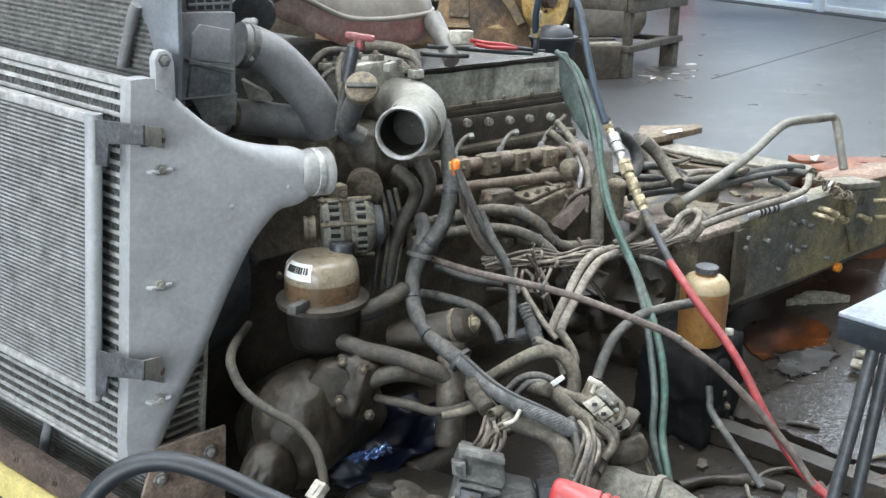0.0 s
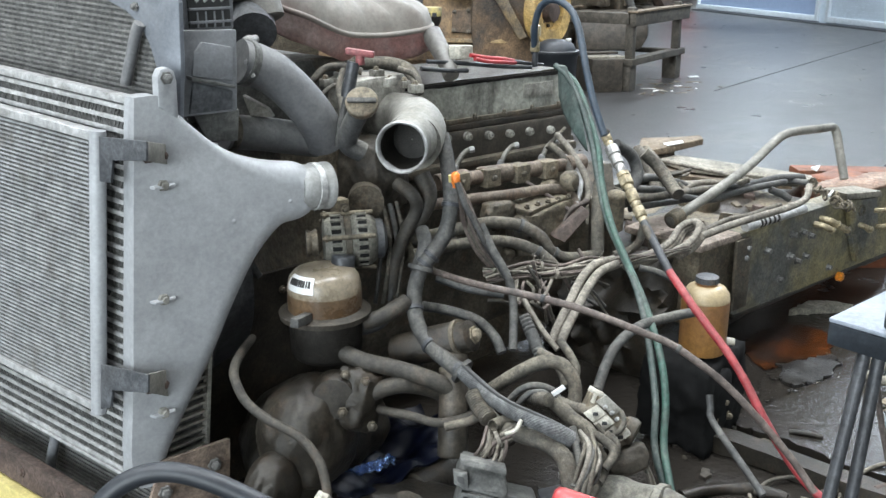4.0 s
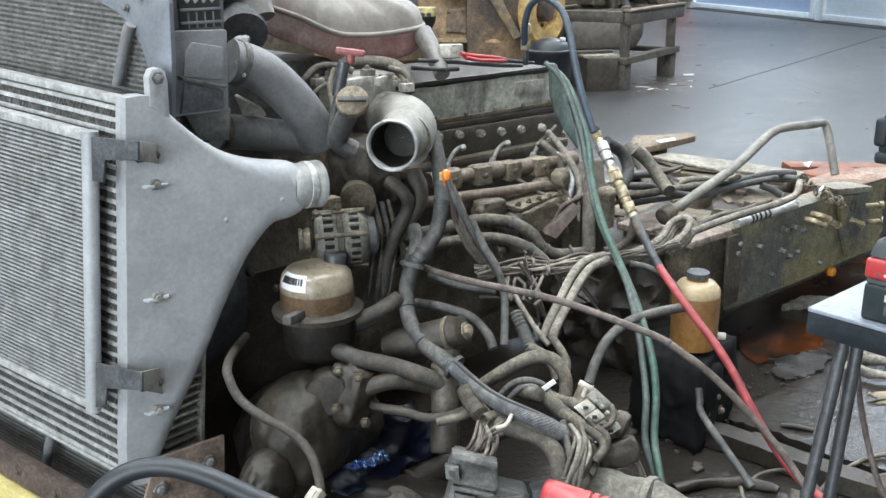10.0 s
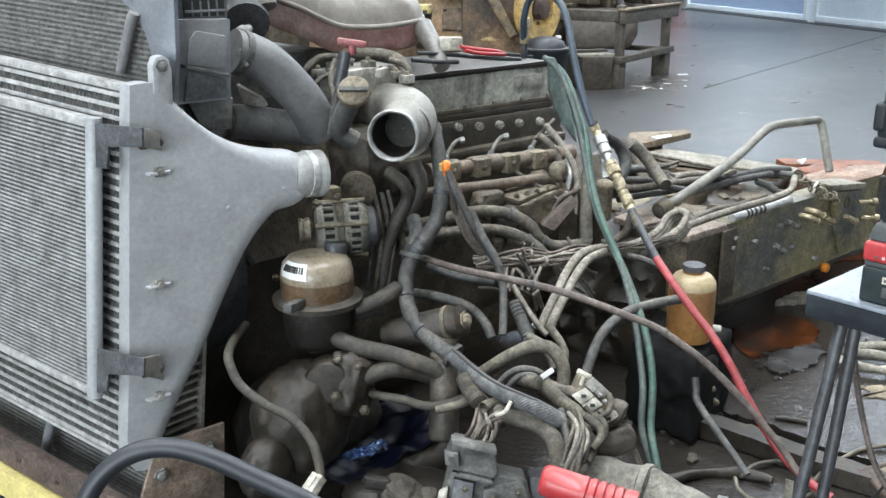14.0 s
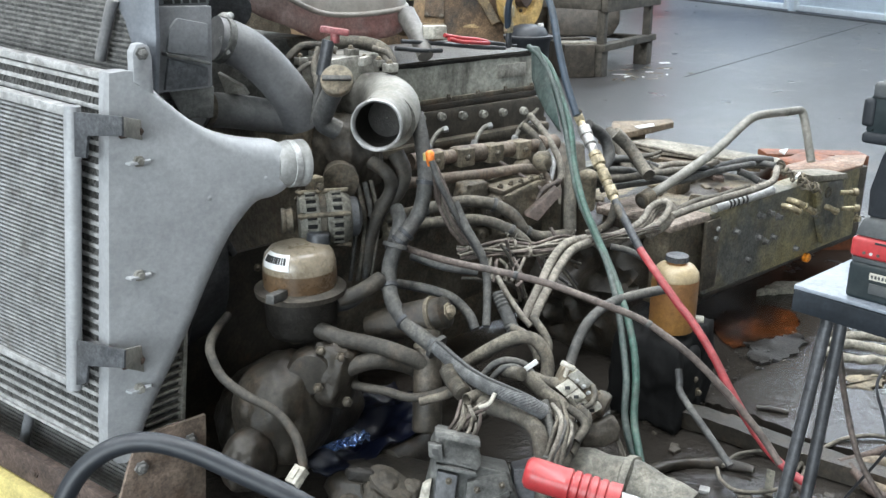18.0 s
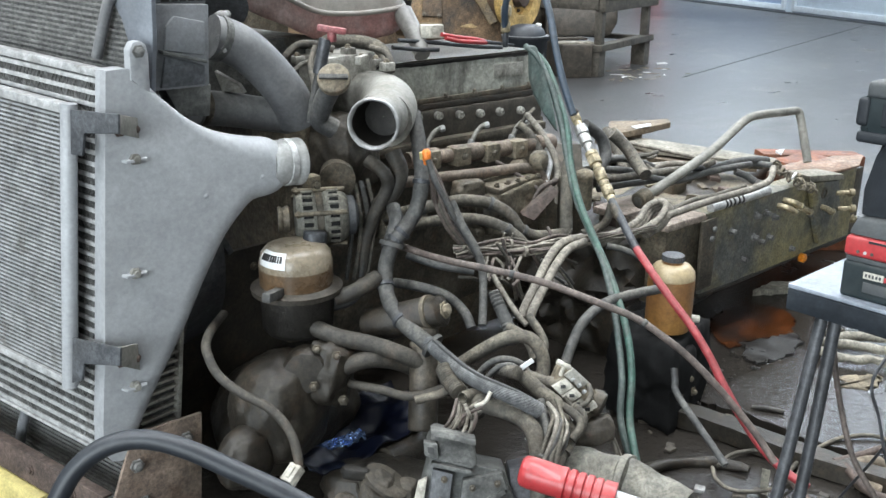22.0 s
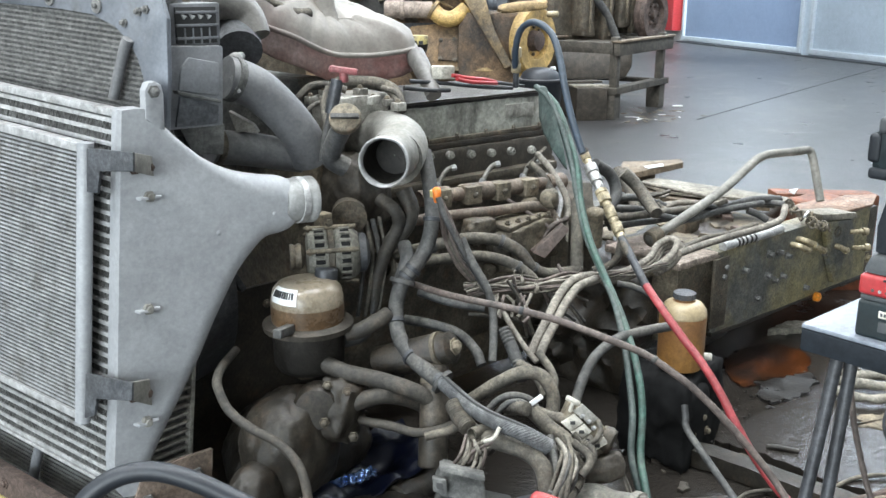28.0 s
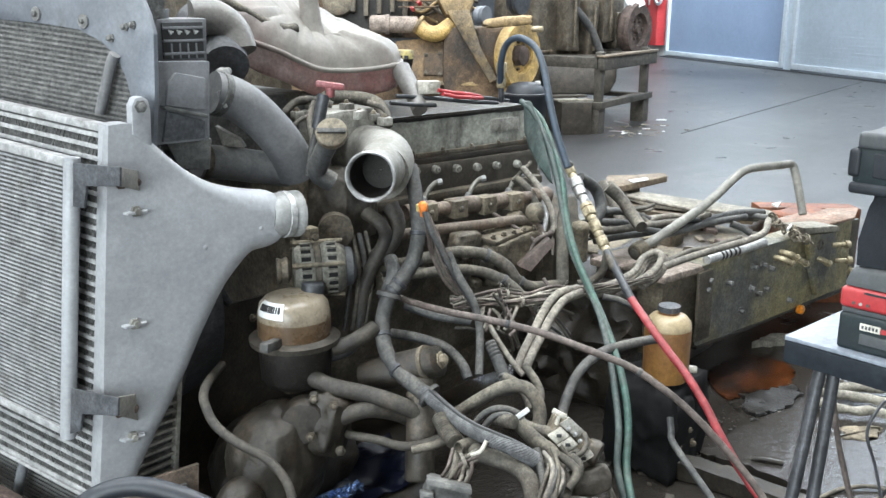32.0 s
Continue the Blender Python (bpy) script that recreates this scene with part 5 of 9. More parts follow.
def fan_shroud():
    f = thing("fan_shroud", (1.15, 2.45, 0.2), "black fan shroud behind the radiator", "shroud")
    part("panel", slab(2.0, 3.0, 0.18, 1.10, 0.22, 0.245, 0.004), M["black"], f)
    part("ring", lathe((1.02, 2.48, 0.70), (1, 0, 0.1), [(0, 0.43), (0.02, 0.40), (0.14, 0.38), (0.14, 0.37), (0.02, 0.385), (0, 0.41)], 40), M["black"], f)
    for k in range(8):
        a = k * math.pi / 4
        c, s = math.cos(a), math.sin(a)
        b = box((1.17, -0.045, 0.08), (1.19, 0.045, 0.35), 0.006)
        part("fan_blade", moved(b, Matrix.Translation((0, 2.48, 0.70)) @ Matrix.Rotation(a, 4, "X") @ Matrix.Translation((1.18, 0, 0)) @ Matrix.Rotation(radians(28), 4, "Z") @ Matrix.Translation((-1.18, 0, 0))), M["black"], f)
    return f


fan_shroud()


def alternator():
    a = thing("alternator", (1.35, 2.05, 0.75), "dusty alternator with slotted aluminium end shields", "alternator")
    base = Vector((1.393, 1.991, 0.766))
    d = Vector((0.86, -0.50, 0.02)).normalized()
    base = base - d * 0.075 + Vector((0.008, -0.004, -0.006))
    part("body", lathe(base, d, [(0, 0.05), (0.004, 0.066), (0.02, 0.073), (0.05, 0.075), (0.055, 0.07), (0.075, 0.07), (0.08, 0.076), (0.12, 0.073), (0.14, 0.058), (0.145, 0.04)], 32), M["altgrey"], a)
    ax, u, v = axis_frame(d)
    for ring in (0.034, 0.102):
        for k in range(20):
            t = 2 * math.pi * k / 20
            p = base + ax * ring + (u * math.cos(t) + v * math.sin(t)) * 0.0740
            rot = Matrix((ax, (-u * math.sin(t) + v * math.cos(t)), (u * math.cos(t) + v * math.sin(t)))).transposed().to_4x4()
            # raised black boxes, coloured as the shade inside open slots
            part("vent_slot", moved(box((-0.013, -0.0060, -0.006), (0.013, 0.0060, 0.0010), 0.002), Matrix.Translation(p) @ rot), M["shadeblack"], a)
            p2 = p + (-u * math.sin(t) + v * math.cos(t)) * 0.0116
            part("vent_bar", moved(box((-0.015, -0.0040, -0.004), (0.015, 0.0040, 0.0038), 0.0015), Matrix.Translation(p2) @ rot), M["altgrey"], a)
    part("belly_band", lathe(base, d, [(0.056, 0.0705), (0.058, 0.0735), (0.072, 0.0735), (0.074, 0.0705)], 32), M["iron"], a)
    for t in (0.4, 1.5, 2.6, 4.1, 5.2):
        q = base + (u * math.cos(t) + v * math.sin(t)) * 0.077
        part("through_bolt", join(lathe(q + ax * 0.01, ax, [(0, 0.0065), (0.125, 0.0065)], 10), bolt(q + ax * 0.006, -ax, 0.007, 0.008)), M["ironlight"], a)
    part("pulley", lathe(base - d * 0.045, d, [(0, 0.02), (0, 0.034), (0.006, 0.036), (0.014, 0.031), (0.022, 0.036), (0.03, 0.036), (0.04, 0.02)], 24), M["iron"], a)
    part("mount_ear", moved(box((-0.02, -0.02, -0.03), (0.02, 0.02, 0.03), 0.008), Matrix.Translation(base + Vector((0.05, -0.01, 0.085)))), M["ironlight"], a)
    part("mount_bolt", bolt(base + Vector((0.05, -0.03, 0.09)), (0, -1, 0.1), 0.011, 0.012), M["iron"], a)
    part("rear_cap", lathe(base + d * 0.14, d, [(0, 0.055), (0.02, 0.052), (0.03, 0.03)], 20), M["black"], a)
    return a


alternator()


def reservoir():
    c = Vector((1.273, 1.930, 0.611))
    r = thing("fluid_reservoir", (c.x, c.y, c.z - 0.12), "amber plastic steering fluid reservoir in a black bracket ring", "reservoir")
    part("bowl", lathe(c + Vector((0, 0, -0.13)), (0, 0, 1), [(0, 0.04), (0.004, 0.082), (0.02, 0.093), (0.12, 0.097)], 32), M["oilblack"], r, "dark lower bowl")
    part("upper_body", lathe(c + Vector((0, 0, -0.01)), (0, 0, 1), [(0, 0.095), (0.04, 0.0965), (0.066, 0.096), (0.068, 0.09)], 36), M["amber"], r, "amber wall, dark with fluid")
    part("dome", lathe(c + Vector((0, 0, 0.055)), (0, 0, 1), [(0, 0.0962), (0.013, 0.0955), (0.038, 0.09), (0.053, 0.077), (0.061, 0.055), (0.064, 0.02)], 36), M["dome"], r, "clouded pale dome")
    part("ring", lathe(c + Vector((0, 0, -0.012)), (0, 0, 1), [(-0.004, 0.094), (-0.002, 0.118), (0.012, 0.120), (0.016, 0.104), (0.02, 0.095)], 36), M["boxoil"], r, "dusty brown bracket ring")
    part("arm", moved(box((-0.17, -0.012, -0.012), (-0.09, 0.012, 0.012), 0.004), pose(*c, 0, 8, 30)), M["rubber"], r)
    part("cap", lathe(c + Vector((0.055, -0.005, 0.094)), (0.12, 0, 1), [(0, 0.029), (0.005, 0.031), (0.038, 0.031), (0.043, 0.026)], 20), M["blacksteel"], r, "black screw cap")
    # printed label bent over the shoulder
    bm = bmesh.new()
    rows = []
    for dz, rad in ((0.080, 0.0965), (0.095, 0.0945), (0.108, 0.0885), (0.119, 0.077)):
        rows.append([bm.verts.new(c + Vector((math.cos(a) * rad, math.sin(a) * rad, dz - 0.0095 + 0.0015))) for a in [radians(166 + 9 * k) for k in range(7)]])
    for a, b in zip(rows, rows[1:]):
        for k in range(6):
            bm.faces.new((a[k], a[k + 1], b[k + 1], b[k]))
    lb = part("label", bm, M["white"], r, "white printed label")
    for k, w in enumerate((0.0011, 0.0022, 0.0008, 0.0016, 0.0008, 0.0024, 0.0012, 0.0008, 0.002)):
        an = radians(176 + 4.6 * k)
        q = c + Vector((math.cos(an) * 0.0915, math.sin(an) * 0.0925, 0.0975))
        under(link("print_bar", moved(box((-0.002, -w, -0.009), (0.0025, w, 0.009)), Matrix.Translation(q) @ Matrix.Rotation(an, 4, "Z") @ Matrix.Rotation(radians(-28), 4, "Y")), M["bars"]), lb)
    part("outlet", tube([c + Vector((0.07, -0.03, -0.07)), c + Vector((0.13, -0.05, -0.06)), c + Vector((0.19, -0.04, -0.03))], 0.018, 12), M["rubber"], r)
    return r


reservoir()

# ---- hoses and looms on the engine's side ----
hose("radiator_hose", [(1.660, 1.915, 1.022), (1.636, 1.863, 0.950), (1.611, 1.821, 0.870), (1.585, 1.810, 0.792), (1.547, 1.818, 0.735), (1.512, 1.829, 0.693), (1.485, 1.824, 0.629), (1.458, 1.779, 0.570), (1.443, 1.708, 0.534), (1.448, 1.621, 0.504), (1.455, 1.582, 0.493)], 0.0212, "rubber", "dusty black rubber coolant hose", seg=14, bands=(0.22, 0.42, 0.47, 0.66, 0.8))
braided("braided_hose", [(1.442, 1.596, 0.509), (1.429, 1.525, 0.5), (1.411, 1.439, 0.495), (1.401, 1.363, 0.496), (1.399, 1.295, 0.5), (1.413, 1.251, 0.492), (1.453, 1.229, 0.461)], 0.0185, "weave", "grey woven sleeve over a black coolant hose")
for px, nx in (((1.450, 1.592, 0.500), (1.465, 1.535, 0.469)), ((1.513, 1.830, 0.697), (1.490, 1.826, 0.643))):
    solo("hose_clip", lathe(px, Vector(nx) - Vector(px), [(-0.006, 0.028), (-0.005, 0.0345), (0.006, 0.0345), (0.007, 0.028)], 18), M["rubber"], "dusty clip round the coolant hose", "clip")
hose("branch_hose", [(1.514, 1.849, 0.679), (1.534, 1.856, 0.704), (1.571, 1.882, 0.738), (1.597, 1.926, 0.763)], 0.02, "rubber", "dusty branch of the coolant hose")
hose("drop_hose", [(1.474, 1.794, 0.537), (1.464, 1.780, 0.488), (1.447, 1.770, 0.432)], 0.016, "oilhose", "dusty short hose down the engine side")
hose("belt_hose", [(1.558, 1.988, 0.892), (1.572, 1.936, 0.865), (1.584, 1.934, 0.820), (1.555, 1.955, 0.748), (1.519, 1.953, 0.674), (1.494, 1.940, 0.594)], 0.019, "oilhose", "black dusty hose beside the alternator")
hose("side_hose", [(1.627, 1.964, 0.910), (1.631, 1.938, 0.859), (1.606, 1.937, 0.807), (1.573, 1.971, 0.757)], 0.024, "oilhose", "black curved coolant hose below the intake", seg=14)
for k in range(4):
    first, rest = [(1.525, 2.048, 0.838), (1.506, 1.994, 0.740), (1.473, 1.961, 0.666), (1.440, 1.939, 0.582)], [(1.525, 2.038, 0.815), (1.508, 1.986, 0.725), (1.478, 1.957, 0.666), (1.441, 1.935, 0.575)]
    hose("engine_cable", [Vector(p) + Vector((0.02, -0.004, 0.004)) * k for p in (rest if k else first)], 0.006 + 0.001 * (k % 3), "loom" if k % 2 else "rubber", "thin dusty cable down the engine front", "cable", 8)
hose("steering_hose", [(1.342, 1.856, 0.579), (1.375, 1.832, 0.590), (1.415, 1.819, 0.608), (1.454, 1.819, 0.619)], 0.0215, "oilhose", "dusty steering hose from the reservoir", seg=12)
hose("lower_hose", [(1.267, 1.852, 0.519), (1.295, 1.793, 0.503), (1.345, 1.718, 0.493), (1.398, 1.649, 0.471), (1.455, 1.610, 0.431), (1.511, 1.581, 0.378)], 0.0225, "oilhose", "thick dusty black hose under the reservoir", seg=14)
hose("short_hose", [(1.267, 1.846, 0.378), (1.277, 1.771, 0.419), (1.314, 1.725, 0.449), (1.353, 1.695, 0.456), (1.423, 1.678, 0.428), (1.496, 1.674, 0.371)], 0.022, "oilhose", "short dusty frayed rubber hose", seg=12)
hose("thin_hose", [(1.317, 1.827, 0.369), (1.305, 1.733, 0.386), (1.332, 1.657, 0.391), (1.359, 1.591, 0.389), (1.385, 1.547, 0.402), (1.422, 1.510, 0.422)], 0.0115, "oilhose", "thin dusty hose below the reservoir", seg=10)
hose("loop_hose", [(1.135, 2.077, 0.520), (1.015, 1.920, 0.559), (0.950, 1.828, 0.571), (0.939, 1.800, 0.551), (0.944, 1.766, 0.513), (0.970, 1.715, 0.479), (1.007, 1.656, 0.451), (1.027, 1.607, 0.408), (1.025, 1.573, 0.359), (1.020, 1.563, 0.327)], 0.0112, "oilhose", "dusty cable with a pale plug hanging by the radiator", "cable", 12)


def pale_plug(at, d, s, label):
    t = thing("connector_plug", at, label, "connector", "loose plugs")
    dd, a, b = axis_frame(d)
    rot = Matrix.Translation(at) @ Matrix((a, b, dd)).transposed().to_4x4()
    part("body", moved(box((-0.35 * s, -0.28 * s, 0), (0.35 * s, 0.28 * s, s), 0.06 * s), rot), M["cream"], t)
    part("latch", moved(box((-0.12 * s, 0.27 * s, 0.2 * s), (0.12 * s, 0.36 * s, 0.8 * s), 0.02 * s), rot), M["cream"], t)
    part("mouth", moved(box((-0.27 * s, -0.2 * s, s * 0.99), (0.27 * s, 0.2 * s, s * 1.02)), rot), M["bars"], t)
    return t


pale_plug(Vector((1.021, 1.566, 0.335)), Vector((0.987, 1.558, 0.312)) - Vector((1.021, 1.566, 0.335)), 0.045, "pale dusty wiring plug on a cable end")
# hoses along the side of the block
hose("coolant_hose", [(1.584, 2.024, 0.709), (1.673, 1.957, 0.730), (1.751, 1.924, 0.743), (1.828, 1.889, 0.751), (1.901, 1.847, 0.736), (1.945, 1.809, 0.703), (1.968, 1.783, 0.658), (2.016, 1.759, 0.634), (2.131, 1.739, 0.624)], 0.018, "loom", "dusty hose along the engine block", seg=12, bands=(0.2, 0.52, 0.78), band="rubber")
hose("coolant_hose", [(1.602, 1.969, 0.681), (1.703, 1.918, 0.700), (1.791, 1.872, 0.706), (1.845, 1.824, 0.702), (1.890, 1.777, 0.681), (1.919, 1.736, 0.646), (1.925, 1.718, 0.616)], 0.0165, "loom", "dusty hose along the engine block", seg=12, bands=(0.3, 0.7), band="rubber")
bundle("engine_harness", [(1.708, 1.797, 0.647), (1.764, 1.756, 0.652), (1.836, 1.727, 0.654), (1.917, 1.693, 0.645), (2.029, 1.673, 0.637), (2.139, 1.658, 0.634)], 0.0145, 8, ("paleloom", "redfaded", "loom", "paleloom"), "dusty tan and brown wires of the engine harness", "harness wires", (0.32, 0.36, 0.8), 0.1, 5)
bundle("engine_harness", [(1.707, 1.783, 0.631), (1.761, 1.741, 0.643), (1.831, 1.71, 0.636), (1.913, 1.677, 0.633), (2.025, 1.658, 0.628), (2.251, 1.638, 0.623), (2.419, 1.624, 0.611)], 0.013, 7, ("redfaded", "paleloom", "loom"), "dusty brown wires of the engine harness", "harness wires", (0.28, 0.62), 0.1, 9)
for k in range(3):
    off = Vector((0.012 * k, 0.004, -0.010 * k))
    hose("harness_cable", [Vector(p) + off for p in [(2.370, 1.637, 0.608), (2.466, 1.645, 0.623), (2.529, 1.661, 0.656), (2.532, 1.690, 0.664), (2.480, 1.701, 0.652), (2.399, 1.676, 0.626), (2.262, 1.652, 0.619), (2.132, 1.653, 0.621)]], 0.012, "paleloom", "pale coiled wire of the engine harness", "cable", 8, group="harness wires")
hose("harness_cable", [(2.506, 1.642, 0.631), (2.665, 1.646, 0.635), (2.829, 1.644, 0.636), (3.005, 1.634, 0.640), (3.148, 1.651, 0.643), (3.261, 1.702, 0.663)], 0.0125, "paleloom", "pale dusty loom lying along the frame rail", "cable", 10, group="harness wires")
hose("harness_cable", [(2.549, 1.662, 0.634), (2.696, 1.678, 0.641), (2.834, 1.669, 0.638), (3.003, 1.665, 0.644)], 0.010, "loom", "dusty loom lying along the frame rail", "cable", 10, group="harness wires")
for pts in ([(2.085, 1.648, 0.643), (1.994, 1.644, 0.646), (1.911, 1.621, 0.621), (1.832, 1.588, 0.583), (1.769, 1.568, 0.540), (1.737, 1.556, 0.512)], [(2.074, 1.627, 0.637), (1.990, 1.615, 0.635), (1.911, 1.590, 0.613), (1.837, 1.566, 0.572), (1.767, 1.540, 0.534), (1.738, 1.527, 0.510)]):
    hose("harness_branch", pts, 0.0125, "paleloom", "pale dusty branch of the harness", "cable", 10)
hose("tag_wire", [(1.736, 1.665, 0.600), (1.728, 1.613, 0.561), (1.728, 1.570, 0.526), (1.730, 1.529, 0.499)], 0.008, "paleloom", "pale dusty wire in the harness", "cable", 8)
hose("hanging_wire", [(1.825, 1.69, 0.629), (1.819, 1.663, 0.605), (1.814, 1.642, 0.58), (1.789, 1.642, 0.564)], 0.0054, "redfaded", "short dusty wire hanging below the harness", "cable", 8, 5, "loose wires")
hose("hanging_wire", [(1.783, 1.735, 0.643), (1.764, 1.72, 0.62), (1.751, 1.712, 0.609), (1.733, 1.704, 0.588)], 0.0040, "paleloom", "short dusty wire hanging below the harness", "cable", 8, 5, "loose wires")
hose("hanging_wire", [(1.849, 1.669, 0.629), (1.823, 1.66, 0.607), (1.801, 1.657, 0.588), (1.782, 1.656, 0.579)], 0.0052, "paleloom", "short dusty wire hanging below the harness", "cable", 8, 5, "loose wires")
hose("hanging_wire", [(1.836, 1.678, 0.624), (1.813, 1.672, 0.614), (1.799, 1.666, 0.602), (1.799, 1.642, 0.582)], 0.0035, "redfaded", "short dusty wire hanging below the harness", "cable", 8, 5, "loose wires")
hose("hanging_wire", [(1.79, 1.719, 0.623), (1.775, 1.708, 0.616), (1.76, 1.695, 0.591), (1.743, 1.689, 0.576)], 0.0050, "redfaded", "short dusty wire hanging below the harness", "cable", 8, 5, "loose wires")
hose("hanging_wire", [(1.776, 1.735, 0.63), (1.758, 1.724, 0.617), (1.758, 1.702, 0.6), (1.742, 1.694, 0.583)], 0.0048, "paleloom", "short dusty wire hanging below the harness", "cable", 8, 5, "loose wires")
hose("hanging_wire", [(1.795, 1.715, 0.624), (1.795, 1.687, 0.611), (1.782, 1.676, 0.592), (1.77, 1.666, 0.577)], 0.0051, "loom", "short dusty wire hanging below the harness", "cable", 8, 5, "loose wires")
# wires hanging from an orange plug
for k, pts in enumerate(([(1.594, 1.778, 0.926), (1.604, 1.758, 0.869), (1.626, 1.746, 0.822), (1.656, 1.733, 0.758), (1.707, 1.725, 0.678), (1.723, 1.707, 0.639)], [(1.602, 1.778, 0.910), (1.624, 1.763, 0.857), (1.655, 1.750, 0.793), (1.685, 1.737, 0.727), (1.731, 1.728, 0.672)], [(1.599, 1.775, 0.899), (1.626, 1.790, 0.828), (1.660, 1.799, 0.757), (1.706, 1.803, 0.698)])):
    hose("plug_wire", pts, 0.0055 if k else 0.008, "rubber" if k == 0 else "redfaded", "thin wire hanging from an orange plug", "cable", 8)
hose("plug_wire", [(1.633, 1.831, 0.914), (1.633, 1.819, 0.857), (1.64, 1.795, 0.789), (1.662, 1.775, 0.726), (1.699, 1.762, 0.678)], 0.0055, "redfaded", "thin red-brown wire hanging from an orange plug", "cable", 8)
hose("plug_wire", [(1.635, 1.829, 0.914), (1.639, 1.814, 0.857), (1.647, 1.79, 0.789), (1.67, 1.768, 0.726), (1.706, 1.756, 0.678)], 0.0045, "loom", "thin red-brown wire hanging from an orange plug", "cable", 8)
hose("plug_wire", [(1.636, 1.828, 0.914), (1.644, 1.809, 0.857), (1.653, 1.784, 0.789), (1.677, 1.762, 0.726), (1.713, 1.75, 0.678)], 0.005, "redfaded", "thin red-brown wire hanging from an orange plug", "cable", 8)
hose("plug_wire", [(1.638, 1.826, 0.914), (1.65, 1.804, 0.857), (1.66, 1.777, 0.79), (1.686, 1.753, 0.726), (1.721, 1.742, 0.678)], 0.0035, "paleloom", "thin red-brown wire hanging from an orange plug", "cable", 8)
hose("plug_wire", [(1.64, 1.825, 0.914), (1.656, 1.798, 0.857), (1.668, 1.771, 0.79), (1.695, 1.745, 0.726), (1.729, 1.735, 0.678)], 0.0045, "redfaded", "thin red-brown wire hanging from an orange plug", "cable", 8)
solo("orange_plug", join(lathe((1.595, 1.785, 0.946), (0.1, 0, -1), [(-0.006, 0.006), (0, 0.012), (0.02, 0.012), (0.035, 0.009)], 10)), mat("orange_plastic", (0.75, 0.20, 0.03), 0.4), "orange rubber plug on the wiring", "plug")
solo("yellow_plug", lathe((1.593, 1.799, 0.942), (0.1, 0, -1), [(0, 0.008), (0.018, 0.008)], 8), M["yellow"], "small yellow plug on the wiring", "plug")
hose("black_loom", [(1.658, 1.754, 0.807), (1.667, 1.718, 0.744), (1.681, 1.681, 0.687), (1.683, 1.655, 0.631), (1.657, 1.622, 0.568), (1.620, 1.586, 0.510)], 0.0115, "rubber", "dusty black loom hanging down the engine side", "cable", 10)
hose("ribbed_conduit", [(1.693, 1.621, 0.575), (1.686, 1.585, 0.541), (1.678, 1.546, 0.500), (1.667, 1.515, 0.471)], 0.017, "rubber", "ribbed black plastic wiring conduit", "conduit", 12, 9, ribs=0.09)
hose("cross_hose", [(1.566, 1.913, 0.673), (1.573, 1.767, 0.672), (1.571, 1.635, 0.683), (1.612, 1.555, 0.677), (1.671, 1.456, 0.662), (1.714, 1.383, 0.643), (1.765, 1.299, 0.615), (1.808, 1.237, 0.589), (1.838, 1.182, 0.555), (1.871, 1.120, 0.508), (1.907, 1.042, 0.433), (1.940, 0.960, 0.343), (1.938, 0.894, 0.284)], 0.0092, "redfaded", "faded dusty red air hose hanging across the engine", seg=12, bands=(0.3, 0.62), band="rubber")
hose("dark_line", [(1.555, 1.875, 0.565), (1.593, 1.812, 0.561), (1.634, 1.742, 0.544), (1.636, 1.673, 0.517), (1.629, 1.636, 0.483)], 0.014, "rubber", "dusty black line on the engine", seg=10)
hose("dark_line", [(1.612, 1.883, 0.632), (1.664, 1.801, 0.610), (1.732, 1.737, 0.596)], 0.012, "rubber", "dusty black line on the engine", seg=10)
# green twin hose, held up over the cover
hose("green_hose", [(2.269, 2.073, 1.149), (2.254, 2.002, 1.117), (2.228, 1.922, 1.042), (2.191, 1.842, 0.946), (2.145, 1.768, 0.845), (2.095, 1.686, 0.751), (2.061, 1.600, 0.677), (2.011, 1.504, 0.614), (1.948, 1.415, 0.542), (1.893, 1.347, 0.468), (1.834, 1.284, 0.398), (1.781, 1.241, 0.323), (1.748, 1.188, 0.265), (1.722, 1.136, 0.222), (1.674, 1.081, 0.193)], 0.0092, "greendark", "faded green rubber hose hanging over the engine", seg=12)
hose("green_hose", [(2.281, 2.059, 1.139), (2.269, 1.980, 1.096), (2.240, 1.898, 1.009), (2.194, 1.816, 0.924), (2.143, 1.753, 0.839), (2.087, 1.665, 0.749), (2.052, 1.576, 0.668), (2.003, 1.477, 0.599), (1.946, 1.383, 0.529), (1.897, 1.314, 0.463), (1.853, 1.267, 0.398), (1.799, 1.226, 0.323), (1.746, 1.167, 0.276), (1.697, 1.107, 0.232)], 0.0098, "green", "faded green rubber hose hanging over the engine", seg=12)
solo("green_flap", rough(plate([(2.26, 2.045, 1.151), (2.261, 2.016, 1.153), (2.232, 1.955, 1.086), (2.192, 1.881, 1.003), (2.155, 1.82, 0.921), (2.174, 1.895, 0.968), (2.203, 1.96, 1.009), (2.24, 2.018, 1.052)], (0.02, 0.03, 0), 0.003), 0.003, 20), M["greendark"], "dark green flattened hose behind the twin hoses", "hose")
hose("grey_upright_pipe", [(2.224, 1.829, 0.821), (2.186, 1.800, 0.745), (2.127, 1.744, 0.627)], 0.02, "loom", "dusty grey upright steel pipe", "pipe", 12)
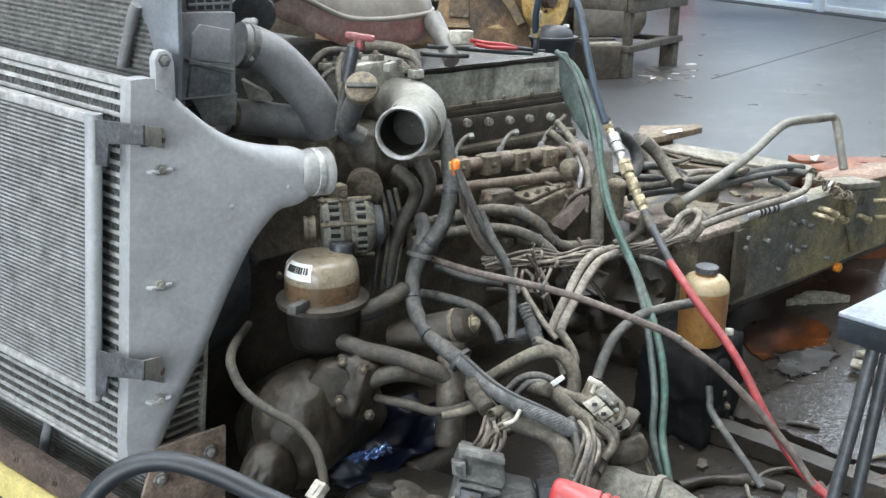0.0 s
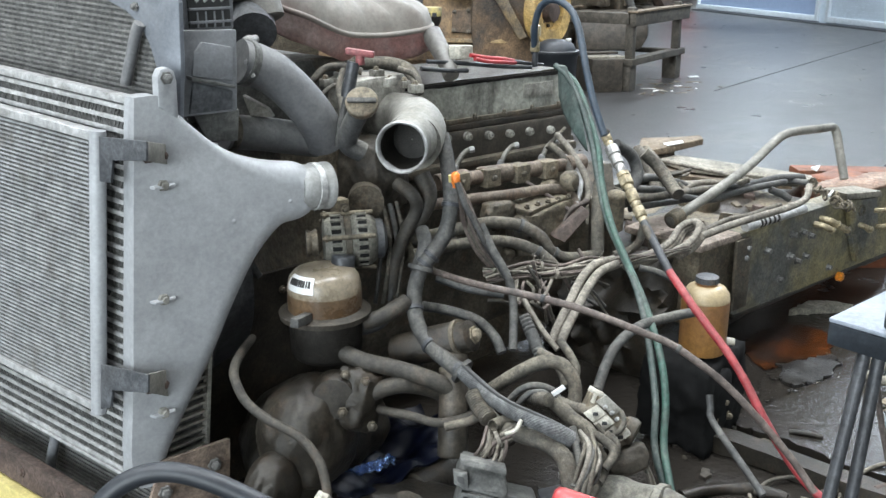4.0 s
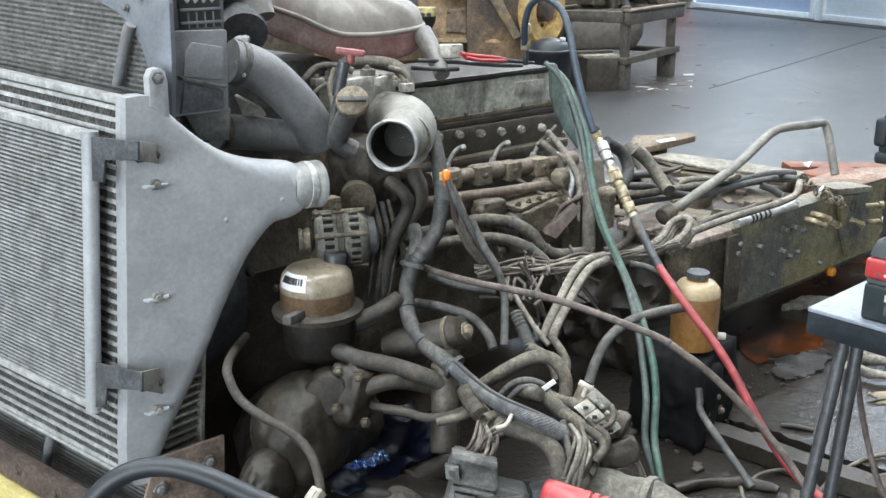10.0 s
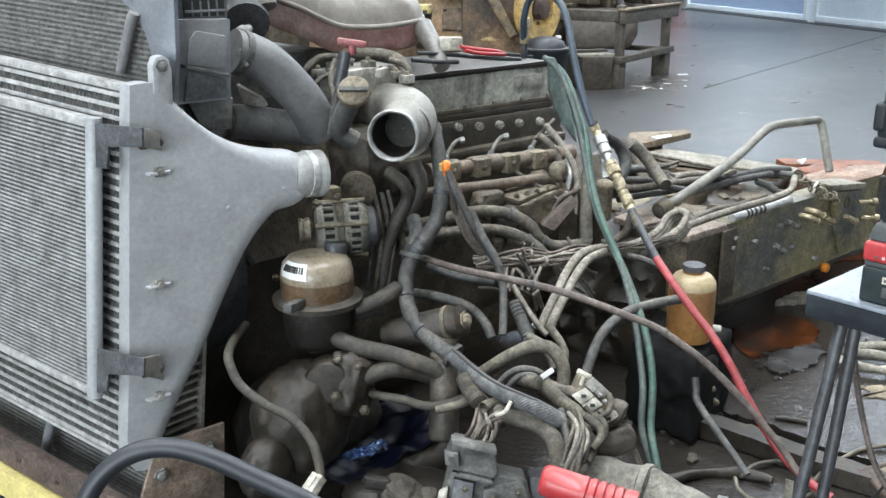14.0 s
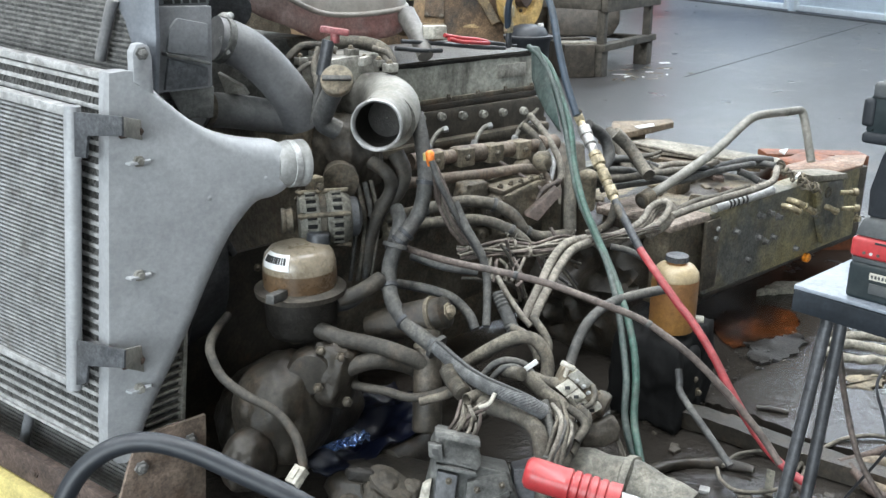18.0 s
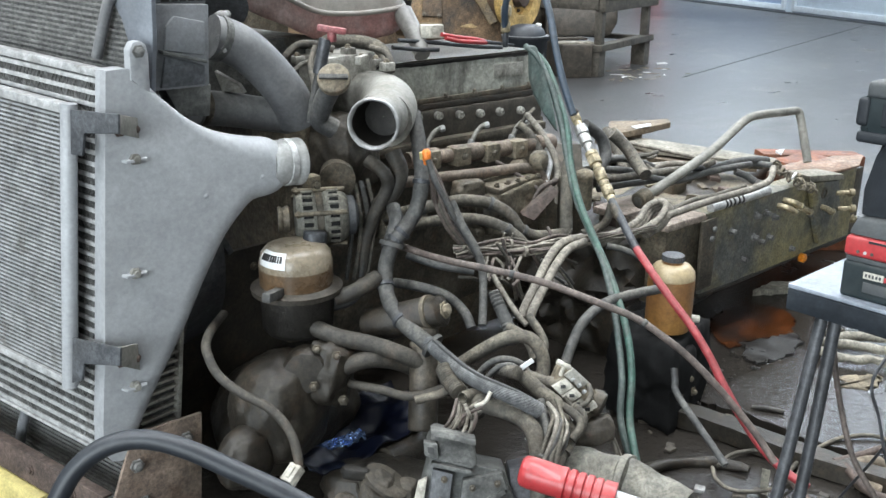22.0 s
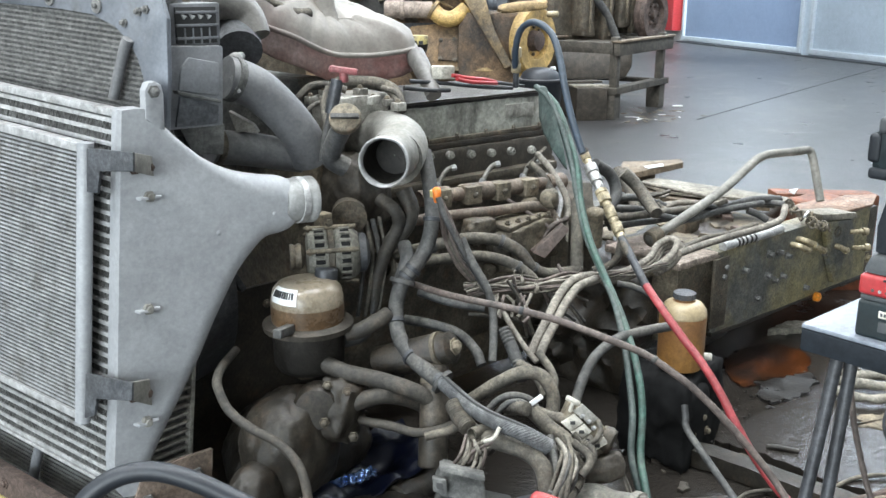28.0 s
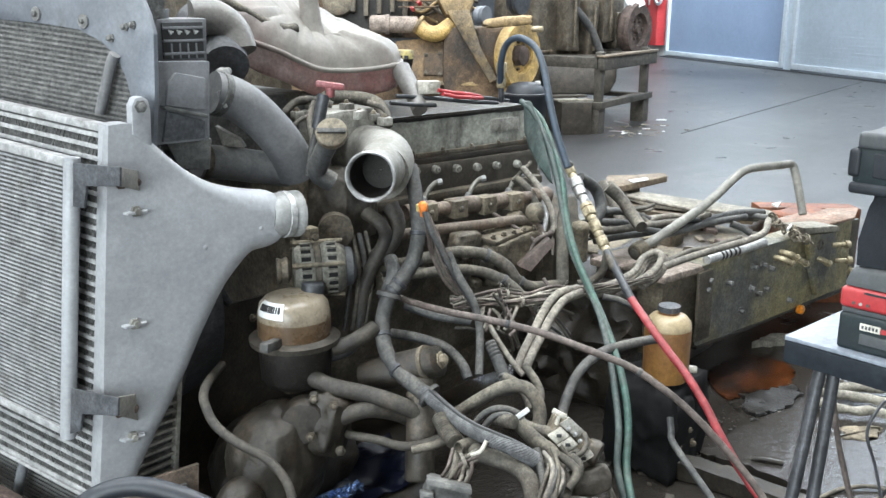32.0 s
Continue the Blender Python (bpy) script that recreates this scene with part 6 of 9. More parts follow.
# blue hose with brass couplings, then black and red hose
hose("blue_hose", [(2.238, 2.138, 1.192), (2.215, 2.117, 1.268), (2.210, 2.088, 1.332), (2.201, 2.022, 1.356), (2.194, 1.949, 1.330), (2.180, 1.899, 1.272), (2.146, 1.836, 1.168), (2.124, 1.783, 1.081), (2.108, 1.724, 0.993)], 0.0108, "blue", "blue-grey air hose arching over the engine", seg=12)


def couplings():
    a, b = Vector((2.204, 1.803, 0.976)), Vector((2.113, 1.565, 0.762))
    d = b - a
    L = d.length
    c = thing("air_coupling", a, "row of brass and steel air hose couplings", "coupling")
    x = 0.0
    for k, (w, r, m) in enumerate(((0.10, 0.016, "brass"), (0.06, 0.012, "brass"), (0.10, 0.0205, "steel"), (0.10, 0.018, "steel"), (0.09, 0.014, "steel"), (0.05, 0.019, "brass"), (0.09, 0.021, "brass"), (0.06, 0.014, "brass"), (0.12, 0.0185, "brass"), (0.06, 0.015, "brass"), (0.10, 0.0185, "brass"), (0.07, 0.013, "brass"))):
        w *= L
        part("coupling_body" if r > 0.0155 else "nipple", lathe(a + d.normalized() * x, d, [(0, r * 0.85), (0.002, r), (w - 0.002, r), (w, r * 0.85)], 6 if k in (0, 6, 8, 10) else 16), M[m], c)
        x += w
    part("knob", lathe(a + Vector((-0.012, -0.02, 0.01)), (-1, -0.3, 0.2), [(0, 0.008), (0.02, 0.008), (0.022, 0.012), (0.03, 0.011)], 10), M["iron"], c)
    return c


couplings()
hose("black_air_hose", [(2.112, 1.569, 0.768), (2.095, 1.529, 0.741), (2.072, 1.478, 0.706), (2.051, 1.423, 0.666)], 0.0115, "blacksteel", "short black hose with a crimped end", seg=12)
solo("crimp_sleeve", lathe((2.106, 1.558, 0.758), Vector((2.083, 1.503, 0.721)) - Vector((2.106, 1.558, 0.758)), [(0, 0.0125), (0.02, 0.0135), (0.05, 0.0125), (0.052, 0.011)], 14), M["iron"], "worn crimped hose sleeve", "sleeve")
hose("red_hose", [(2.052, 1.428, 0.671), (2.031, 1.353, 0.624), (2.024, 1.277, 0.566), (2.015, 1.209, 0.520), (2.002, 1.140, 0.463), (1.990, 1.082, 0.403), (1.983, 1.018, 0.339), (1.981, 0.954, 0.284), (1.985, 0.893, 0.247), (1.987, 0.828, 0.228)], 0.0108, "red", "bright red rubber air hose running to the floor", seg=14)
hose("stub_hose", [(2.134, 1.394, 0.542), (2.027, 1.406, 0.549), (1.919, 1.416, 0.549), (1.838, 1.418, 0.522), (1.780, 1.408, 0.479), (1.730, 1.389, 0.435)], 0.0135, "rubber", "dusty black hose with an open end", seg=12, hollow=False)
hose("bent_tube", [(1.853, 1.144, 0.472), (1.841, 1.130, 0.448), (1.829, 1.114, 0.423), (1.804, 1.031, 0.378), (1.775, 0.933, 0.326)], 0.0088, "rubber", "thin bent steel tube leaning to the floor", "tube", 10)
hose("reservoir_line", [(2.182, 1.629, 0.601), (2.218, 1.594, 0.590), (2.256, 1.549, 0.562), (2.289, 1.528, 0.516), (2.314, 1.526, 0.466)], 0.010, "rubber", "thin black line to the bottle", "line", 8)
for pts, r, m in (([(2.299, 2.086, 0.922), (2.286, 2.010, 0.880), (2.267, 1.928, 0.815), (2.244, 1.892, 0.752), (2.181, 1.892, 0.722)], 0.011, "paleloom"), ([(2.263, 2.076, 0.891), (2.254, 2.016, 0.865), (2.236, 1.955, 0.814), (2.216, 1.924, 0.768)], 0.013, "loom"), ([(2.361, 2.107, 0.931), (2.289, 2.088, 0.904), (2.252, 2.082, 0.882)], 0.007, "loom"), ([(2.361, 1.888, 0.908), (2.431, 1.878, 0.865), (2.433, 1.851, 0.804), (2.361, 1.826, 0.765)], 0.02, "rubber"), ([(2.505, 1.967, 0.696), (2.605, 1.949, 0.679), (2.725, 1.920, 0.680), (2.877, 1.932, 0.664), (3.111, 1.944, 0.642), (3.354, 1.948, 0.619), (3.552, 1.913, 0.588)], 0.014, "loom"), ([(2.615, 2.035, 0.725), (2.778, 2.037, 0.711), (2.880, 2.010, 0.679), (2.959, 2.002, 0.647)], 0.014, "rubber"), ([(2.581, 1.982, 0.710), (2.698, 1.949, 0.693), (2.811, 1.908, 0.654), (2.916, 1.885, 0.635), (3.157, 1.899, 0.630), (3.421, 1.890, 0.620)], 0.013, "rubber"), ([(2.664, 2.007, 0.822), (2.692, 1.963, 0.776), (2.669, 1.894, 0.732), (2.642, 1.837, 0.708)], 0.022, "loom"), ([(2.884, 1.910, 0.629), (3.124, 1.926, 0.626), (3.390, 1.921, 0.630), (3.574, 1.903, 0.611)], 0.017, "rubber"), ([(2.102, 1.876, 0.690), (2.153, 1.879, 0.734), (2.220, 1.871, 0.751)], 0.008, "redfaded"), ([(2.051, 1.977, 0.820), (2.078, 1.943, 0.795), (2.111, 1.901, 0.763), (2.132, 1.872, 0.739)], 0.006, "redfaded"), ([(2.181, 1.620, 0.737), (2.182, 1.636, 0.678), (2.167, 1.663, 0.648), (2.133, 1.687, 0.637)], 0.012, "loom"), ([(2.192, 1.892, 0.743), (2.254, 1.932, 0.798), (2.284, 1.993, 0.837), (2.306, 2.050, 0.852)], 0.009, "alu")):
    hose("engine_line", pts, r, m, "dusty line among the engine clutter", "line", 10)

rw = random.Random(77)
for k in range(22):
    base = Vector((1.759, 1.733, 0.640)) + Vector((rw.uniform(-0.05, 0.30), rw.uniform(-0.05, 0.06), rw.uniform(-0.10, 0.05)))
    d = Vector((rw.uniform(0.1, 0.8), rw.uniform(-0.3, 0.2), rw.uniform(-1.0, -0.1))).normalized() * rw.uniform(0.08, 0.2)
    n = Vector((rw.uniform(-0.5, 1), rw.uniform(-1, 0.0), rw.uniform(-0.2, 0.6))) * 0.02
    hose("loose_wire", [base, base + d * 0.35 + n, base + d * 0.75 + n * 0.4, base + d], rw.uniform(0.0035, 0.007), rw.choice(("loom", "loom", "rubber", "paleloom", "redfaded")), "short dusty wire among the engine looms", "cable", 8, 5, "loose wires")
for k in range(22):
    base = Vector((2.52, 2.03, 0.69)) + Vector((rw.uniform(0.0, 0.5), rw.uniform(-0.10, 0.2), rw.uniform(-0.10, -0.02)))
    d = Vector((1.0, rw.uniform(-0.3, 0.25), rw.uniform(-0.1, 0.02))).normalized() * rw.uniform(0.18, 0.42)
    n = Vector((0, rw.uniform(-1, 1), rw.uniform(0.0, 0.7))) * 0.03
    hose("loose_wire", [base, base + d * 0.35 + n, base + d * 0.75 - n * 0.4, base + d], rw.uniform(0.006, 0.013), rw.choice(("loom", "loom", "rubber", "paleloom")), "dusty line lying among the frame clutter", "cable", 8, 5, "loose wires")
for k in range(16):
    base = Vector((1.961, 1.945, 0.761)) + Vector((rw.uniform(-0.25, 0.25), rw.uniform(-0.03, 0.08), rw.uniform(-0.14, 0.06)))
    w = rw.uniform(0.008, 0.03)
    solo("caked_fitting", lumpy(base, (w * 1.4, w, w), (0, 0, rw.uniform(0, 90)), 0.2, k, 0.7, 2), M["ironlight"] if k % 3 else M["iron"], "dirt-caked fitting on the engine side", "fitting", "caked fittings")
solo("hose_coupler", lathe((2.239, 2.136, 1.189), (0, 0, 1), [(0, 0.012), (0.004, 0.016), (0.03, 0.016), (0.034, 0.012), (0.05, 0.012), (0.052, 0.018), (0.08, 0.018), (0.084, 0.013)], 12), M["brass"], "dull steel coupler on the blue hose", "coupler")
hose("coupler_stem", [(2.246, 2.141, 1.143), (2.242, 2.138, 1.164), (2.240, 2.136, 1.192)], 0.010, "blacksteel", "dark stem of the hose coupler", "pipe", 10)


# ---- under and beside the engine ----
def steering_gear():
    s = thing("steering_gear", (1.35, 1.95, 0.0), "dirt-caked cast steering gear on the frame", "steering gear")
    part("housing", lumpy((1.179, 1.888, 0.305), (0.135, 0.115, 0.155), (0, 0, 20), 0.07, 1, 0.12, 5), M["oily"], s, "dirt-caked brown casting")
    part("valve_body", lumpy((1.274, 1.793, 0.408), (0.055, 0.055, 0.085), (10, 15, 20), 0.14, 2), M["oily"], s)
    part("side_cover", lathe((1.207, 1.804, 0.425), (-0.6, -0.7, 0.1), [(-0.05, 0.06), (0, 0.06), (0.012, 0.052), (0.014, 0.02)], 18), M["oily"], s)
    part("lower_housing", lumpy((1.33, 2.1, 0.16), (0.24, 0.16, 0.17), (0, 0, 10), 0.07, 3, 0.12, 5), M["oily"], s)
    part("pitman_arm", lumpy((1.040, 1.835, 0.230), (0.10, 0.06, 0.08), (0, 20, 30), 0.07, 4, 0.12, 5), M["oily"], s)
    for px in [(1.235, 1.791, 0.484), (1.264, 1.746, 0.473), (1.205, 1.765, 0.400), (1.089, 1.826, 0.305), (1.258, 1.714, 0.363)]:
        part("casting_bolt", bolt(px, (-0.55, -0.8, 0.1), 0.009, 0.010), M["iron"], s)
    return s


steering_gear()


def air_cylinder(name, pts, r, m, label, cat):
    t = thing(name, pts[0], label, cat)
    a, b = Vector(pts[0]), Vector(pts[1])
    L = (b - a).length
    part("barrel", lathe(a, b - a, [(0, r * 0.8), (0.006, r), (L * 0.8, r), (L * 0.82, r * 0.9), (L * 0.97, r * 0.9), (L, r * 0.6)], 22), M[m], t)
    part("end_ring", lathe(a + (b - a) * 0.8, b - a, [(0, r * 1.05), (0.012, r * 1.05)], 22), M["iron"], t)
    part("end_bolt", bolt(b, b - a, r * 0.35, 0.014), M["ironlight"], t)
    return t


air_cylinder("air_compressor", [(1.428, 1.830, 0.481), (1.516, 1.621, 0.570)], 0.046, "oily", "dusty cast air compressor barrel", "compressor")
air_cylinder("oil_filter", [(1.397, 1.568, 0.285), (1.483, 1.657, 0.521)], 0.038, "boxoil", "grimy upright oil filter canister", "filter")
air_cylinder("starter_motor", [(1.46, 1.80, 0.056), (1.66, 1.83, 0.058)], 0.05, "oily", "dirt-caked starter motor under the engine", "motor")
linkage = thing("lever_linkage", (1.38, 1.72, 0.0), "dusty rounded linkage knuckles under the engine", "linkage")
part("base", lumpy((1.40, 1.74, 0.04), (0.16, 0.09, 0.06), (0, 0, -40), 0.2, 9, 0.6, 3), M["oily"], linkage)
for px, size, turn, m in (((1.202, 1.507, 0.204), (0.060, 0.045, 0.070), (0, 12, 40), "boot"), ((1.264, 1.476, 0.198), (0.034, 0.030, 0.045), (0, 0, 30), "boot"), ((1.116, 1.527, 0.203), (0.030, 0.026, 0.035), (8, 0, 10), "boot"), ((1.16, 1.535, 0.276), (0.036, 0.017, 0.016), (0, 8, -42), "oilblack")):
    part("knuckle", lumpy(px, size, turn, 0.07, px[0] * 9, 0.35, 5), M[m], linkage)
for k in range(4):
    part("boot_fold", lathe(Vector((1.203, 1.508, 0.209)) + Vector((0.004, -0.006, 0.014)) * k, (0.35, -0.35, 0.85), [(-0.006, 0.052), (-0.004, 0.0575), (0.004, 0.0585), (0.007, 0.052)], 26), M["boot"], linkage)


def crumpled_sheet():
    bm = bmesh.new()
    n = 52
    rows = []
    c = Vector((1.47, 1.96, 0.10))
    for i in range(n):
        row = []
        for j in range(n):
            u, v = i / (n - 1) - 0.5, j / (n - 1) - 0.5
            p = c + Vector((0.42 * u + 0.1 * v, 0.30 * v, 0.0))
            p.z += 0.05 * noise.noise(p * 9) + 0.012 * noise.noise(p * 27 + Vector((3, 1, 2))) + 0.06 * abs(u)
            row.append(bm.verts.new(p))
        rows.append(row)
    for a, b in zip(rows, rows[1:]):
        for j in range(n - 1):
            bm.faces.new((a[j], a[j + 1], b[j + 1], b[j]))
    ex = bmesh.ops.extrude_face_region(bm, geom=bm.faces[:])
    for v in ex["geom"]:
        if isinstance(v, bmesh.types.BMVert):
            v.co.z -= 0.004
    s = thing("blue_sheet", c, "crumpled dark blue plastic sheet under the engine", "plastic sheet")
    part("sheet", bm, M["bluecloth"], s)
    # added patch in a lighter blue, as the sheet's glint of daylight
    bm = bmesh.new()
    o, u, v = Vector((1.35, 1.874, 0.139)), Vector((0.62, -0.72, 0.08)).normalized(), Vector((0.30, 0.28, 0.90)).normalized()
    w = u.cross(v)
    rows = []
    for i in range(44):
        row = []
        for j in range(20):
            a, b = i / 43 - 0.5, j / 19 - 0.5
            q = o + u * (0.16 * a) + v * (b * (0.026 + 0.05 * abs(noise.noise(Vector((a * 7, 2.0, 5.0))))) * (1 - 2.6 * a * a) + 0.05 * a + 0.012 * noise.noise(Vector((a * 9, 8.0, 1.0))))
            row.append(bm.verts.new(q + w * (0.016 * noise.noise(q * 38) + 0.010 * noise.noise(q * 95))))
        rows.append(row)
    for a, b in zip(rows, rows[1:]):
        for j in range(19):
            bm.faces.new((a[j], a[j + 1], b[j + 1], b[j]))
    bmesh.ops.solidify(bm, geom=bm.faces[:], thickness=0.002)
    part("glint_patch", bm, M["blueglint"], s, "bright blue patch added as the glint on the sheet")
    return s


crumpled_sheet()
shield = thing("splash_shield", (1.34, 2.27, 0.0), "dark oily splash shield under the engine front", "shield")
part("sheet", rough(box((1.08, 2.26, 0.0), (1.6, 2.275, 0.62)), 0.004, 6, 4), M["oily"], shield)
for k in range(5):
    part("rivet", bolt(Vector((1.12 + 0.11 * k, 2.257, 0.56)), (0, -1, 0), 0.008, 0.005, 12), M["iron"], shield)


def wiring_block():
    """Plugged control box at the end of the loom."""
    c = thing("wiring_box", (1.3, 1.3, 0.0), "grey plastic wiring connector block on the loom end", "connector block")
    back = Vector((0.6, 0.7, -0.25)).normalized()
    part("body", plate([(1.223, 1.342, 0.381), (1.260, 1.279, 0.379), (1.348, 1.228, 0.346), (1.351, 1.178, 0.245), (1.331, 1.135, 0.113), (1.137, 1.298, 0.118), (1.178, 1.333, 0.273)], back * 0.11, 0.008), M["pgrey"], c)
    part("cap", plate([(1.242, 1.350, 0.434), (1.303, 1.285, 0.414), (1.294, 1.261, 0.374), (1.276, 1.259, 0.365), (1.214, 1.337, 0.383), (1.221, 1.353, 0.402)], back * 0.09, 0.006), M["pgrey"], c)
    part("cap_rim", plate([(1.228, 1.346, 0.445), (1.298, 1.273, 0.424), (1.292, 1.267, 0.414), (1.223, 1.339, 0.436)], back * 0.05, 0.002), M["pgrey"], c)
    part("clip_tab", plate([(1.202, 1.340, 0.426), (1.224, 1.318, 0.422), (1.215, 1.304, 0.393), (1.194, 1.327, 0.401)], back * 0.03, 0.003), M["pgrey"], c)
    part("clip_slot", plate([(1.204, 1.329, 0.418), (1.215, 1.319, 0.416), (1.209, 1.312, 0.404), (1.200, 1.323, 0.408)], back * 0.01), M["bars"], c)
    part("panel", plate([(1.248, 1.261, 0.347), (1.329, 1.220, 0.354), (1.332, 1.199, 0.316), (1.275, 1.217, 0.305), (1.259, 1.187, 0.209), (1.204, 1.237, 0.208)], back * 0.03, 0.004), M["pgrey"], c)
    part("panel_rib", plate([(1.269, 1.218, 0.310), (1.318, 1.201, 0.324), (1.320, 1.195, 0.314), (1.274, 1.208, 0.299), (1.260, 1.181, 0.212), (1.251, 1.189, 0.212)], back * 0.02, 0.002), M["pgrey"], c)
    part("rib", plate([(1.212, 1.323, 0.379), (1.267, 1.253, 0.366), (1.265, 1.251, 0.359), (1.208, 1.322, 0.372)], back * 0.02, 0.001), M["pgrey"], c)
    part("web", plate([(1.210, 1.317, 0.365), (1.239, 1.282, 0.358), (1.213, 1.267, 0.290), (1.183, 1.305, 0.284)], back * 0.02, 0.003), M["black"], c)
    part("edge_strip", plate([(1.180, 1.332, 0.336), (1.197, 1.321, 0.346), (1.176, 1.311, 0.284), (1.148, 1.298, 0.201), (1.137, 1.308, 0.201), (1.159, 1.326, 0.284)], back * 0.02, 0.002), M["cream"], c, "pale worn edge strip")
    part("side_block", plate([(1.374, 1.241, 0.334), (1.444, 1.209, 0.339), (1.434, 1.150, 0.222), (1.404, 1.115, 0.088), (1.330, 1.169, 0.094)], back * 0.08, 0.006), M["black"], c)
    for px in [(1.220, 1.291, 0.347), (1.203, 1.285, 0.303), (1.303, 1.208, 0.341), (1.256, 1.238, 0.335)]:
        part("screw", bolt(Vector(px), -back, 0.005, 0.004, 8), M["iron"], c)
    rnd = random.Random(2)
    for k in range(11):
        a = Vector((1.262, 1.351, 0.416)).lerp(Vector((1.311, 1.301, 0.401)), k / 10) + back * rnd.uniform(0.0, 0.05)
        b = Vector((1.353, 1.395, 0.441)).lerp(Vector((1.389, 1.360, 0.435)), k / 10) + Vector((0, 0, rnd.uniform(-0.01, 0.02)))
        part("wire", tube([a - Vector((0, 0, 0.01)), a.lerp(b, 0.5) + Vector((rnd.uniform(-0.01, 0.01), rnd.uniform(-0.02, 0.0), 0.0)), b], 0.0042, 6), (M["redfaded"], M["paleloom"], M["loom"], M["paleloom"])[k % 4], c)
    return c


wiring_block()
for pts, r, m in (([(1.350, 1.386, 0.416), (1.390, 1.391, 0.444), (1.397, 1.332, 0.451), (1.417, 1.269, 0.447), (1.419, 1.218, 0.432), (1.412, 1.192, 0.395), (1.400, 1.172, 0.329), (1.379, 1.153, 0.245)], 0.028, "loom"), ([(1.486, 1.619, 0.445), (1.477, 1.559, 0.422), (1.451, 1.495, 0.418), (1.424, 1.420, 0.419), (1.427, 1.380, 0.399)], 0.021, "loom"), ([(1.506, 1.545, 0.449), (1.544, 1.503, 0.492), (1.585, 1.455, 0.530), (1.615, 1.415, 0.532), (1.629, 1.388, 0.503), (1.628, 1.374, 0.468), (1.609, 1.362, 0.437)], 0.024, "loom"), ([(1.456, 1.432, 0.475), (1.482, 1.420, 0.501), (1.510, 1.400, 0.512), (1.538, 1.370, 0.502), (1.548, 1.349, 0.476)], 0.010, "rubber"), ([(1.458, 1.402, 0.477), (1.483, 1.391, 0.501), (1.510, 1.368, 0.504), (1.528, 1.340, 0.478)], 0.009, "rubber"), ([(1.547, 1.377, 0.473), (1.565, 1.328, 0.463), (1.586, 1.282, 0.466), (1.602, 1.271, 0.473)], 0.022, "loom"), ([(1.524, 1.346, 0.485), (1.532, 1.297, 0.456), (1.542, 1.250, 0.434), (1.513, 1.205, 0.403), (1.455, 1.169, 0.367)], 0.026, "loom"), ([(1.515, 1.280, 0.446), (1.484, 1.236, 0.415), (1.428, 1.193, 0.367)], 0.012, "rubber"), ([(1.510, 1.207, 0.462), (1.524, 1.170, 0.440), (1.514, 1.157, 0.423), (1.487, 1.157, 0.404)], 0.012, "loom"), ([(1.649, 1.215, 0.380), (1.649, 1.169, 0.345), (1.637, 1.130, 0.298), (1.626, 1.110, 0.266)], 0.0045, "loom"), ([(1.671, 1.538, 0.507), (1.667, 1.482, 0.502), (1.648, 1.434, 0.485), (1.634, 1.410, 0.466)], 0.014, "loom"), ([(1.702, 1.498, 0.543), (1.694, 1.449, 0.514), (1.674, 1.414, 0.492), (1.641, 1.407, 0.473)], 0.013, "loom"), ([(1.354, 1.544, 0.397), (1.393, 1.504, 0.415), (1.410, 1.482, 0.433)], 0.013, "loom")):
    if r > 0.0215:
        conduit("loom_branch", pts, r * 0.72, m, "dusty taped branch of the wiring loom", "loom branches", step=0.005, depth=0.022)
    else:
        hose("loom_branch", pts, r * 0.85, m, "dusty branch of the wiring loom", "cable", 12, group="loom branches")
conduit("loom_branch", [(1.502, 1.21, 0.393), (1.48, 1.183, 0.384), (1.451, 1.161, 0.373), (1.424, 1.152, 0.361)], 0.019, "loom", "dusty corrugated branch of the wiring loom", "loom branches", step=0.0042, depth=0.035)
conduit("loom_branch", [(1.522, 1.202, 0.413), (1.512, 1.177, 0.403), (1.489, 1.163, 0.389), (1.463, 1.154, 0.38)], 0.012, "loom", "dusty corrugated branch of the wiring loom", "loom branches", step=0.0042, depth=0.035)
conduit("loom_branch", [(1.464, 1.227, 0.447), (1.45, 1.202, 0.428), (1.427, 1.183, 0.404), (1.401, 1.169, 0.385)], 0.01, "rubber", "dusty corrugated branch of the wiring loom", "loom branches", step=0.0042, depth=0.035)
conduit("loom_branch", [(1.462, 1.238, 0.437), (1.446, 1.215, 0.418), (1.423, 1.194, 0.389)], 0.008, "rubber", "dusty corrugated branch of the wiring loom", "loom branches")
conduit("loom_branch", [(1.539, 1.204, 0.453), (1.545, 1.178, 0.438), (1.531, 1.167, 0.418), (1.508, 1.167, 0.404)], 0.012, "loom", "dusty corrugated branch of the wiring loom", "loom branches")
conduit("loom_branch", [(1.397, 1.493, 0.491), (1.384, 1.454, 0.474), (1.376, 1.413, 0.462)], 0.02, "loom", "dusty corrugated branch of the wiring loom", "loom branches")
conduit("loom_branch", [(1.494, 1.404, 0.487), (1.497, 1.362, 0.495), (1.495, 1.338, 0.502)], 0.016, "loom", "dusty corrugated branch of the wiring loom", "loom branches")
bundle("split_loom", [(1.329, 1.372, 0.406), (1.339, 1.372, 0.426), (1.362, 1.359, 0.441), (1.388, 1.341, 0.454)], 0.017, 7, ("paleloom", "redfaded", "loom"), "pale and orange-brown wires fanning into the connector", "loom branches", (0.5,), 0.05, 3)
bundle("wire_bundle", [(1.508, 1.237, 0.442), (1.474, 1.183, 0.443), (1.450, 1.168, 0.423), (1.426, 1.164, 0.396), (1.396, 1.169, 0.344)], 0.021, 13, ("loom", "loom", "paleloom", "rubber"), "dusty bundle of wires hanging below the valve block", "loom branches", (), 0.06, 17)
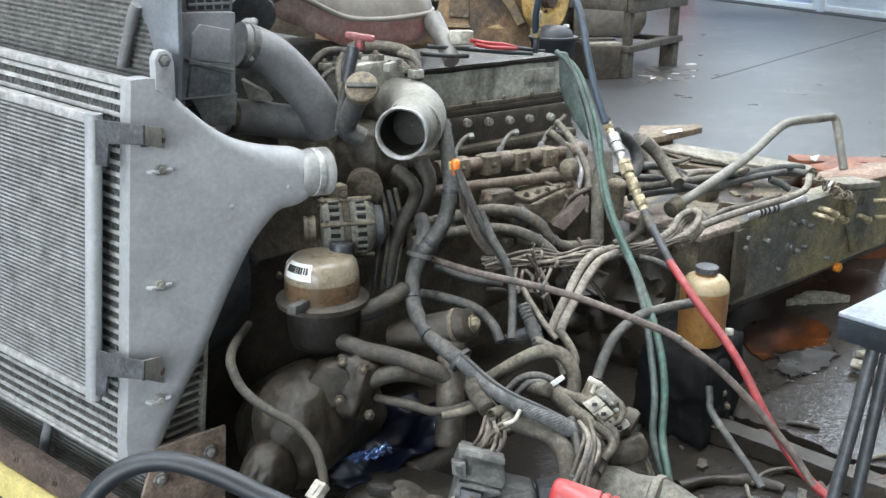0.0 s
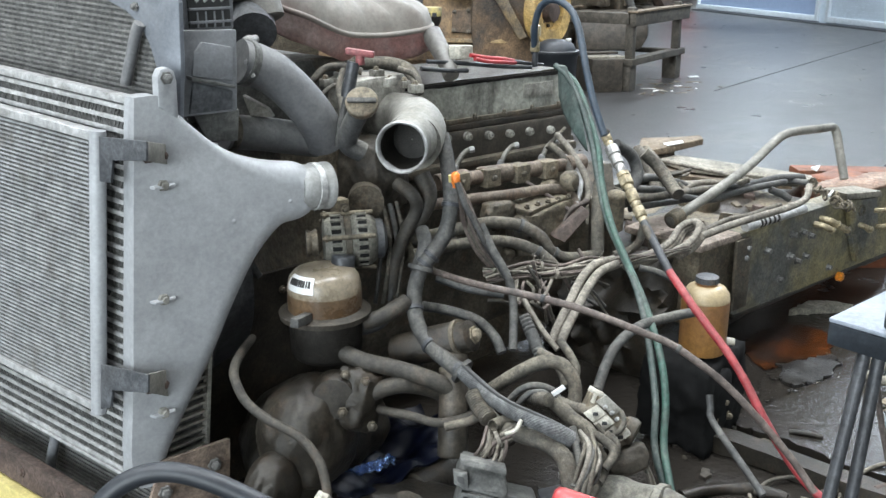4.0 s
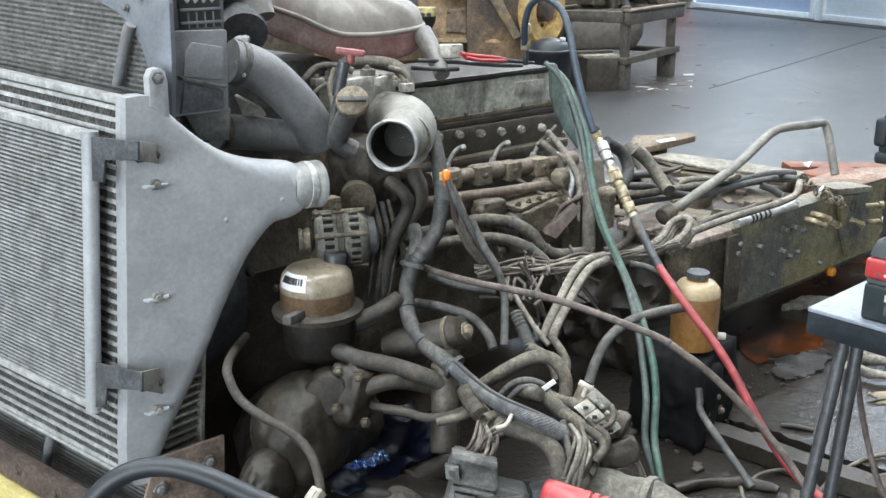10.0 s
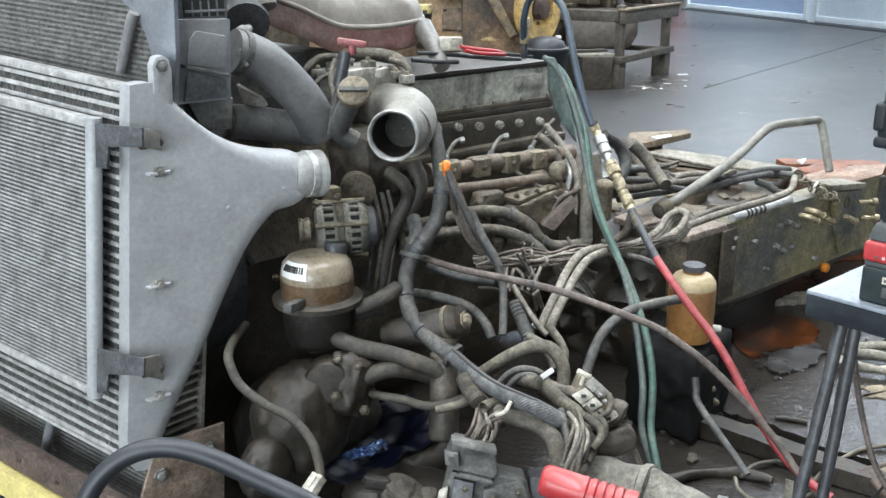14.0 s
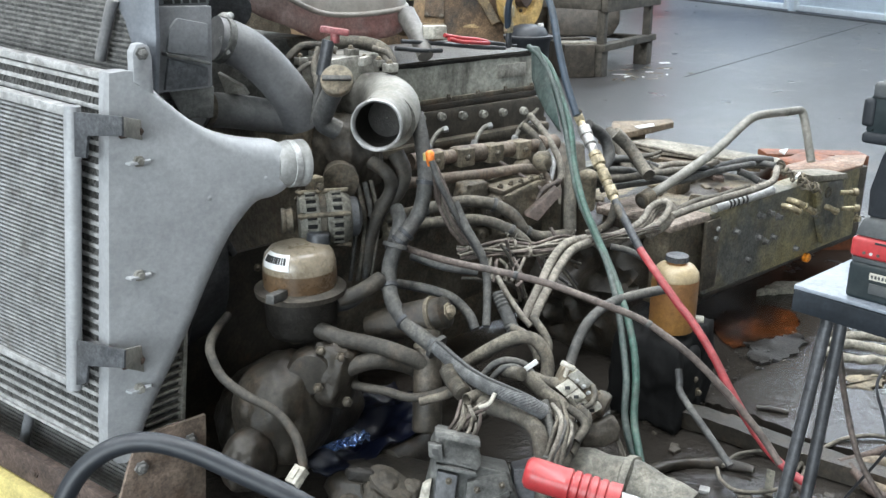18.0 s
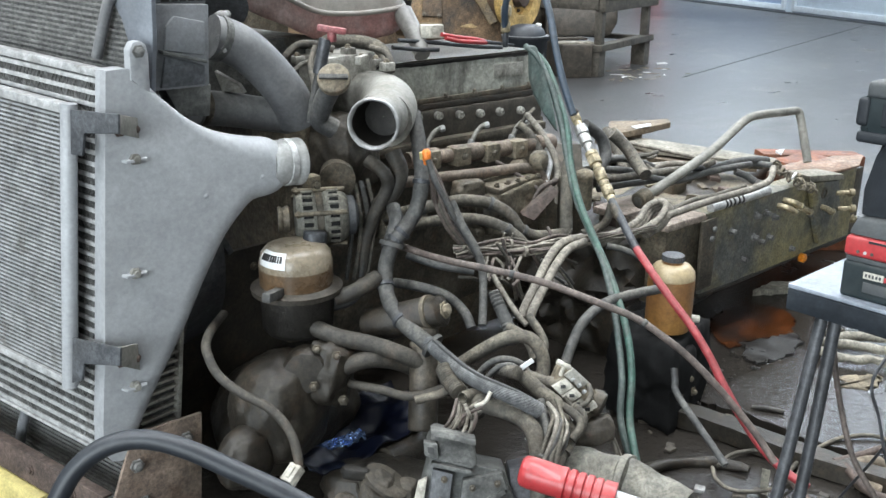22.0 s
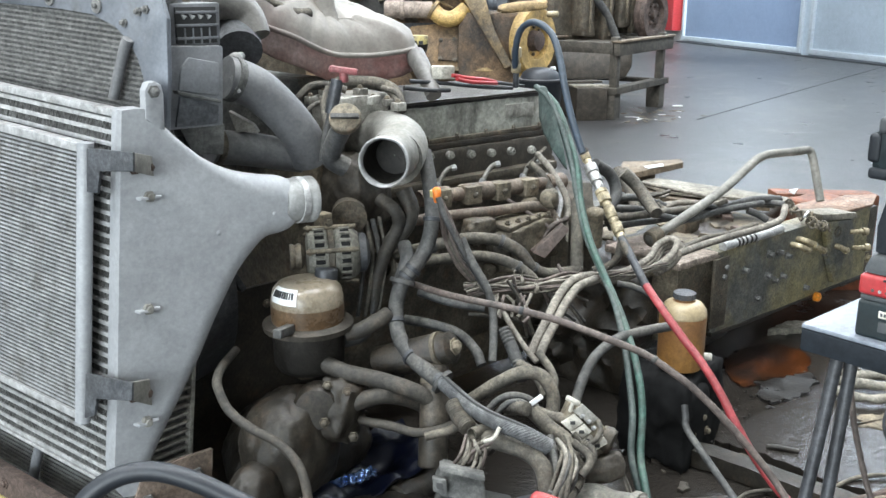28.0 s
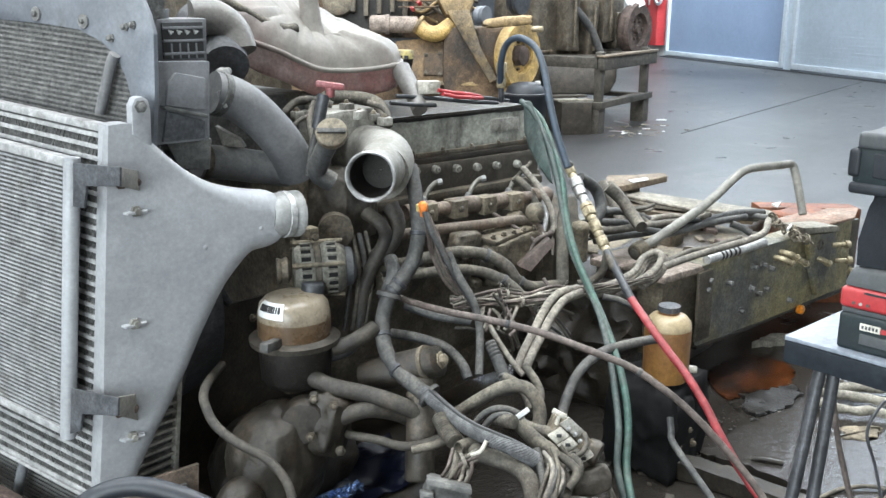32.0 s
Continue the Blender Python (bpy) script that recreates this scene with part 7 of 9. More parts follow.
hose("thin_cable", [(1.644, 1.255, 0.400), (1.649, 1.216, 0.386), (1.659, 1.181, 0.352), (1.666, 1.156, 0.308), (1.668, 1.133, 0.257)], 0.0045, "paleloom", "thin pale cable hanging below the valve block", "cable", 8)
solo("white_tag", moved(box((-0.021, -0.003, -0.0055), (0.021, 0.003, 0.0055), 0.001), pose(*(1.520, 1.336, 0.516), 0, -38, -41)), M["white"], "white label tag on the loom", "tag")
solo("white_strap", tube([(1.347, 1.328, 0.470), (1.359, 1.309, 0.484), (1.374, 1.306, 0.505)], 0.005, 8), M["cream"], "pale cable tie round the loom", "cable tie")
solo("open_conduit", tube([(1.415, 1.378, 0.464), (1.381, 1.382, 0.466), (1.354, 1.378, 0.468)], 0.014, 10, 4, hollow=True), M["loom"], "cut open end of a dusty conduit", "conduit")


def connector_cluster():
    """Valve block, built flat in its own tilted space: x across, y up, z outwards."""
    c = thing("valve_manifold", (1.603, 1.225, 0.438), "pale dusty valve block with wiring connectors", "valve block")
    base = Matrix(((0.7448, 0.2111, -0.6331, 1.6030), (-0.6673, 0.2473, -0.7026, 1.2250), (0.0083, 0.9457, 0.3250, 0.4380), (0, 0, 0, 1)))

    def add(name, poly, deep, mt, bevel=0.002, label=""):
        return part(name, moved(plate(poly, (0, 0, -deep), bevel), base), M[mt], c, label)

    add("body", [(-0.0739, 0.0339, -0.012), (-0.0524, 0.0807, -0.012), (-0.0202, 0.0726, -0.012), (0.0336, 0.0188, -0.012), (0.054, -0.0054, -0.012), (0.0363, -0.0376, -0.012), (0.004, -0.0538, -0.012), (-0.0471, -0.0108, -0.012)], 0.07, "ironlight", 0.006)
    add("cover_plate", [(-0.046, 0.0592, -0.004), (-0.0202, 0.0753, -0.004), (0.0175, 0.0403, -0.004), (-0.0051, 0.0264, -0.004)], 0.03, "silver", 0.003)
    for poly, z in (([(-0.0739, 0.0328, 0), (-0.0417, 0.0532, 0), (-0.0212, 0.0339, 0), (-0.0524, 0.0124, 0)], 0.010), ([(-0.0524, 0.0113, 0), (-0.0202, 0.0317, 0), (-0.0019, 0.0134, 0), (-0.0331, -0.0091, 0)], 0.012), ([(-0.032, -0.0113, 0), (-0.0051, 0.007, 0), (0.0046, -0.0048, 0), (-0.0234, -0.022, 0)], 0.006), ([(-0.0169, -0.0253, 0), (0.0272, 0.0005, 0), (0.0347, -0.0134, 0), (-0.0062, -0.0393, 0)], 0.016)):
        add("connector", [Vector(p) + Vector((0, 0, z)) for p in poly], 0.035, "cream", 0.003, "cream plastic connector")
        a, b, d, f = [Vector(p) + Vector((0, 0, z)) for p in poly]
        for k in (0.3, 0.65):
            p, q = a.lerp(b, k), f.lerp(d, k)
            part("rib", moved(rod(p, q, 0.0016, 6), base), M["cream"], c)
        part("latch", moved(box((a + d) / 2 - Vector((0.006, 0.004, 0.004)), (a + d) / 2 + Vector((0.006, 0.004, 0.004)), 0.001), base), M["bars"], c)
    add("edge_bar", [(-0.0739, 0.0134, 0.004), (-0.0675, 0.0188, 0.004), (-0.0255, -0.0231, 0.004), (-0.0309, -0.0285, 0.004)], 0.02, "ironlight", 0.002)
    part("tee", moved(join(rod((-0.0621, 0.0941, 0.012), (-0.0309, 0.078, 0.012), 0.0065, 10), rod((-0.0444, 0.086, 0.012), (-0.0524, 0.0592, 0.0), 0.005, 10)), base), M["cream"], c, "pale plastic tee")
    part("hook_tube", moved(tube([(-0.0471, 0.0108, 0.022), (-0.0255, -0.0124, 0.026), (-0.0013, -0.0081, 0.028), (0.0164, 0.0156, 0.024), (0.0143, 0.0371, 0.0)], 0.0062, 10), base), M["loom"], c, "dusty curved tube")
    for x, y in ((-0.0245, 0.0468), (-0.0094, 0.0339), (0.0024, 0.0188), (0.0175, 0.0038)):
        part("pin", moved(lathe((x, y, 0.0), (0.1, 0.3, 1), [(0, 0.005), (0.012, 0.005), (0.018, 0.003)], 8), base), M["alu"], c)
    part("side_cap", moved(lathe((0.0417, -0.0134, -0.03), (0.8, -0.4, 0.3), [(-0.02, 0.03), (0.0, 0.034), (0.012, 0.03), (0.014, 0.012)], 18), base), M["iron"], c)
    part("lower_casting", moved(lumpy((0.0282, -0.078, -0.03), (0.055, 0.035, 0.04), (0, 0, 15), 0.12, 5, 0.4, 4), base), M["boot"], c)
    return c


connector_cluster()


def lower_casting():
    c = thing("axle_casting", (1.7, 1.2, 0.0), "dusty grey cast axle housing low beside the engine", "casting")
    part("nose", rough(tube([(1.500, 1.220, 0.258), (1.560, 1.134, 0.281), (1.594, 1.046, 0.279), (1.625, 0.929, 0.272)], 0.078, 24, 10, taper=0.62), 0.016, 13), M["altgrey"], c)
    part("flange", rough(lathe((1.578, 1.091, 0.283), Vector((1.594, 1.046, 0.279)) - Vector((1.560, 1.134, 0.281)), [(0, 0.06), (0.006, 0.074), (0.022, 0.074), (0.028, 0.06)], 28), 0.008, 14), M["altgrey"], c)
    part("foot", rough(box((1.48, 1.12, 0.0), (1.80, 1.42, 0.17), 0.04), 0.02, 8, 4), M["oily"], c)
    return c


lower_casting()


def red_tool():
    a, b = Vector((1.257, 1.099, 0.446)), Vector((1.353, 0.929, 0.417))
    d = b - a
    L = d.length
    t = thing("pry_bar", a, "red ribbed plastic handle on a bright steel shaft", "tool")
    prof = [(0, 0.024), (0.006, 0.0315), (0.02, 0.0335), (L * 0.42, 0.0325)]
    x = L * 0.42
    while x < L * 0.86:
        prof += [(x, 0.0325), (x + 0.004, 0.0335), (x + 0.011, 0.0335), (x + 0.014, 0.029), (x + 0.017, 0.029)]
        x += 0.018
    prof += [(L * 0.87, 0.033), (L * 0.99, 0.034), (L, 0.028)]
    part("grip", lathe(a, d, prof, 28), M["redplastic"], t, "glossy red ribbed grip")
    part("shaft", lathe(b - d.normalized() * 0.002, d, [(0, 0.019), (0.02, 0.019), (0.12, 0.017), (0.5, 0.017)], 18), M["steel"], t)
    return t


red_tool()
hose("front_hose", [(0.265, 1.292, 0.007), (0.339, 1.371, 0.322), (0.394, 1.400, 0.493), (0.432, 1.400, 0.565), (0.470, 1.393, 0.624), (0.517, 1.368, 0.663), (0.566, 1.330, 0.675), (0.616, 1.278, 0.661), (0.672, 1.212, 0.626), (0.733, 1.137, 0.585), (0.779, 1.074, 0.538), (0.815, 0.999, 0.444), (0.814, 0.924, 0.282), (0.765, 0.844, 0.012)], 0.0172, "gloss", "glossy black hose looped up from the floor", seg=16, bands=(0.12, 0.88), band="blacksteel")
solo("yellow_bar", rough(slab(2.19, 3.2, 0.003, 0.084, -0.03, 0.03, 0.006), 0.003, 30), M["yellow"], "chipped yellow painted steel bar on the floor", "bar")


# ---- frame, bottle and clutter at the back ----
def frame_rail():
    f = thing("frame_rail", (3.6, 1.8, 0.0), "grimy painted truck frame rail with bolts and fittings", "frame rail")
    part("web", rough(box((2.96, 1.78, 0.20), (4.15, 1.79, 0.515), 0.0), 0.005, 4, 6), M["rail"], f, "grimy grey-yellow channel web")
    part("top_flange", rough(box((2.96, 1.776, 0.512), (4.15, 1.875, 0.524), 0.004), 0.004, 12, 4), M["rail"], f)
    part("bottom_flange", rough(box((2.96, 1.778, 0.185), (4.15, 1.875, 0.204), 0.004), 0.006, 9, 4), M["oily"], f)
    part("end_bracket", rough(box((2.74, 1.80, 0.20), (2.965, 2.10, 0.498), 0.01), 0.008, 10, 4), M["ironlight"], f, "oily cast spring bracket")
    part("bracket_cap", rough(box((2.72, 1.78, 0.495), (2.975, 2.12, 0.522), 0.006), 0.004, 14, 3), M["pinkdust"], f, "pinkish dust-covered bracket top")
    for px in [(2.999, 1.778, 0.459), (2.987, 1.778, 0.425), (3.315, 1.778, 0.450), (3.388, 1.778, 0.446), (3.455, 1.778, 0.417), (3.313, 1.778, 0.362), (3.371, 1.778, 0.331), (3.429, 1.778, 0.338), (3.140, 1.778, 0.420), (3.248, 1.778, 0.282), (3.626, 1.778, 0.248), (3.759, 1.778, 0.371)]:
        part("rail_bolt", bolt(px, (0, -1, 0), 0.011, 0.02), M["boltgrey"], f)
    for px in [(3.484, 1.778, 0.458), (3.524, 1.778, 0.475), (3.611, 1.778, 0.435), (3.810, 1.778, 0.399)]:
        p = Vector(px)
        q = part("brass_fitting", tube([p + Vector((0, 0.02, 0)), p + Vector((0, -0.03, 0.0)), p + Vector((0.02, -0.05, -0.012)), p + Vector((0.035, -0.052, -0.02))], 0.0125, 10), M["brass"], f, "dull brass elbow fitting")
        under(link("fitting_nut", lathe(p + Vector((0.03, -0.052, -0.018)), (1, 0, -0.3), [(0, 0.017), (0.016, 0.017), (0.02, 0.012)], 6), M["brass"]), q)
    post = [(3.689, 1.755, 0.523), (3.936, 1.755, 0.495), (3.988, 1.755, 0.359), (3.990, 1.755, 0.216), (3.827, 1.755, 0.231), (3.760, 1.755, 0.351)]
    part("end_plate", plate(post, (0, 0.02, 0), 0.004), M["rail"], f, "pale grimy end plate")
    part("end_plate_cap", plate([(3.554, 1.700, 0.586), (3.849, 1.700, 0.549), (3.867, 1.700, 0.522), (3.571, 1.700, 0.556)], (0, 0.12, 0), 0.004), M["palewood"], f)
    part("plate_boss", lathe((3.812, 1.755, 0.461), (0, -1, 0), [(-0.01, 0.024), (0.006, 0.024), (0.006, 0.016), (-0.004, 0.016)], 18), M["iron"], f)
    for px in [(3.954, 1.740, 0.440), (3.988, 1.740, 0.362)]:
        p = Vector(px)
        part("brass_stud", lathe(p, (0.8, -0.6, 0), [(-0.03, 0.011), (0.03, 0.011), (0.03, 0.018), (0.05, 0.018), (0.052, 0.01)], 8), M["brass"], f, "dull brass stud")
    part("amber_marker", lathe((3.727, 1.770, 0.185), (0, -1, 0), [(-0.01, 0.02), (0.01, 0.02), (0.016, 0.012)], 14), mat("orange_lens", (0.65, 0.22, 0.02), 0.3), f, "small orange marker")
    part("splice_plate", rough(box((2.93, 1.768, 0.23), (3.02, 1.782, 0.50), 0.003), 0.003, 12, 3), M["iron"], f)
    return f


frame_rail()


def chain():
    c = thing("chain", (3.406, 1.730, 0.608), "tangled grimy steel chain on the frame rail", "chain")
    rnd = random.Random(12)
    a, b = Vector((3.415, 1.763, 0.635)), Vector((3.388, 1.588, 0.576))
    for k in range(16):
        p = a.lerp(b, k / 15) + Vector((rnd.uniform(-0.02, 0.02), rnd.uniform(-0.02, 0.02), rnd.uniform(-0.012, 0.02)))
        pts = [Vector((0.019 * math.cos(t), 0.012 * math.sin(t), 0)) for t in [2 * math.pi * i / 9 for i in range(10)]]
        part("chain_link", moved(tube(pts, 0.005, 6, straight=True), Matrix.Translation(p) @ pose(0, 0, 0, rnd.uniform(0, 180), rnd.uniform(0, 180), rnd.uniform(0, 180))), M["iron"] if k % 3 else M["ironlight"], c)
    part("white_tie", moved(box((-0.015, -0.004, -0.008), (0.015, 0.004, 0.008), 0.002), pose(*(3.358, 1.666, 0.624), 20, -30, 0)), M["white"], c)
    return c


chain()


def bottle():
    c = Vector((2.396, 1.533, 0.304))
    b = thing("fluid_bottle", c, "yellowed plastic bottle with amber fluid and a ribbed black cap", "bottle")
    part("body", lathe(c, (0, 0, 1), [(0, 0.055), (0.004, 0.068), (0.02, 0.072), (0.165, 0.073), (0.195, 0.069), (0.213, 0.055), (0.221, 0.035), (0.223, 0.03)], 32), M["amberlight"], b)
    part("neck", lathe(c + Vector((0, 0, 0.221)), (0, 0, 1), [(0, 0.03), (0.012, 0.029)], 24), M["amberlight"], b)
    bm = bmesh.new()
    n = 48
    rings = [[bm.verts.new(c + Vector((math.cos(2 * math.pi * i / n) * r, math.sin(2 * math.pi * i / n) * r, z))) for i in range(n) for r in [(0.0355 if i % 2 else 0.033) * f]] for z, f in ((0.229, 1.0), (0.246, 1.0), (0.249, 0.86))]
    for p, q in zip(rings, rings[1:]):
        for i in range(n):
            bm.faces.new((p[i], p[(i + 1) % n], q[(i + 1) % n], q[i]))
    bm.faces.new(rings[0][::-1])
    bm.faces.new(rings[-1])
    part("cap", bm, M["armgrey"], b, "ribbed dark screw cap")
    part("shoulder", lathe(c + Vector((0, 0, 0.158)), (0, 0, 1), [(0.016, 0.0722), (0.018, 0.0728), (0.022, 0.0722), (0.037, 0.0698), (0.0552, 0.0558), (0.0632, 0.0356)], 32), M["bottlepale"], b, "pale empty shoulder above the fluid")
    part("outlet_cap", lathe(c + Vector((0.06, -0.04, 0.03)), (0.6, -0.8, 0), [(0, 0.012), (0.03, 0.012), (0.032, 0.008)], 10), M["cream"], b)
    return b


bottle()


def cast_lump(name, label, category, at, size, seed, bolts, m="oily"):
    t = thing(name, (at[0], at[1], 0), label, category)
    part("casting", lumpy(at, size, (0, 0, 12), 0.14, seed, 0.8, 5), M[m], t)
    part("cover", lumpy((at[0] - size[0] * 0.2, at[1] - size[1] * 0.85, at[2] + size[2] * 0.2), (size[0] * 0.4, size[1] * 0.25, size[2] * 0.5), (0, 0, 8), 0.1, seed + 1, 0.8, 3), M[m], t)
    r = random.Random(int(seed))
    for k in range(bolts):
        p = Vector(at) + Vector((r.uniform(-0.8, 0.7) * size[0], -size[1] * 0.98, r.uniform(-0.5, 0.75) * size[2]))
        part("casting_bolt", bolt(p, (-0.2, -1, 0.1), 0.010, 0.014), M["ironlight"], t)
    return t


# added block; its black stands for the shaded open space under the bottle
cast_lump("dark_gap_block", "near-black block standing in for the dark open space under the bottle", "bracket", (2.43, 1.575, 0.152), (0.165, 0.12, 0.155), 7, 3, "shadeblack")
cast_lump("gearbox", "dirt-covered gearbox between the frame rails", "gearbox", (3.4, 2.33, 0.22), (0.85, 0.30, 0.25), 8, 12)
solo("bell_housing", rough(lathe((2.6, 2.45, 0.5), (1, 0, -0.03), [(0, 0.2), (0.02, 0.26), (0.08, 0.25), (0.3, 0.17), (0.34, 0.12)], 28), 0.012, 9), M["ironlight"], "dusty bell housing behind the engine", "housing")
solo("crossmember", rough(box((2.85, 1.88, 0.38), (3.3, 2.6, 0.47), 0.012), 0.008, 9, 4), M["ironlight"], "dirt-covered steel frame crossmember", "crossmember")
solo("crossmember", rough(box((3.45, 1.88, 0.40), (3.75, 2.6, 0.48), 0.012), 0.008, 9, 4), M["ironlight"], "dirt-covered steel frame crossmember", "crossmember")
rd = random.Random(21)
for k in range(26):
    p = Vector((rd.uniform(2.7, 3.6), rd.uniform(1.9, 2.3), 0.0))
    p.z = 0.47 + rd.uniform(-0.01, 0.02)
    w = rd.uniform(0.015, 0.05)
    solo("caked_fitting", rough(moved(box((-w, -w * 0.7, -0.03), (w, w * 0.7, w * 0.6), 0.006), pose(*p, 0, rd.uniform(-15, 15), rd.uniform(0, 180))), 0.006, 20, 2), M["ironlight"] if k % 3 else M["rust"], "dirt-caked fitting on the crossmember", "fitting", "caked fittings")
solo("far_frame_rail", join(box((2.7, 2.62, 0.22), (3.85, 2.635, 0.515)), box((2.7, 2.56, 0.51), (3.85, 2.635, 0.522), 0.003)), M["rail"], "far frame rail with a dusty top flange", "frame rail")
solo("pale_board", plate([(3.601, 2.717, 0.560), (3.686, 2.587, 0.560), (3.740, 2.261, 0.560), (3.773, 1.976, 0.560), (3.687, 1.892, 0.560), (3.578, 2.131, 0.560), (3.493, 2.415, 0.560)], (0, 0, 0.02), 0.003), M["palewood"], "pale dusty board lying on the frame", "board")
solo("dark_board", plate([(3.599, 2.831, 0.530), (3.658, 2.627, 0.530), (3.692, 2.199, 0.530), (3.662, 1.991, 0.530), (3.525, 2.175, 0.530), (3.427, 2.546, 0.530)], (0, 0, 0.02), 0.003), M["wood"], "dark oily board lying on the frame", "board")
solo("plank", join(plate([(3.633, 2.779, 0.600), (3.966, 2.675, 0.600), (3.896, 2.607, 0.600), (3.653, 2.598, 0.600), (3.381, 2.595, 0.600)], (0, 0, 0.03), 0.004), plate([(3.817, 2.918, 0.520), (3.952, 2.812, 0.520), (3.820, 2.714, 0.520), (3.649, 2.785, 0.520)], (0, 0, 0.08), 0.003)), M["wood"], "grimy wooden plank over the frame", "plank")
solo("paper_scrap", plate([(3.634, 2.645, 0.632), (3.760, 2.632, 0.632), (3.721, 2.594, 0.632), (3.608, 2.599, 0.632)], (0, 0, 0.004)), M["white"], "scrap of white paper on the plank", "paper")
for pts in [[(2.96, 2.27, 0.755), (2.935, 2.21, 0.729), (2.88, 2.127, 0.69), (2.823, 2.057, 0.644)], [(3.022, 2.279, 0.741), (2.977, 2.194, 0.717), (2.91, 2.097, 0.682), (2.857, 2.028, 0.648)]]:
    conduit("trunk_hose", pts, 0.022, "loom", "thick dusty corrugated conduit bent over the frame", step=0.006, depth=0.05)


marked = thing("marked_pipe", (2.991, 1.786, 0.537), "pale grey pipe with black marks lying on the frame rail", "pipe")
mp_a, mp_b = Vector((2.991, 1.786, 0.537)), Vector((3.363, 1.767, 0.545))
part("pipe", tube([mp_a, mp_b], 0.0175, 18), M["alu"], marked)
for k, f in enumerate((0.22, 0.28, 0.35, 0.43, 0.5)):
    q = mp_a.lerp(mp_b, f)
    part("mark", lathe(q, mp_b - mp_a, [(-0.006, 0.0178), (-0.005, 0.0182), (0.006, 0.0182), (0.007, 0.0178)], 18), M["oilblack"], marked, "black painted ring")
hose("far_line", [(3.384, 2.465, 0.618), (3.427, 2.348, 0.604), (3.485, 2.217, 0.587), (3.502, 2.055, 0.577)], 0.008, "paleloom", "pale dusty line along the far frame rail", "line", 8)
hose("far_line", [(2.817, 2.155, 0.69), (2.85, 2.098, 0.693), (2.872, 2.033, 0.687), (2.87, 1.95, 0.656)], 0.011, "loom", "dusty grey hose across the frame", "line", 8)
hose("far_line", [(3.325, 1.947, 0.612), (3.41, 1.94, 0.61), (3.498, 1.903, 0.608), (3.515, 1.844, 0.609)], 0.013, "rubber", "dusty black hose along the frame", "line", 8)
hose("far_line", [(3.309, 1.887, 0.608), (3.347, 1.859, 0.589), (3.368, 1.831, 0.569)], 0.014, "rubber", "dusty black hose end on the frame", "line", 8)


def grab_bar():
    g = thing("grab_bar", (2.701, 1.881, 0.609), "dusty bent steel tube rising from the frame", "bent tube")
    part("tube", tube([(2.667, 1.879, 0.601), (2.881, 1.884, 0.650), (3.141, 1.897, 0.714), (3.381, 1.929, 0.781), (3.453, 1.931, 0.801), (3.527, 1.925, 0.805), (3.701, 1.911, 0.798), (3.771, 1.905, 0.796), (3.789, 1.894, 0.774), (3.775, 1.861, 0.701), (3.745, 1.812, 0.595)], 0.0175, 14, 5), M["castgrey"], g)
    part("flange", lathe((2.687, 1.878, 0.606), Vector((2.881, 1.884, 0.650)) - Vector((2.667, 1.879, 0.601)), [(-0.02, 0.026), (-0.016, 0.031), (0.03, 0.031), (0.035, 0.022)], 18), M["ironlight"], g)
    return g


grab_bar()


def orange_casting():
    o = thing("spring_hanger", (4.1, 2.0, 0.0), "orange-primed cast hanger with a dusty top", "casting")
    part("body", rough(box((4.0, 1.83, 0.22), (4.3, 2.12, 0.515), 0.03), 0.012, 7, 5), M["orange"], o)
    part("side_wall", rough(box((4.0, 1.80, 0.16), (4.27, 1.832, 0.50), 0.008), 0.006, 6, 4), M["iron"], o, "dark oily side wall")
    part("pad", rough(plate([(3.748, 1.898, 0.535), (4.158, 1.908, 0.535), (4.284, 1.818, 0.535), (4.082, 1.741, 0.535), (3.946, 1.746, 0.535), (3.682, 1.761, 0.535)], (0, 0, 0.012), 0.003), 0.003, 20), M["orangedust"], o, "dusty pale top pad")
    part("pad_rim", rough(box((3.75, 1.83, 0.49), (4.1, 2.0, 0.525), 0.01), 0.006, 12, 4), M["orangedust"], o)
    for k in range(3):
        part("hanger_bolt", bolt(Vector((4.08 + 0.07 * k, 1.80, 0.42 - 0.08 * k)), (0, -1, 0), 0.016, 0.02), M["brass"], o)
    return o


orange_casting()
ob_a, ob_b = Vector((4.184, 2.255, 0.490)), Vector((4.553, 1.920, 0.484))
solo("orange_beam", rough(plate([ob_a, ob_b, (ob_b.x, ob_b.y, 0.0), (ob_a.x, ob_a.y, 0.0)], (0.08, 0.1, 0), 0.01), 0.004, 5), M["orange"], "orange-primed steel beam behind the frame", "beam")
solo("white_rag", rough(plate([(4.174, 2.195, 0.510), (4.245, 2.185, 0.510), (4.142, 2.142, 0.510)], (0, 0, 0.01)), 0.004, 40), M["white"], "scrap of white rag on the beam", "rag")


# ---- things on the floor beside the frame ----
def floor_strip(name, pts, z, m, label, cat, thick=0.02, amp=0.0):
    bm = plate(ragged(pts, amp, 7, len(pts)), (0, 0, -thick))
    return solo(name, bm, M[m], label, cat)


floor_strip("steel_sheet", [(2.527, 1.464, 0.030), (2.849, 1.481, 0.030), (3.207, 1.414, 0.030), (3.611, 1.276, 0.030), (3.610, 1.066, 0.030), (2.664, 0.706, 0.030), (2.601, 0.904, 0.030), (2.558, 1.130, 0.030), (2.560, 1.307, 0.030)], 0.03, "floor", "worn grey sheet lying on the floor", "sheet", 0.026, 0.010)
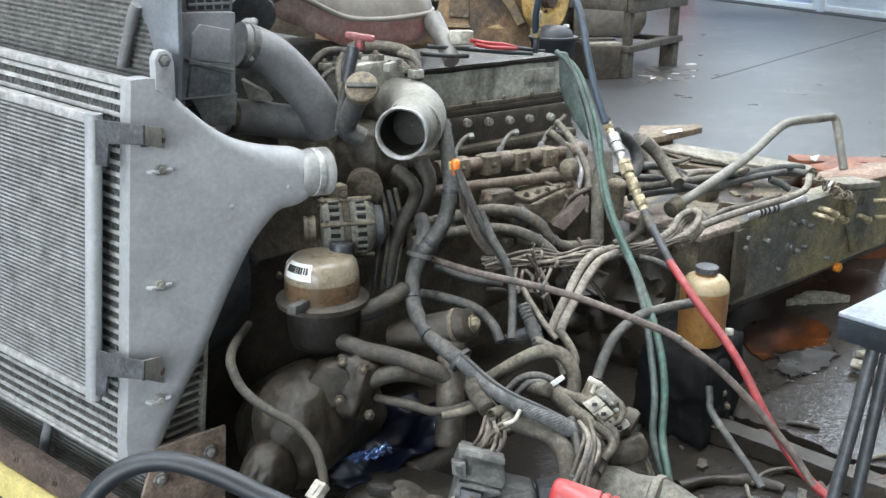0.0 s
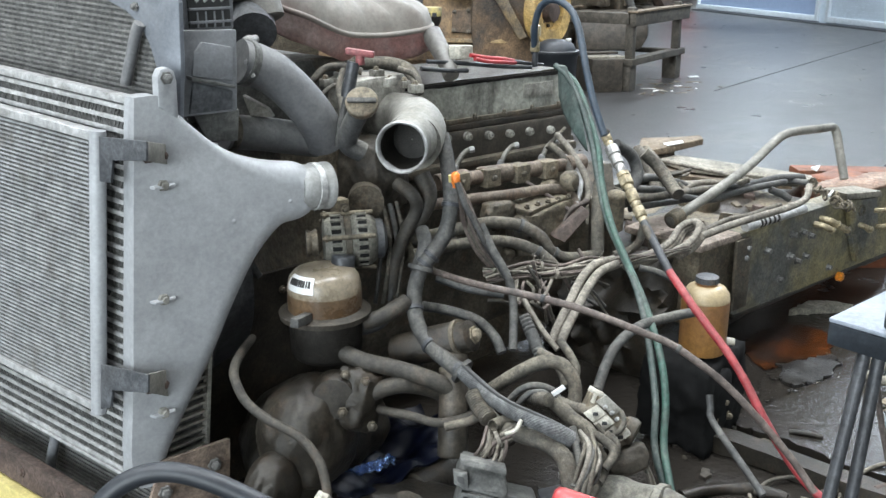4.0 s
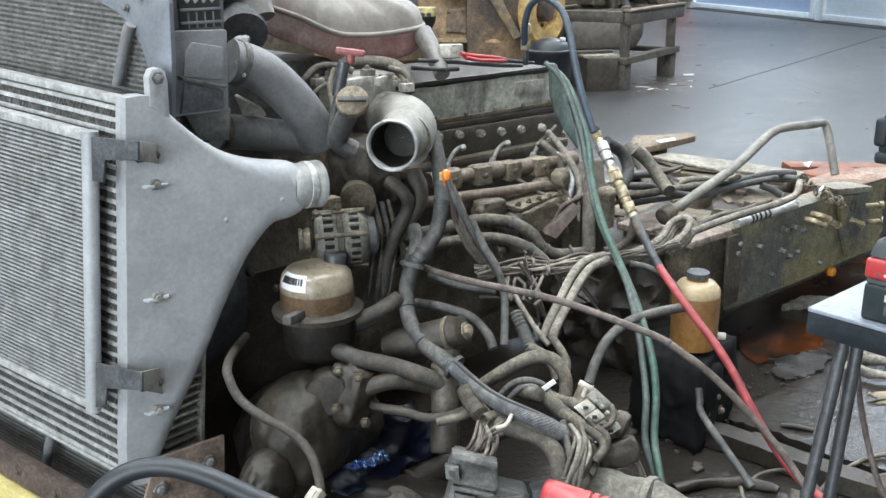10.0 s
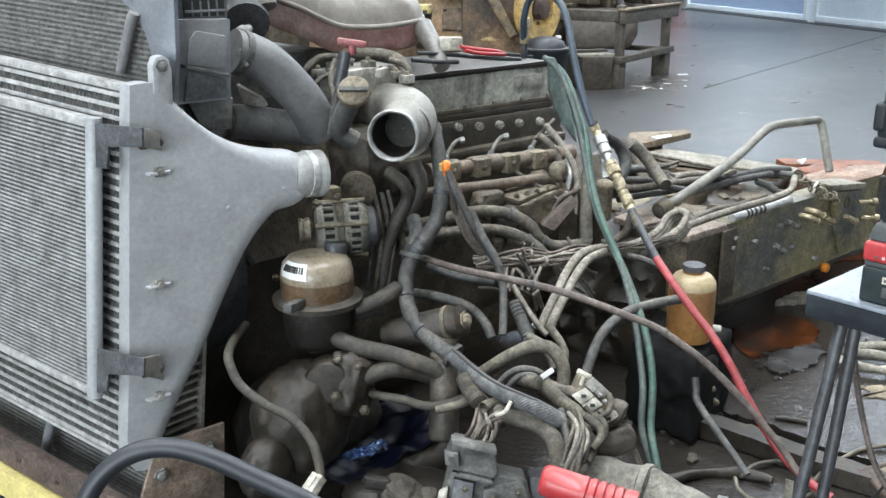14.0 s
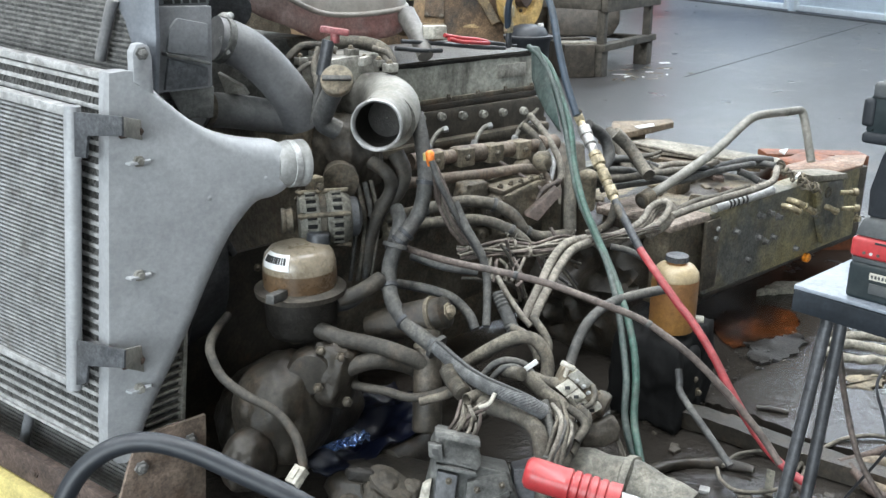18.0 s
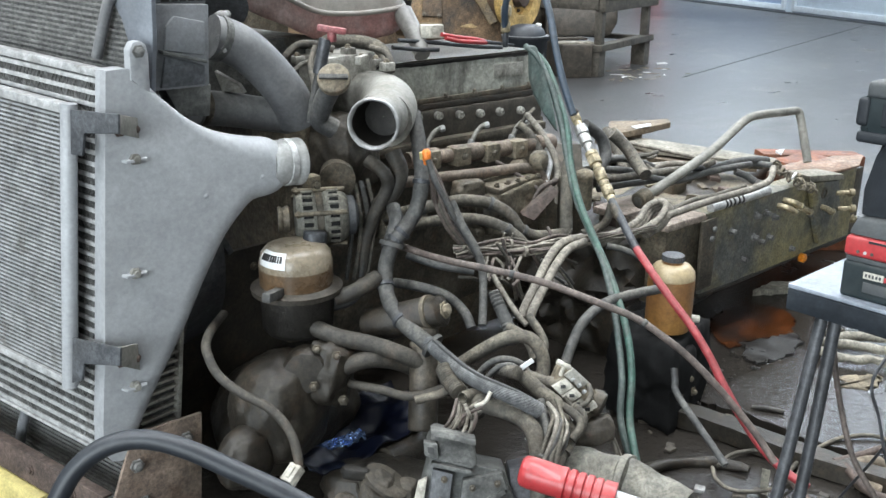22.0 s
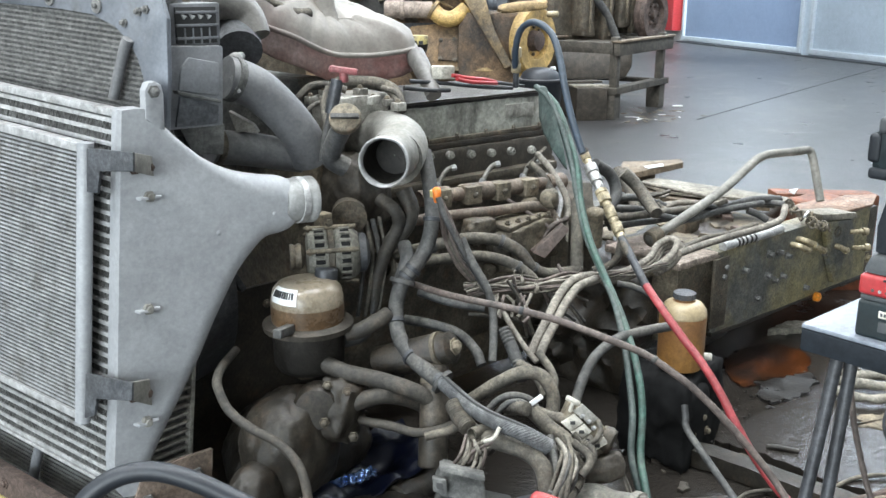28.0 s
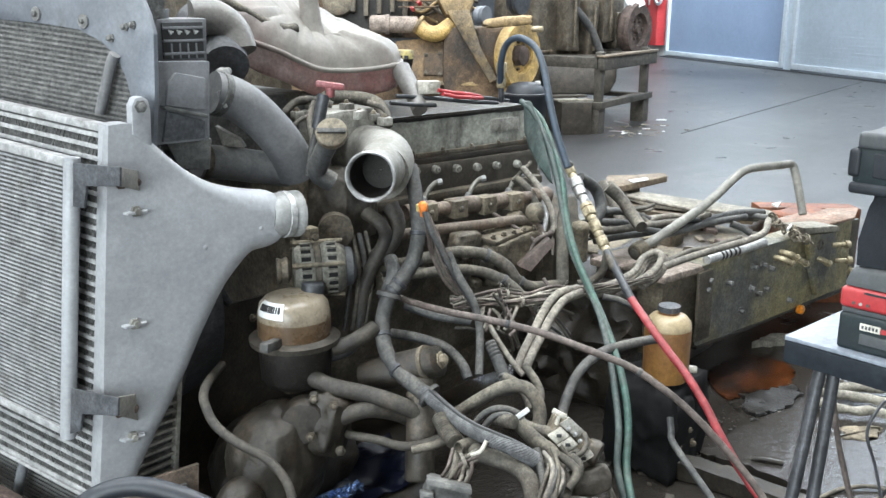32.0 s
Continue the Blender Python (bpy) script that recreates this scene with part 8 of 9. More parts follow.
# brown oil with its orange reflection mixed into the colour
floor_strip("oil_puddle", [(3.234, 1.885, 0.006), (3.395, 1.885, 0.006), (3.521, 1.828, 0.006), (3.551, 1.735, 0.006), (3.461, 1.634, 0.006), (3.295, 1.567, 0.006), (3.194, 1.582, 0.006), (3.134, 1.648, 0.006), (3.02, 1.663, 0.006), (3.069, 1.762, 0.006)], 0, "oilrust", "rust-coloured oily puddle under the frame", "puddle", 0.005, 0.012)
# wet patch; the reflected sky is put into its paler colour
floor_strip("wet_patch", [(3.095, 1.654, 0.012), (3.204, 1.617, 0.012), (3.337, 1.567, 0.012), (3.271, 1.502, 0.012), (3.141, 1.478, 0.012), (3.054, 1.488, 0.012), (2.975, 1.518, 0.012), (2.983, 1.576, 0.012)], 0, "wet", "wet grey patch of floor, paler for the sky reflected in it", "sheet", 0.010, 0.012)
floor_strip("angle_iron", [(2.405, 1.493, 0.060), (2.448, 1.405, 0.060), (2.473, 1.089, 0.060), (2.525, 0.810, 0.060), (2.475, 0.788, 0.060), (2.403, 1.050, 0.060), (2.377, 1.358, 0.060), (2.349, 1.465, 0.060)], 0, "oily", "oily angle iron lying on the floor", "angle iron", 0.055, 0.004)
solo("dirt_ridge", rough(tube([(2.069, 1.340, 0.010), (2.155, 1.302, 0.010), (2.239, 1.241, 0.010), (2.280, 1.172, 0.010), (2.286, 1.139, 0.010)], 0.02, 12, 6, taper=0.5), 0.012, 12), M["oily"], "ridge of dusty dirt on the oily floor", "dirt")
solo("pale_scrap", plate(ragged([(3.600, 1.906, 0.030), (3.758, 1.910, 0.030), (3.831, 1.847, 0.030), (3.851, 1.764, 0.030), (3.732, 1.820, 0.030)], 0.008, 6, 3), (0, 0, -0.03)), M["palewood"], "pale split scrap lying under the frame", "scrap")
hose("floor_cable", [Vector((p[0], p[1], 0.02)) for p in [(2.229, 1.207, 0.020), (2.317, 1.215, 0.020), (2.395, 1.178, 0.020), (2.432, 1.115, 0.020), (2.402, 1.044, 0.020), (2.301, 1.024, 0.020), (2.201, 1.054, 0.020), (2.146, 1.109, 0.020), (2.159, 1.168, 0.020), (2.208, 1.213, 0.020)]], 0.006, "loom", "thin grey cable coiled on the floor", "cable", 8)
hose("floor_cable", [Vector((p[0], p[1], z)) for p, z in zip([(2.303, 1.042, 0.020), (2.426, 1.057, 0.020), (2.554, 1.053, 0.020), (2.638, 1.024, 0.020), (2.717, 0.955, 0.020), (2.711, 0.851, 0.020)], (0.02, 0.03, 0.03, 0.04, 0.04, 0.02))], 0.007, "loom", "thin grey cable on the floor", "cable", 8)
for pts in ([(3.221, 1.415, 0.060), (3.269, 1.340, 0.060), (3.314, 1.234, 0.060), (3.389, 1.104, 0.060)], [(3.141, 1.384, 0.060), (3.148, 1.281, 0.060), (3.217, 1.190, 0.060), (3.245, 1.044, 0.060)], [(3.296, 1.420, 0.060), (3.395, 1.314, 0.060), (3.520, 1.158, 0.060)]):
    solo("floor_timber", rough(tube(pts, 0.019, 8, 8, taper=0.7), 0.010, 26), M["palewood"], "splintered pale timber lying on the floor", "timber")
for pts in ([(2.450, 0.970, 0.050), (2.530, 0.941, 0.050), (2.619, 0.915, 0.050), (2.696, 0.882, 0.050)], [(2.460, 0.941, 0.050), (2.395, 0.860, 0.050), (2.375, 0.804, 0.050), (2.394, 0.751, 0.050)], [(2.324, 1.059, 0.050), (2.238, 0.960, 0.050), (2.171, 0.876, 0.050)]):
    hose("floor_rod", pts, 0.013, "rust", "rusty rod lying on the floor", "rod", 8)
floor_strip("straw_patch", [(3.04, 1.243, 0.034), (3.106, 1.209, 0.034), (3.157, 1.153, 0.034), (3.1, 1.122, 0.034), (3.019, 1.148, 0.034), (2.984, 1.2, 0.034)], 0, "straw", "pale straw-coloured spill on the floor sheet", "spill", 0.004, 0.02)
hose("floor_stick", [(2.605, 1.322, 0.035), (2.622, 1.284, 0.04), (2.651, 1.236, 0.035)], 0.009, "oily", "short dark oily stick on the floor", "stick", 8)
for pts in ([(2.504, 0.934, 0.03), (2.515, 0.913, 0.05), (2.545, 0.887, 0.05), (2.558, 0.871, 0.03)], [(2.49, 0.93, 0.03), (2.434, 0.876, 0.03), (2.45, 0.83, 0.02)]):
    hose("wood_piece", pts, 0.02, "wood", "split piece of pale brown wood on the floor", "wood", 8)
rf = random.Random(19)
for k in range(60):
    q = Vector((2.86 + rf.gauss(0, 0.16), 1.50 + rf.gauss(0, 0.10), 0.012))
    w = rf.uniform(0.003, 0.012)
    solo("oily_chip", lumpy(q, (w, w * 0.7, w * 0.5), (0, 0, rf.uniform(0, 180)), 0.3, k, 0.6, 1), M["oilblack"] if k % 3 else M["wet"], "wet chip of dirt in the oil", "dirt", "floor debris")
solo("square_nut", moved(join(box((-0.014, -0.014, 0), (0.014, 0.014, 0.012), 0.002)), pose(*(2.100, 1.183, 0.000), 0, 0, 25)), M["steel"], "bright nut lying on the oily floor", "nut")
solo("white_card", plate([(p[0], p[1], z) for p, z in zip([(2.220, 1.063, 0.030), (2.220, 1.063, 0.030), (2.224, 1.044, 0.030), (2.224, 1.044, 0.030)], (0.0, 0.08, 0.08, 0.0))], (0, 0.004, 0)), M["palewood"], "pale bent scrap of card", "card")
rd = random.Random(31)
for k in range(46):
    x, y = rd.uniform(2.0, 3.6), rd.uniform(0.75, 1.6)
    w = rd.uniform(0.006, 0.022)
    solo("debris_lump", rough(moved(box((-w, -w * 0.7, -0.004), (w, w * 0.7, w * 0.5), 0.003), pose(x, y, 0.003, 0, 0, rd.uniform(0, 180))), 0.004, 30, 1), M["boot"] if k % 12 else M["cream"], "lump of dirt on the oily floor", "dirt", "floor debris")


# ---- bench with the driver ----
def bench():
    t = thing("work_stand", (1.45, 0.3, 0.0), "blue-grey steel work stand with splayed dark legs", "stand")
    part("top", rough(box((1.163, -0.10, 1.030), (1.72, 0.533, 1.036), 0.002), 0.0006, 60, 6), M["tabletop"], t, "pale worn blue-grey top")
    part("front_skirt", box((1.162, -0.10, 0.999), (1.170, 0.531, 1.0295), 0.002), M["skirt"], t)
    part("end_skirt", box((1.165, 0.526, 0.999), (1.72, 0.5335, 1.0295), 0.002), M["skirt"], t)
    for a, b in (((1.215, 0.50, 1.01), (0.93, 0.50, 0.0)), ((1.235, 0.49, 1.01), (1.0, 0.46, 0.0)), ((1.25, 0.0, 1.01), (1.0, -0.05, 0.0)), ((1.62, 0.47, 1.01), (1.85, 0.52, 0.0)), ((1.62, 0.0, 1.01), (1.85, -0.05, 0.0))):
        a, b = Vector(a), Vector(b)
        part("leg", tube([a, a.lerp(b, 0.3) + Vector((0.012, 0, 0)), a.lerp(b, 0.65) + Vector((0.004, 0, 0)), b], 0.0088, 12), M["blacksteel"], t)
    return t


STAND = bench()


def driver():
    """Cordless impact driver standing on its battery."""
    o = Vector((1.215, 0.461, 1.036))
    m = Matrix.Translation(o) @ Matrix.Rotation(radians(-88), 4, "Z")
    t = thing("impact_driver", o, "black and red cordless impact driver standing on its battery", "power tool")

    def add(name, bm, mt, label="", parent=None):
        return part(name, moved(bm, m), M[mt], parent or t, label)

    bat = add("battery", box((-0.008, -0.04, 0.0), (0.125, 0.045, 0.050), 0.006, 3), "teal", "dark battery with a printed label")
    under(link("badge", moved(box((0.022, -0.0425, 0.012), (0.10, -0.0395, 0.026), 0.001), m), M["toolgrey"]), bat)
    under(link("print_plate", moved(box((0.021, -0.0422, 0.031), (0.047, -0.0397, 0.040), 0.0005), m), M["cream"]), bat)
    for k in range(5):
        under(link("print_bar", moved(box((0.0235 + 0.0045 * k, -0.0427, 0.0335), (0.0262 + 0.0045 * k, -0.0421, 0.0378)), m), M["armgrey"]), bat)
    under(link("red_print_bar", moved(box((0.048, -0.0425, 0.032), (0.075, -0.0395, 0.038)), m), M["redplastic"]), bat)
    add("battery_band", box((-0.006, -0.039, 0.050), (0.12, 0.044, 0.057), 0.002), "toolgrey", "grey rubber band")
    add("foot", box((-0.009, -0.042, 0.057), (0.118, 0.044, 0.084), 0.006, 3), "redplastic", "red plastic foot")
    for k in range(3):
        add("foot_button", lathe((0.010 + 0.009 * k, -0.0415, 0.065), (0, -1, 0), [(0, 0.0022), (0.0015, 0.0022)], 10), "alu" if k == 1 else "redfaded")
    add("foot_slot", box((0.022, -0.043, 0.079), (0.05, -0.0415, 0.0815)), "tooldark")
    add("foot_collar", plate([(-0.009, -0.039, 0.084), (0.116, -0.039, 0.084), (0.108, -0.033, 0.116), (-0.002, -0.033, 0.108)], (0, 0.076, 0), 0.007), "toolgrey", "grey rubber collar")
    add("handle", plate([(-0.004, -0.030, 0.106), (0.106, -0.030, 0.114), (0.094, -0.030, 0.15), (0.088, -0.030, 0.20), (0.086, -0.030, 0.225), (0.014, -0.030, 0.225), (0.010, -0.030, 0.19), (0.001, -0.030, 0.145)], (0, 0.060, 0), 0.014), "tooldark", "dark rubber handle")
    head = add("head", plate([(-0.016, -0.037, 0.222), (-0.012, -0.037, 0.211), (0.115, -0.037, 0.209), (0.138, -0.037, 0.230), (0.138, -0.037, 0.266), (0.115, -0.037, 0.276), (-0.006, -0.037, 0.275), (-0.016, -0.037, 0.262)], (0, 0.074, 0), 0.012), "teal", "dark blue-grey motor housing")
    for nm, lo, hi, mt in (("top_bumper", (-0.010, -0.0395, 0.262), (0.040, 0.0395, 0.283), "toolgrey"), ("end_bumper", (-0.020, -0.0395, 0.226), (-0.004, 0.0395, 0.262), "tooldark"), ("low_bumper", (-0.017, -0.0395, 0.205), (0.036, 0.0395, 0.220), "tooldark"), ("side_panel", (0.012, -0.0392, 0.228), (0.10, -0.036, 0.258), "tooldark")):
        under(link(nm, moved(box(lo, hi, 0.006 if nm != "side_panel" else 0.0015, 3), m), M[mt]), head)
    under(link("nose", moved(lathe((0.136, 0, 0.248), (1, 0, 0), [(0, 0.034), (0.03, 0.030), (0.055, 0.02), (0.07, 0.012)], 24), m), M["tooldark"]), head)
    add("trigger", box((0.084, -0.012, 0.165), (0.1, 0.012, 0.198), 0.005), "redplastic")
    return t


DRIVER = driver()
CABLE = hose("brown_cable", [(1.313, 0.525, 0.944), (1.301, 0.517, 0.902), (1.291, 0.493, 0.830), (1.287, 0.459, 0.751), (1.300, 0.418, 0.687), (1.312, 0.374, 0.615), (1.282, 0.313, 0.424), (1.246, 0.264, 0.248)], 0.0045, "redfaded", "thin brown cable hanging from the stand", "cable", 8)
hose("dark_wire", [(2.35, 0.9, 0.004)] + [(2.108, 0.684, 0.434), (2.124, 0.732, 0.570), (2.087, 0.750, 0.539), (2.066, 0.750, 0.496), (2.064, 0.723, 0.434), (2.056, 0.690, 0.347), (2.057, 0.655, 0.273)], 0.004, "blacksteel", "thin dark wire coil beside the stand", "cable", 6)


# ---- far engines and stands ----
def engine_stand():
    s = thing("engine_pallet", (9.9, 7.9, 0.0), "grimy wooden engine pallet stand", "pallet stand")
    a, b = Vector((8.42, 6.68, 0)), Vector((9.78, 7.05, 0))
    u = (b - a).normalized()
    v = Vector((-u.y, u.x, 0))
    turn = Matrix.Rotation(math.atan2(u.y, u.x), 4, "Z")

    def timber(name, x, y, z, sx, sy, sz, m):
        """A timber along the stand: its low corner and its size."""
        q = a + u * x + v * y
        return part(name, rough(moved(box((0, 0, 0), (sx, sy, sz), 0.008), Matrix.Translation((q.x, q.y, z)) @ turn), 0.006, 6, 1), M[m], s)

    for x in (-0.04, 1.30):
        for y in (0.0, 0.95):
            timber("leg_block", x - 0.03, y - 0.02, 0.0, 0.17, 0.17, 0.28, "standwood")
            timber("post", x, y - 0.02, 0.28, 0.09, 0.09, 0.62, "standwood")
    for y in (-0.05, 0.95):
        timber("low_beam", -0.08, y, 0.28, 1.56, 0.13, 0.075, "standwood")
        timber("top_beam", -0.06, y, 0.70, 1.62, 0.07, 0.14, "standwood")
        timber("top_strip", -0.07, y - 0.02, 0.842, 1.64, 0.11, 0.025, "wood")
    for x in (-0.06, 1.30):
        timber("side_beam", x, 0.03, 0.72, 0.09, 0.92, 0.12, "standwood")
        timber("side_runner", x, 0.08, 0.285, 0.09, 0.87, 0.06, "standwood")
    return s


engine_stand()
base = thing("timber_crate", (8.0, 7.05, 0.0), "low dark timber crate beside the pallet stand", "crate")
crate_turn = Matrix.Translation((7.98, 6.86, 0)) @ Matrix.Rotation(radians(-28), 4, "Z")
part("crate_body", rough(moved(box((0, 0, 0), (0.36, 0.55, 0.36), 0.012), crate_turn), 0.006, 6, 2), M["boxoil"], base)
for k, z in enumerate((0.36, 0.385)):
    part("crate_slat", moved(box((-0.02, 0.06 + 0.2 * k, z), (0.40, 0.22 + 0.2 * k, z + 0.022), 0.004), crate_turn), M["palewood" if k == 0 else "darkwood"], base)


def dark_engine():
    e = thing("spare_engine", (9.2, 8.1, 0.86), "dark grimy spare engine on a pallet stand", "engine")
    part("block", rough(box((8.5, 7.75, 0.42), (9.9, 8.5, 1.5), 0.06), 0.05, 3, 6), M["iron"], e)
    part("sump", rough(plate([(8.478, 7.555, 0.362), (9.052, 7.057, 0.378), (9.145, 7.032, 0.51), (9.225, 7.092, 0.811), (8.576, 7.664, 0.814)], (0.42, 0.42, 0), 0.05), 0.012, 4), M["boxoil"], e, "smooth dark grey sump")
    part("gearcase", rough(box((9.85, 7.7, 0.75), (10.1, 8.4, 1.55), 0.05), 0.03, 4, 4), M["iron"], e)
    c = Vector((9.854, 7.417, 1.098))
    d = Vector((0.15, -0.99, 0))
    part("pulley", lathe(c, d, [(0, 0.1), (0, 0.31), (0.05, 0.33), (0.08, 0.30), (0.1, 0.33), (0.14, 0.31), (0.14, 0.2), (0.09, 0.18), (0.09, 0.06), (0.13, 0.05)], 36), M["rust"], e, "rusty crank pulley")
    for k in range(6):
        t = k * math.pi / 3
        dd, a, b = axis_frame(d)
        part("pulley_bolt", bolt(c + dd * 0.09 + (a * math.cos(t) + b * math.sin(t)) * 0.12, dd, 0.025, 0.03), M["rust"], e)
    for x, y, z0, z1, w in ((8.95, 7.60, 0.85, 1.60, 0.10), (9.22, 7.52, 0.80, 1.45, 0.08), (9.48, 7.48, 0.95, 1.62, 0.11), (9.66, 7.46, 0.86, 1.30, 0.07)):
        part("side_casing", rough(box((x - w, y - 0.05, z0), (x + w, y + 0.3, z1), 0.03), 0.02, 5, 4), M["iron"], e)
        part("casing_rib", box((x - 0.012, y - 0.075, z0 + 0.05), (x + 0.012, y - 0.03, z1 - 0.05), 0.006), M["ironlight"], e)
    part("white_guard", plate([(9.682, 7.442, 1.521), (9.854, 7.322, 1.623), (9.884, 7.218, 1.401), (9.735, 7.323, 1.320)], (0.03, 0.03, 0), 0.008), M["white"], e)
    part("hose", tube([(8.927, 7.750, 1.649), (8.982, 7.608, 1.387), (9.168, 7.487, 1.122), (9.294, 7.396, 0.786)], 0.05, 10), M["rubber"], e)
    return e


dark_engine()


def yellow_engine():
    e = thing("yellow_engine", (6.6, 7.2, 0.0), "yellow-painted grimy diesel engine standing on the floor", "engine")
    f = Matrix.Translation((6.75, 7.3, 0)) @ Matrix.Rotation(radians(-41), 4, "Z")

    def add(name, bm, mt, label="", amp=0.0, sc=5):
        bm = moved(bm, f)
        return part(name, rough(bm, amp, sc) if amp else bm, M[mt], e, label)

    add("block", rough(box((-1.7, 0.1, 0.35), (0.25, 0.9, 1.0), 0.05), 0.03, 4, 6), "catbrown", "brown grimy engine block")
    add("sump", rough(box((-1.5, 0.15, 0.0), (0.15, 0.85, 0.36), 0.05), 0.02, 4, 4), "catbrown")
    add("head", rough(box((-1.6, 0.15, 1.0), (0.0, 0.8, 1.45), 0.04), 0.03, 4, 6), "catbrown")
    # the side that shows, in its own space: x along, y up, z outwards
    face = Matrix(((0.7472, 0.1623, -0.6445, 6.2090), (-0.6646, 0.1923, -0.7220, 7.1080), (0.0068, 0.9678, 0.2515, 1.0150), (0, 0, 0, 1)))

    def on_face(name, bm, mt, label="", amp=0.0):
        bm = moved(bm, face)
        return part(name, rough(bm, amp, 9) if amp else bm, M[mt], e, label)

    on_face("side_casing", plate([(-0.3, 0.057, 0.0), (-0.042, 0.076, 0.0), (0.34, 0.023, 0.0), (0.512, -0.073, 0.0), (0.516, -0.398, 0.0), (-0.3, -0.398, 0.0)], (0, 0, -0.5), 0.03), "catface", "large grimy tan side casing", 0.012)
    on_face("casing_flange", plate([(-0.319, -0.34, 0.03), (0.531, -0.363, 0.03), (0.531, -0.402, 0.03), (-0.319, -0.382, 0.03)], (0, 0, -0.2), 0.008), "cattan", "yellowish cast flange")
    on_face("casing_cover", plate([(-0.013, -0.073, 0.03), (0.283, -0.092, 0.03), (0.302, -0.302, 0.03), (-0.023, -0.293, 0.03)], (0, 0, -0.1), 0.02), "catbrown", "brown cover plate", 0.008)
    for x, y in [(0.006, -0.096), (0.264, -0.115), (0.279, -0.279), (0.0, -0.272), (0.14, -0.088), (0.14, -0.287)]:
        on_face("cover_bolt", bolt(Vector((x, y, 0.03)), (0, 0, 1), 0.016, 0.02), "iron")
    on_face("step_column", plate([(0.096, 0.615, 0.12), (0.489, 0.615, 0.12), (0.466, 0.386, 0.12), (0.421, 0.287, 0.12), (0.21, 0.275, 0.12), (0.134, 0.416, 0.12)], (0, 0, -0.3), 0.015), "cattan", "tan stepped column", 0.006)
    for y in (-20, 15, 48, 80):
        h = -y * 0.001911 + 90 * 0.005562
        on_face("column_step", box((-0.29 + 0.0004 * y, h - 0.008, 0.115), (0.10, h + 0.008, 0.14), 0.005), "catbrown")
    on_face("front_bracket", plate([(0.206, 0.29, 0.22), (0.426, 0.302, 0.22), (0.516, -0.054, 0.22), (0.7, -0.369, 0.22), (0.617, -0.402, 0.22), (0.459, -0.13, 0.22), (0.344, 0.061, 0.22)], (0, 0, -0.05), 0.01), "cattan", "tan diagonal mounting bracket", 0.004)
    on_face("intake_pipe", lathe((-0.539, 0.195, 0.08), (1, -0.02, 0), [(0, 0.07), (0.02, 0.085), (0.15, 0.085), (0.155, 0.095), (0.19, 0.095), (0.195, 0.08), (0.46, 0.08), (0.47, 0.06)], 24), "pinkdust", "pale dusty horizontal pipe")
    on_face("yellow_elbow", tube([(-0.08, 0.195, 0.08), (0.015, 0.109, 0.1), (0.13, 0.095, 0.12), (0.254, 0.185, 0.1)], 0.078, 20), "catyellow", "pale yellow pipe elbow")
    on_face("elbow_flange", lathe((-0.065, 0.185, 0.08), (0.8, -0.5, 0), [(-0.02, 0.07), (-0.015, 0.1), (0.015, 0.1), (0.02, 0.07)], 20), "cattan")
    on_face("dark_manifold", plate([(-0.998, 0.577, -0.1), (-0.119, 0.577, -0.1), (-0.157, 0.29, -0.1), (-0.539, 0.271, -0.1), (-0.673, 0.071, -0.1), (-0.998, 0.271, -0.1)], (0, 0, -0.4), 0.05), "oilblack", "dark grimy exhaust manifold", 0.03)
    for k in range(7):
        on_face("manifold_rib", box((-1.0 + 0.13 * k, 0.30 + 0.02 * (k % 3), -0.1), (-0.95 + 0.13 * k, 0.62, -0.02), 0.015), "iron", "", 0.01)
    on_face("round_housing", lathe((-0.86, 0.46, -0.1), (0, 0.1, 1), [(0, 0.16), (0.06, 0.16), (0.08, 0.13), (0.09, 0.06)], 26), "ironlight", "pale round housing")
    on_face("dark_housing", plate([(-0.539, 0.09, -0.02), (-0.042, 0.095, -0.02), (-0.08, 0.023, -0.02), (-0.31, -0.054, -0.02), (-0.539, -0.035, -0.02)], (0, 0, -0.3), 0.03), "blacksteel", "", 0.015)
    for x, y, s in [(-0.119, 0.42, 0.035), (-0.05, 0.382, 0.035), (-0.115, 0.325, 0.03), (0.006, 0.443, 0.03)]:
        on_face("red_cap", lathe((x, y, 0.1), (-0.3, 0.2, 1), [(0, s * 0.6), (0.05, s * 0.6), (0.06, s * 0.4)], 14), "redplastic", "red plastic cap")
    add("lower_casing", rough(box((-0.9, 0.0, 0.40), (0.1, 0.2, 0.62), 0.02), 0.02, 6, 4), "catbrown")
    c = Vector((6.803, 6.493, 0.932))
    d = Vector((0.157, -0.99, 0))
    ring = part("damper_ring", lathe(c, d, [(0, 0.17), (0, 0.31), (0.02, 0.325), (0.1, 0.325), (0.12, 0.31), (0.12, 0.18), (0.06, 0.17)], 44), M["catyellow"], e, "bright yellow damper ring")
    part("hub", lathe(c + d * 0.02, d, [(0, 0.17), (0.03, 0.17), (0.04, 0.10), (0.12, 0.09), (0.13, 0.05)], 28), M["rust"], e)
    dd, a, b = axis_frame(d)
    for k in range(8):
        t = k * math.pi / 4
        part("hub_bolt", bolt(c + dd * 0.05 + (a * math.cos(t) + b * math.sin(t)) * 0.13, dd, 0.018, 0.03), M["iron"], e)
    part("ring_mount", rough(box(c + Vector((-0.12, -0.02, -0.45)), c + Vector((0.2, 0.25, -0.26)), 0.03), 0.01, 8, 3), M["catyellow"], e)
    # castings behind the damper ring
    part("front_casing", rough(moved(box((-0.34, -0.1, -0.55), (0.34, 0.35, 0.30), 0.05), pose(*(6.572, 6.744, 0.9), 0, 0, -41)), 0.03, 5, 4), M["catbrown"], e, "grimy brown front casing")
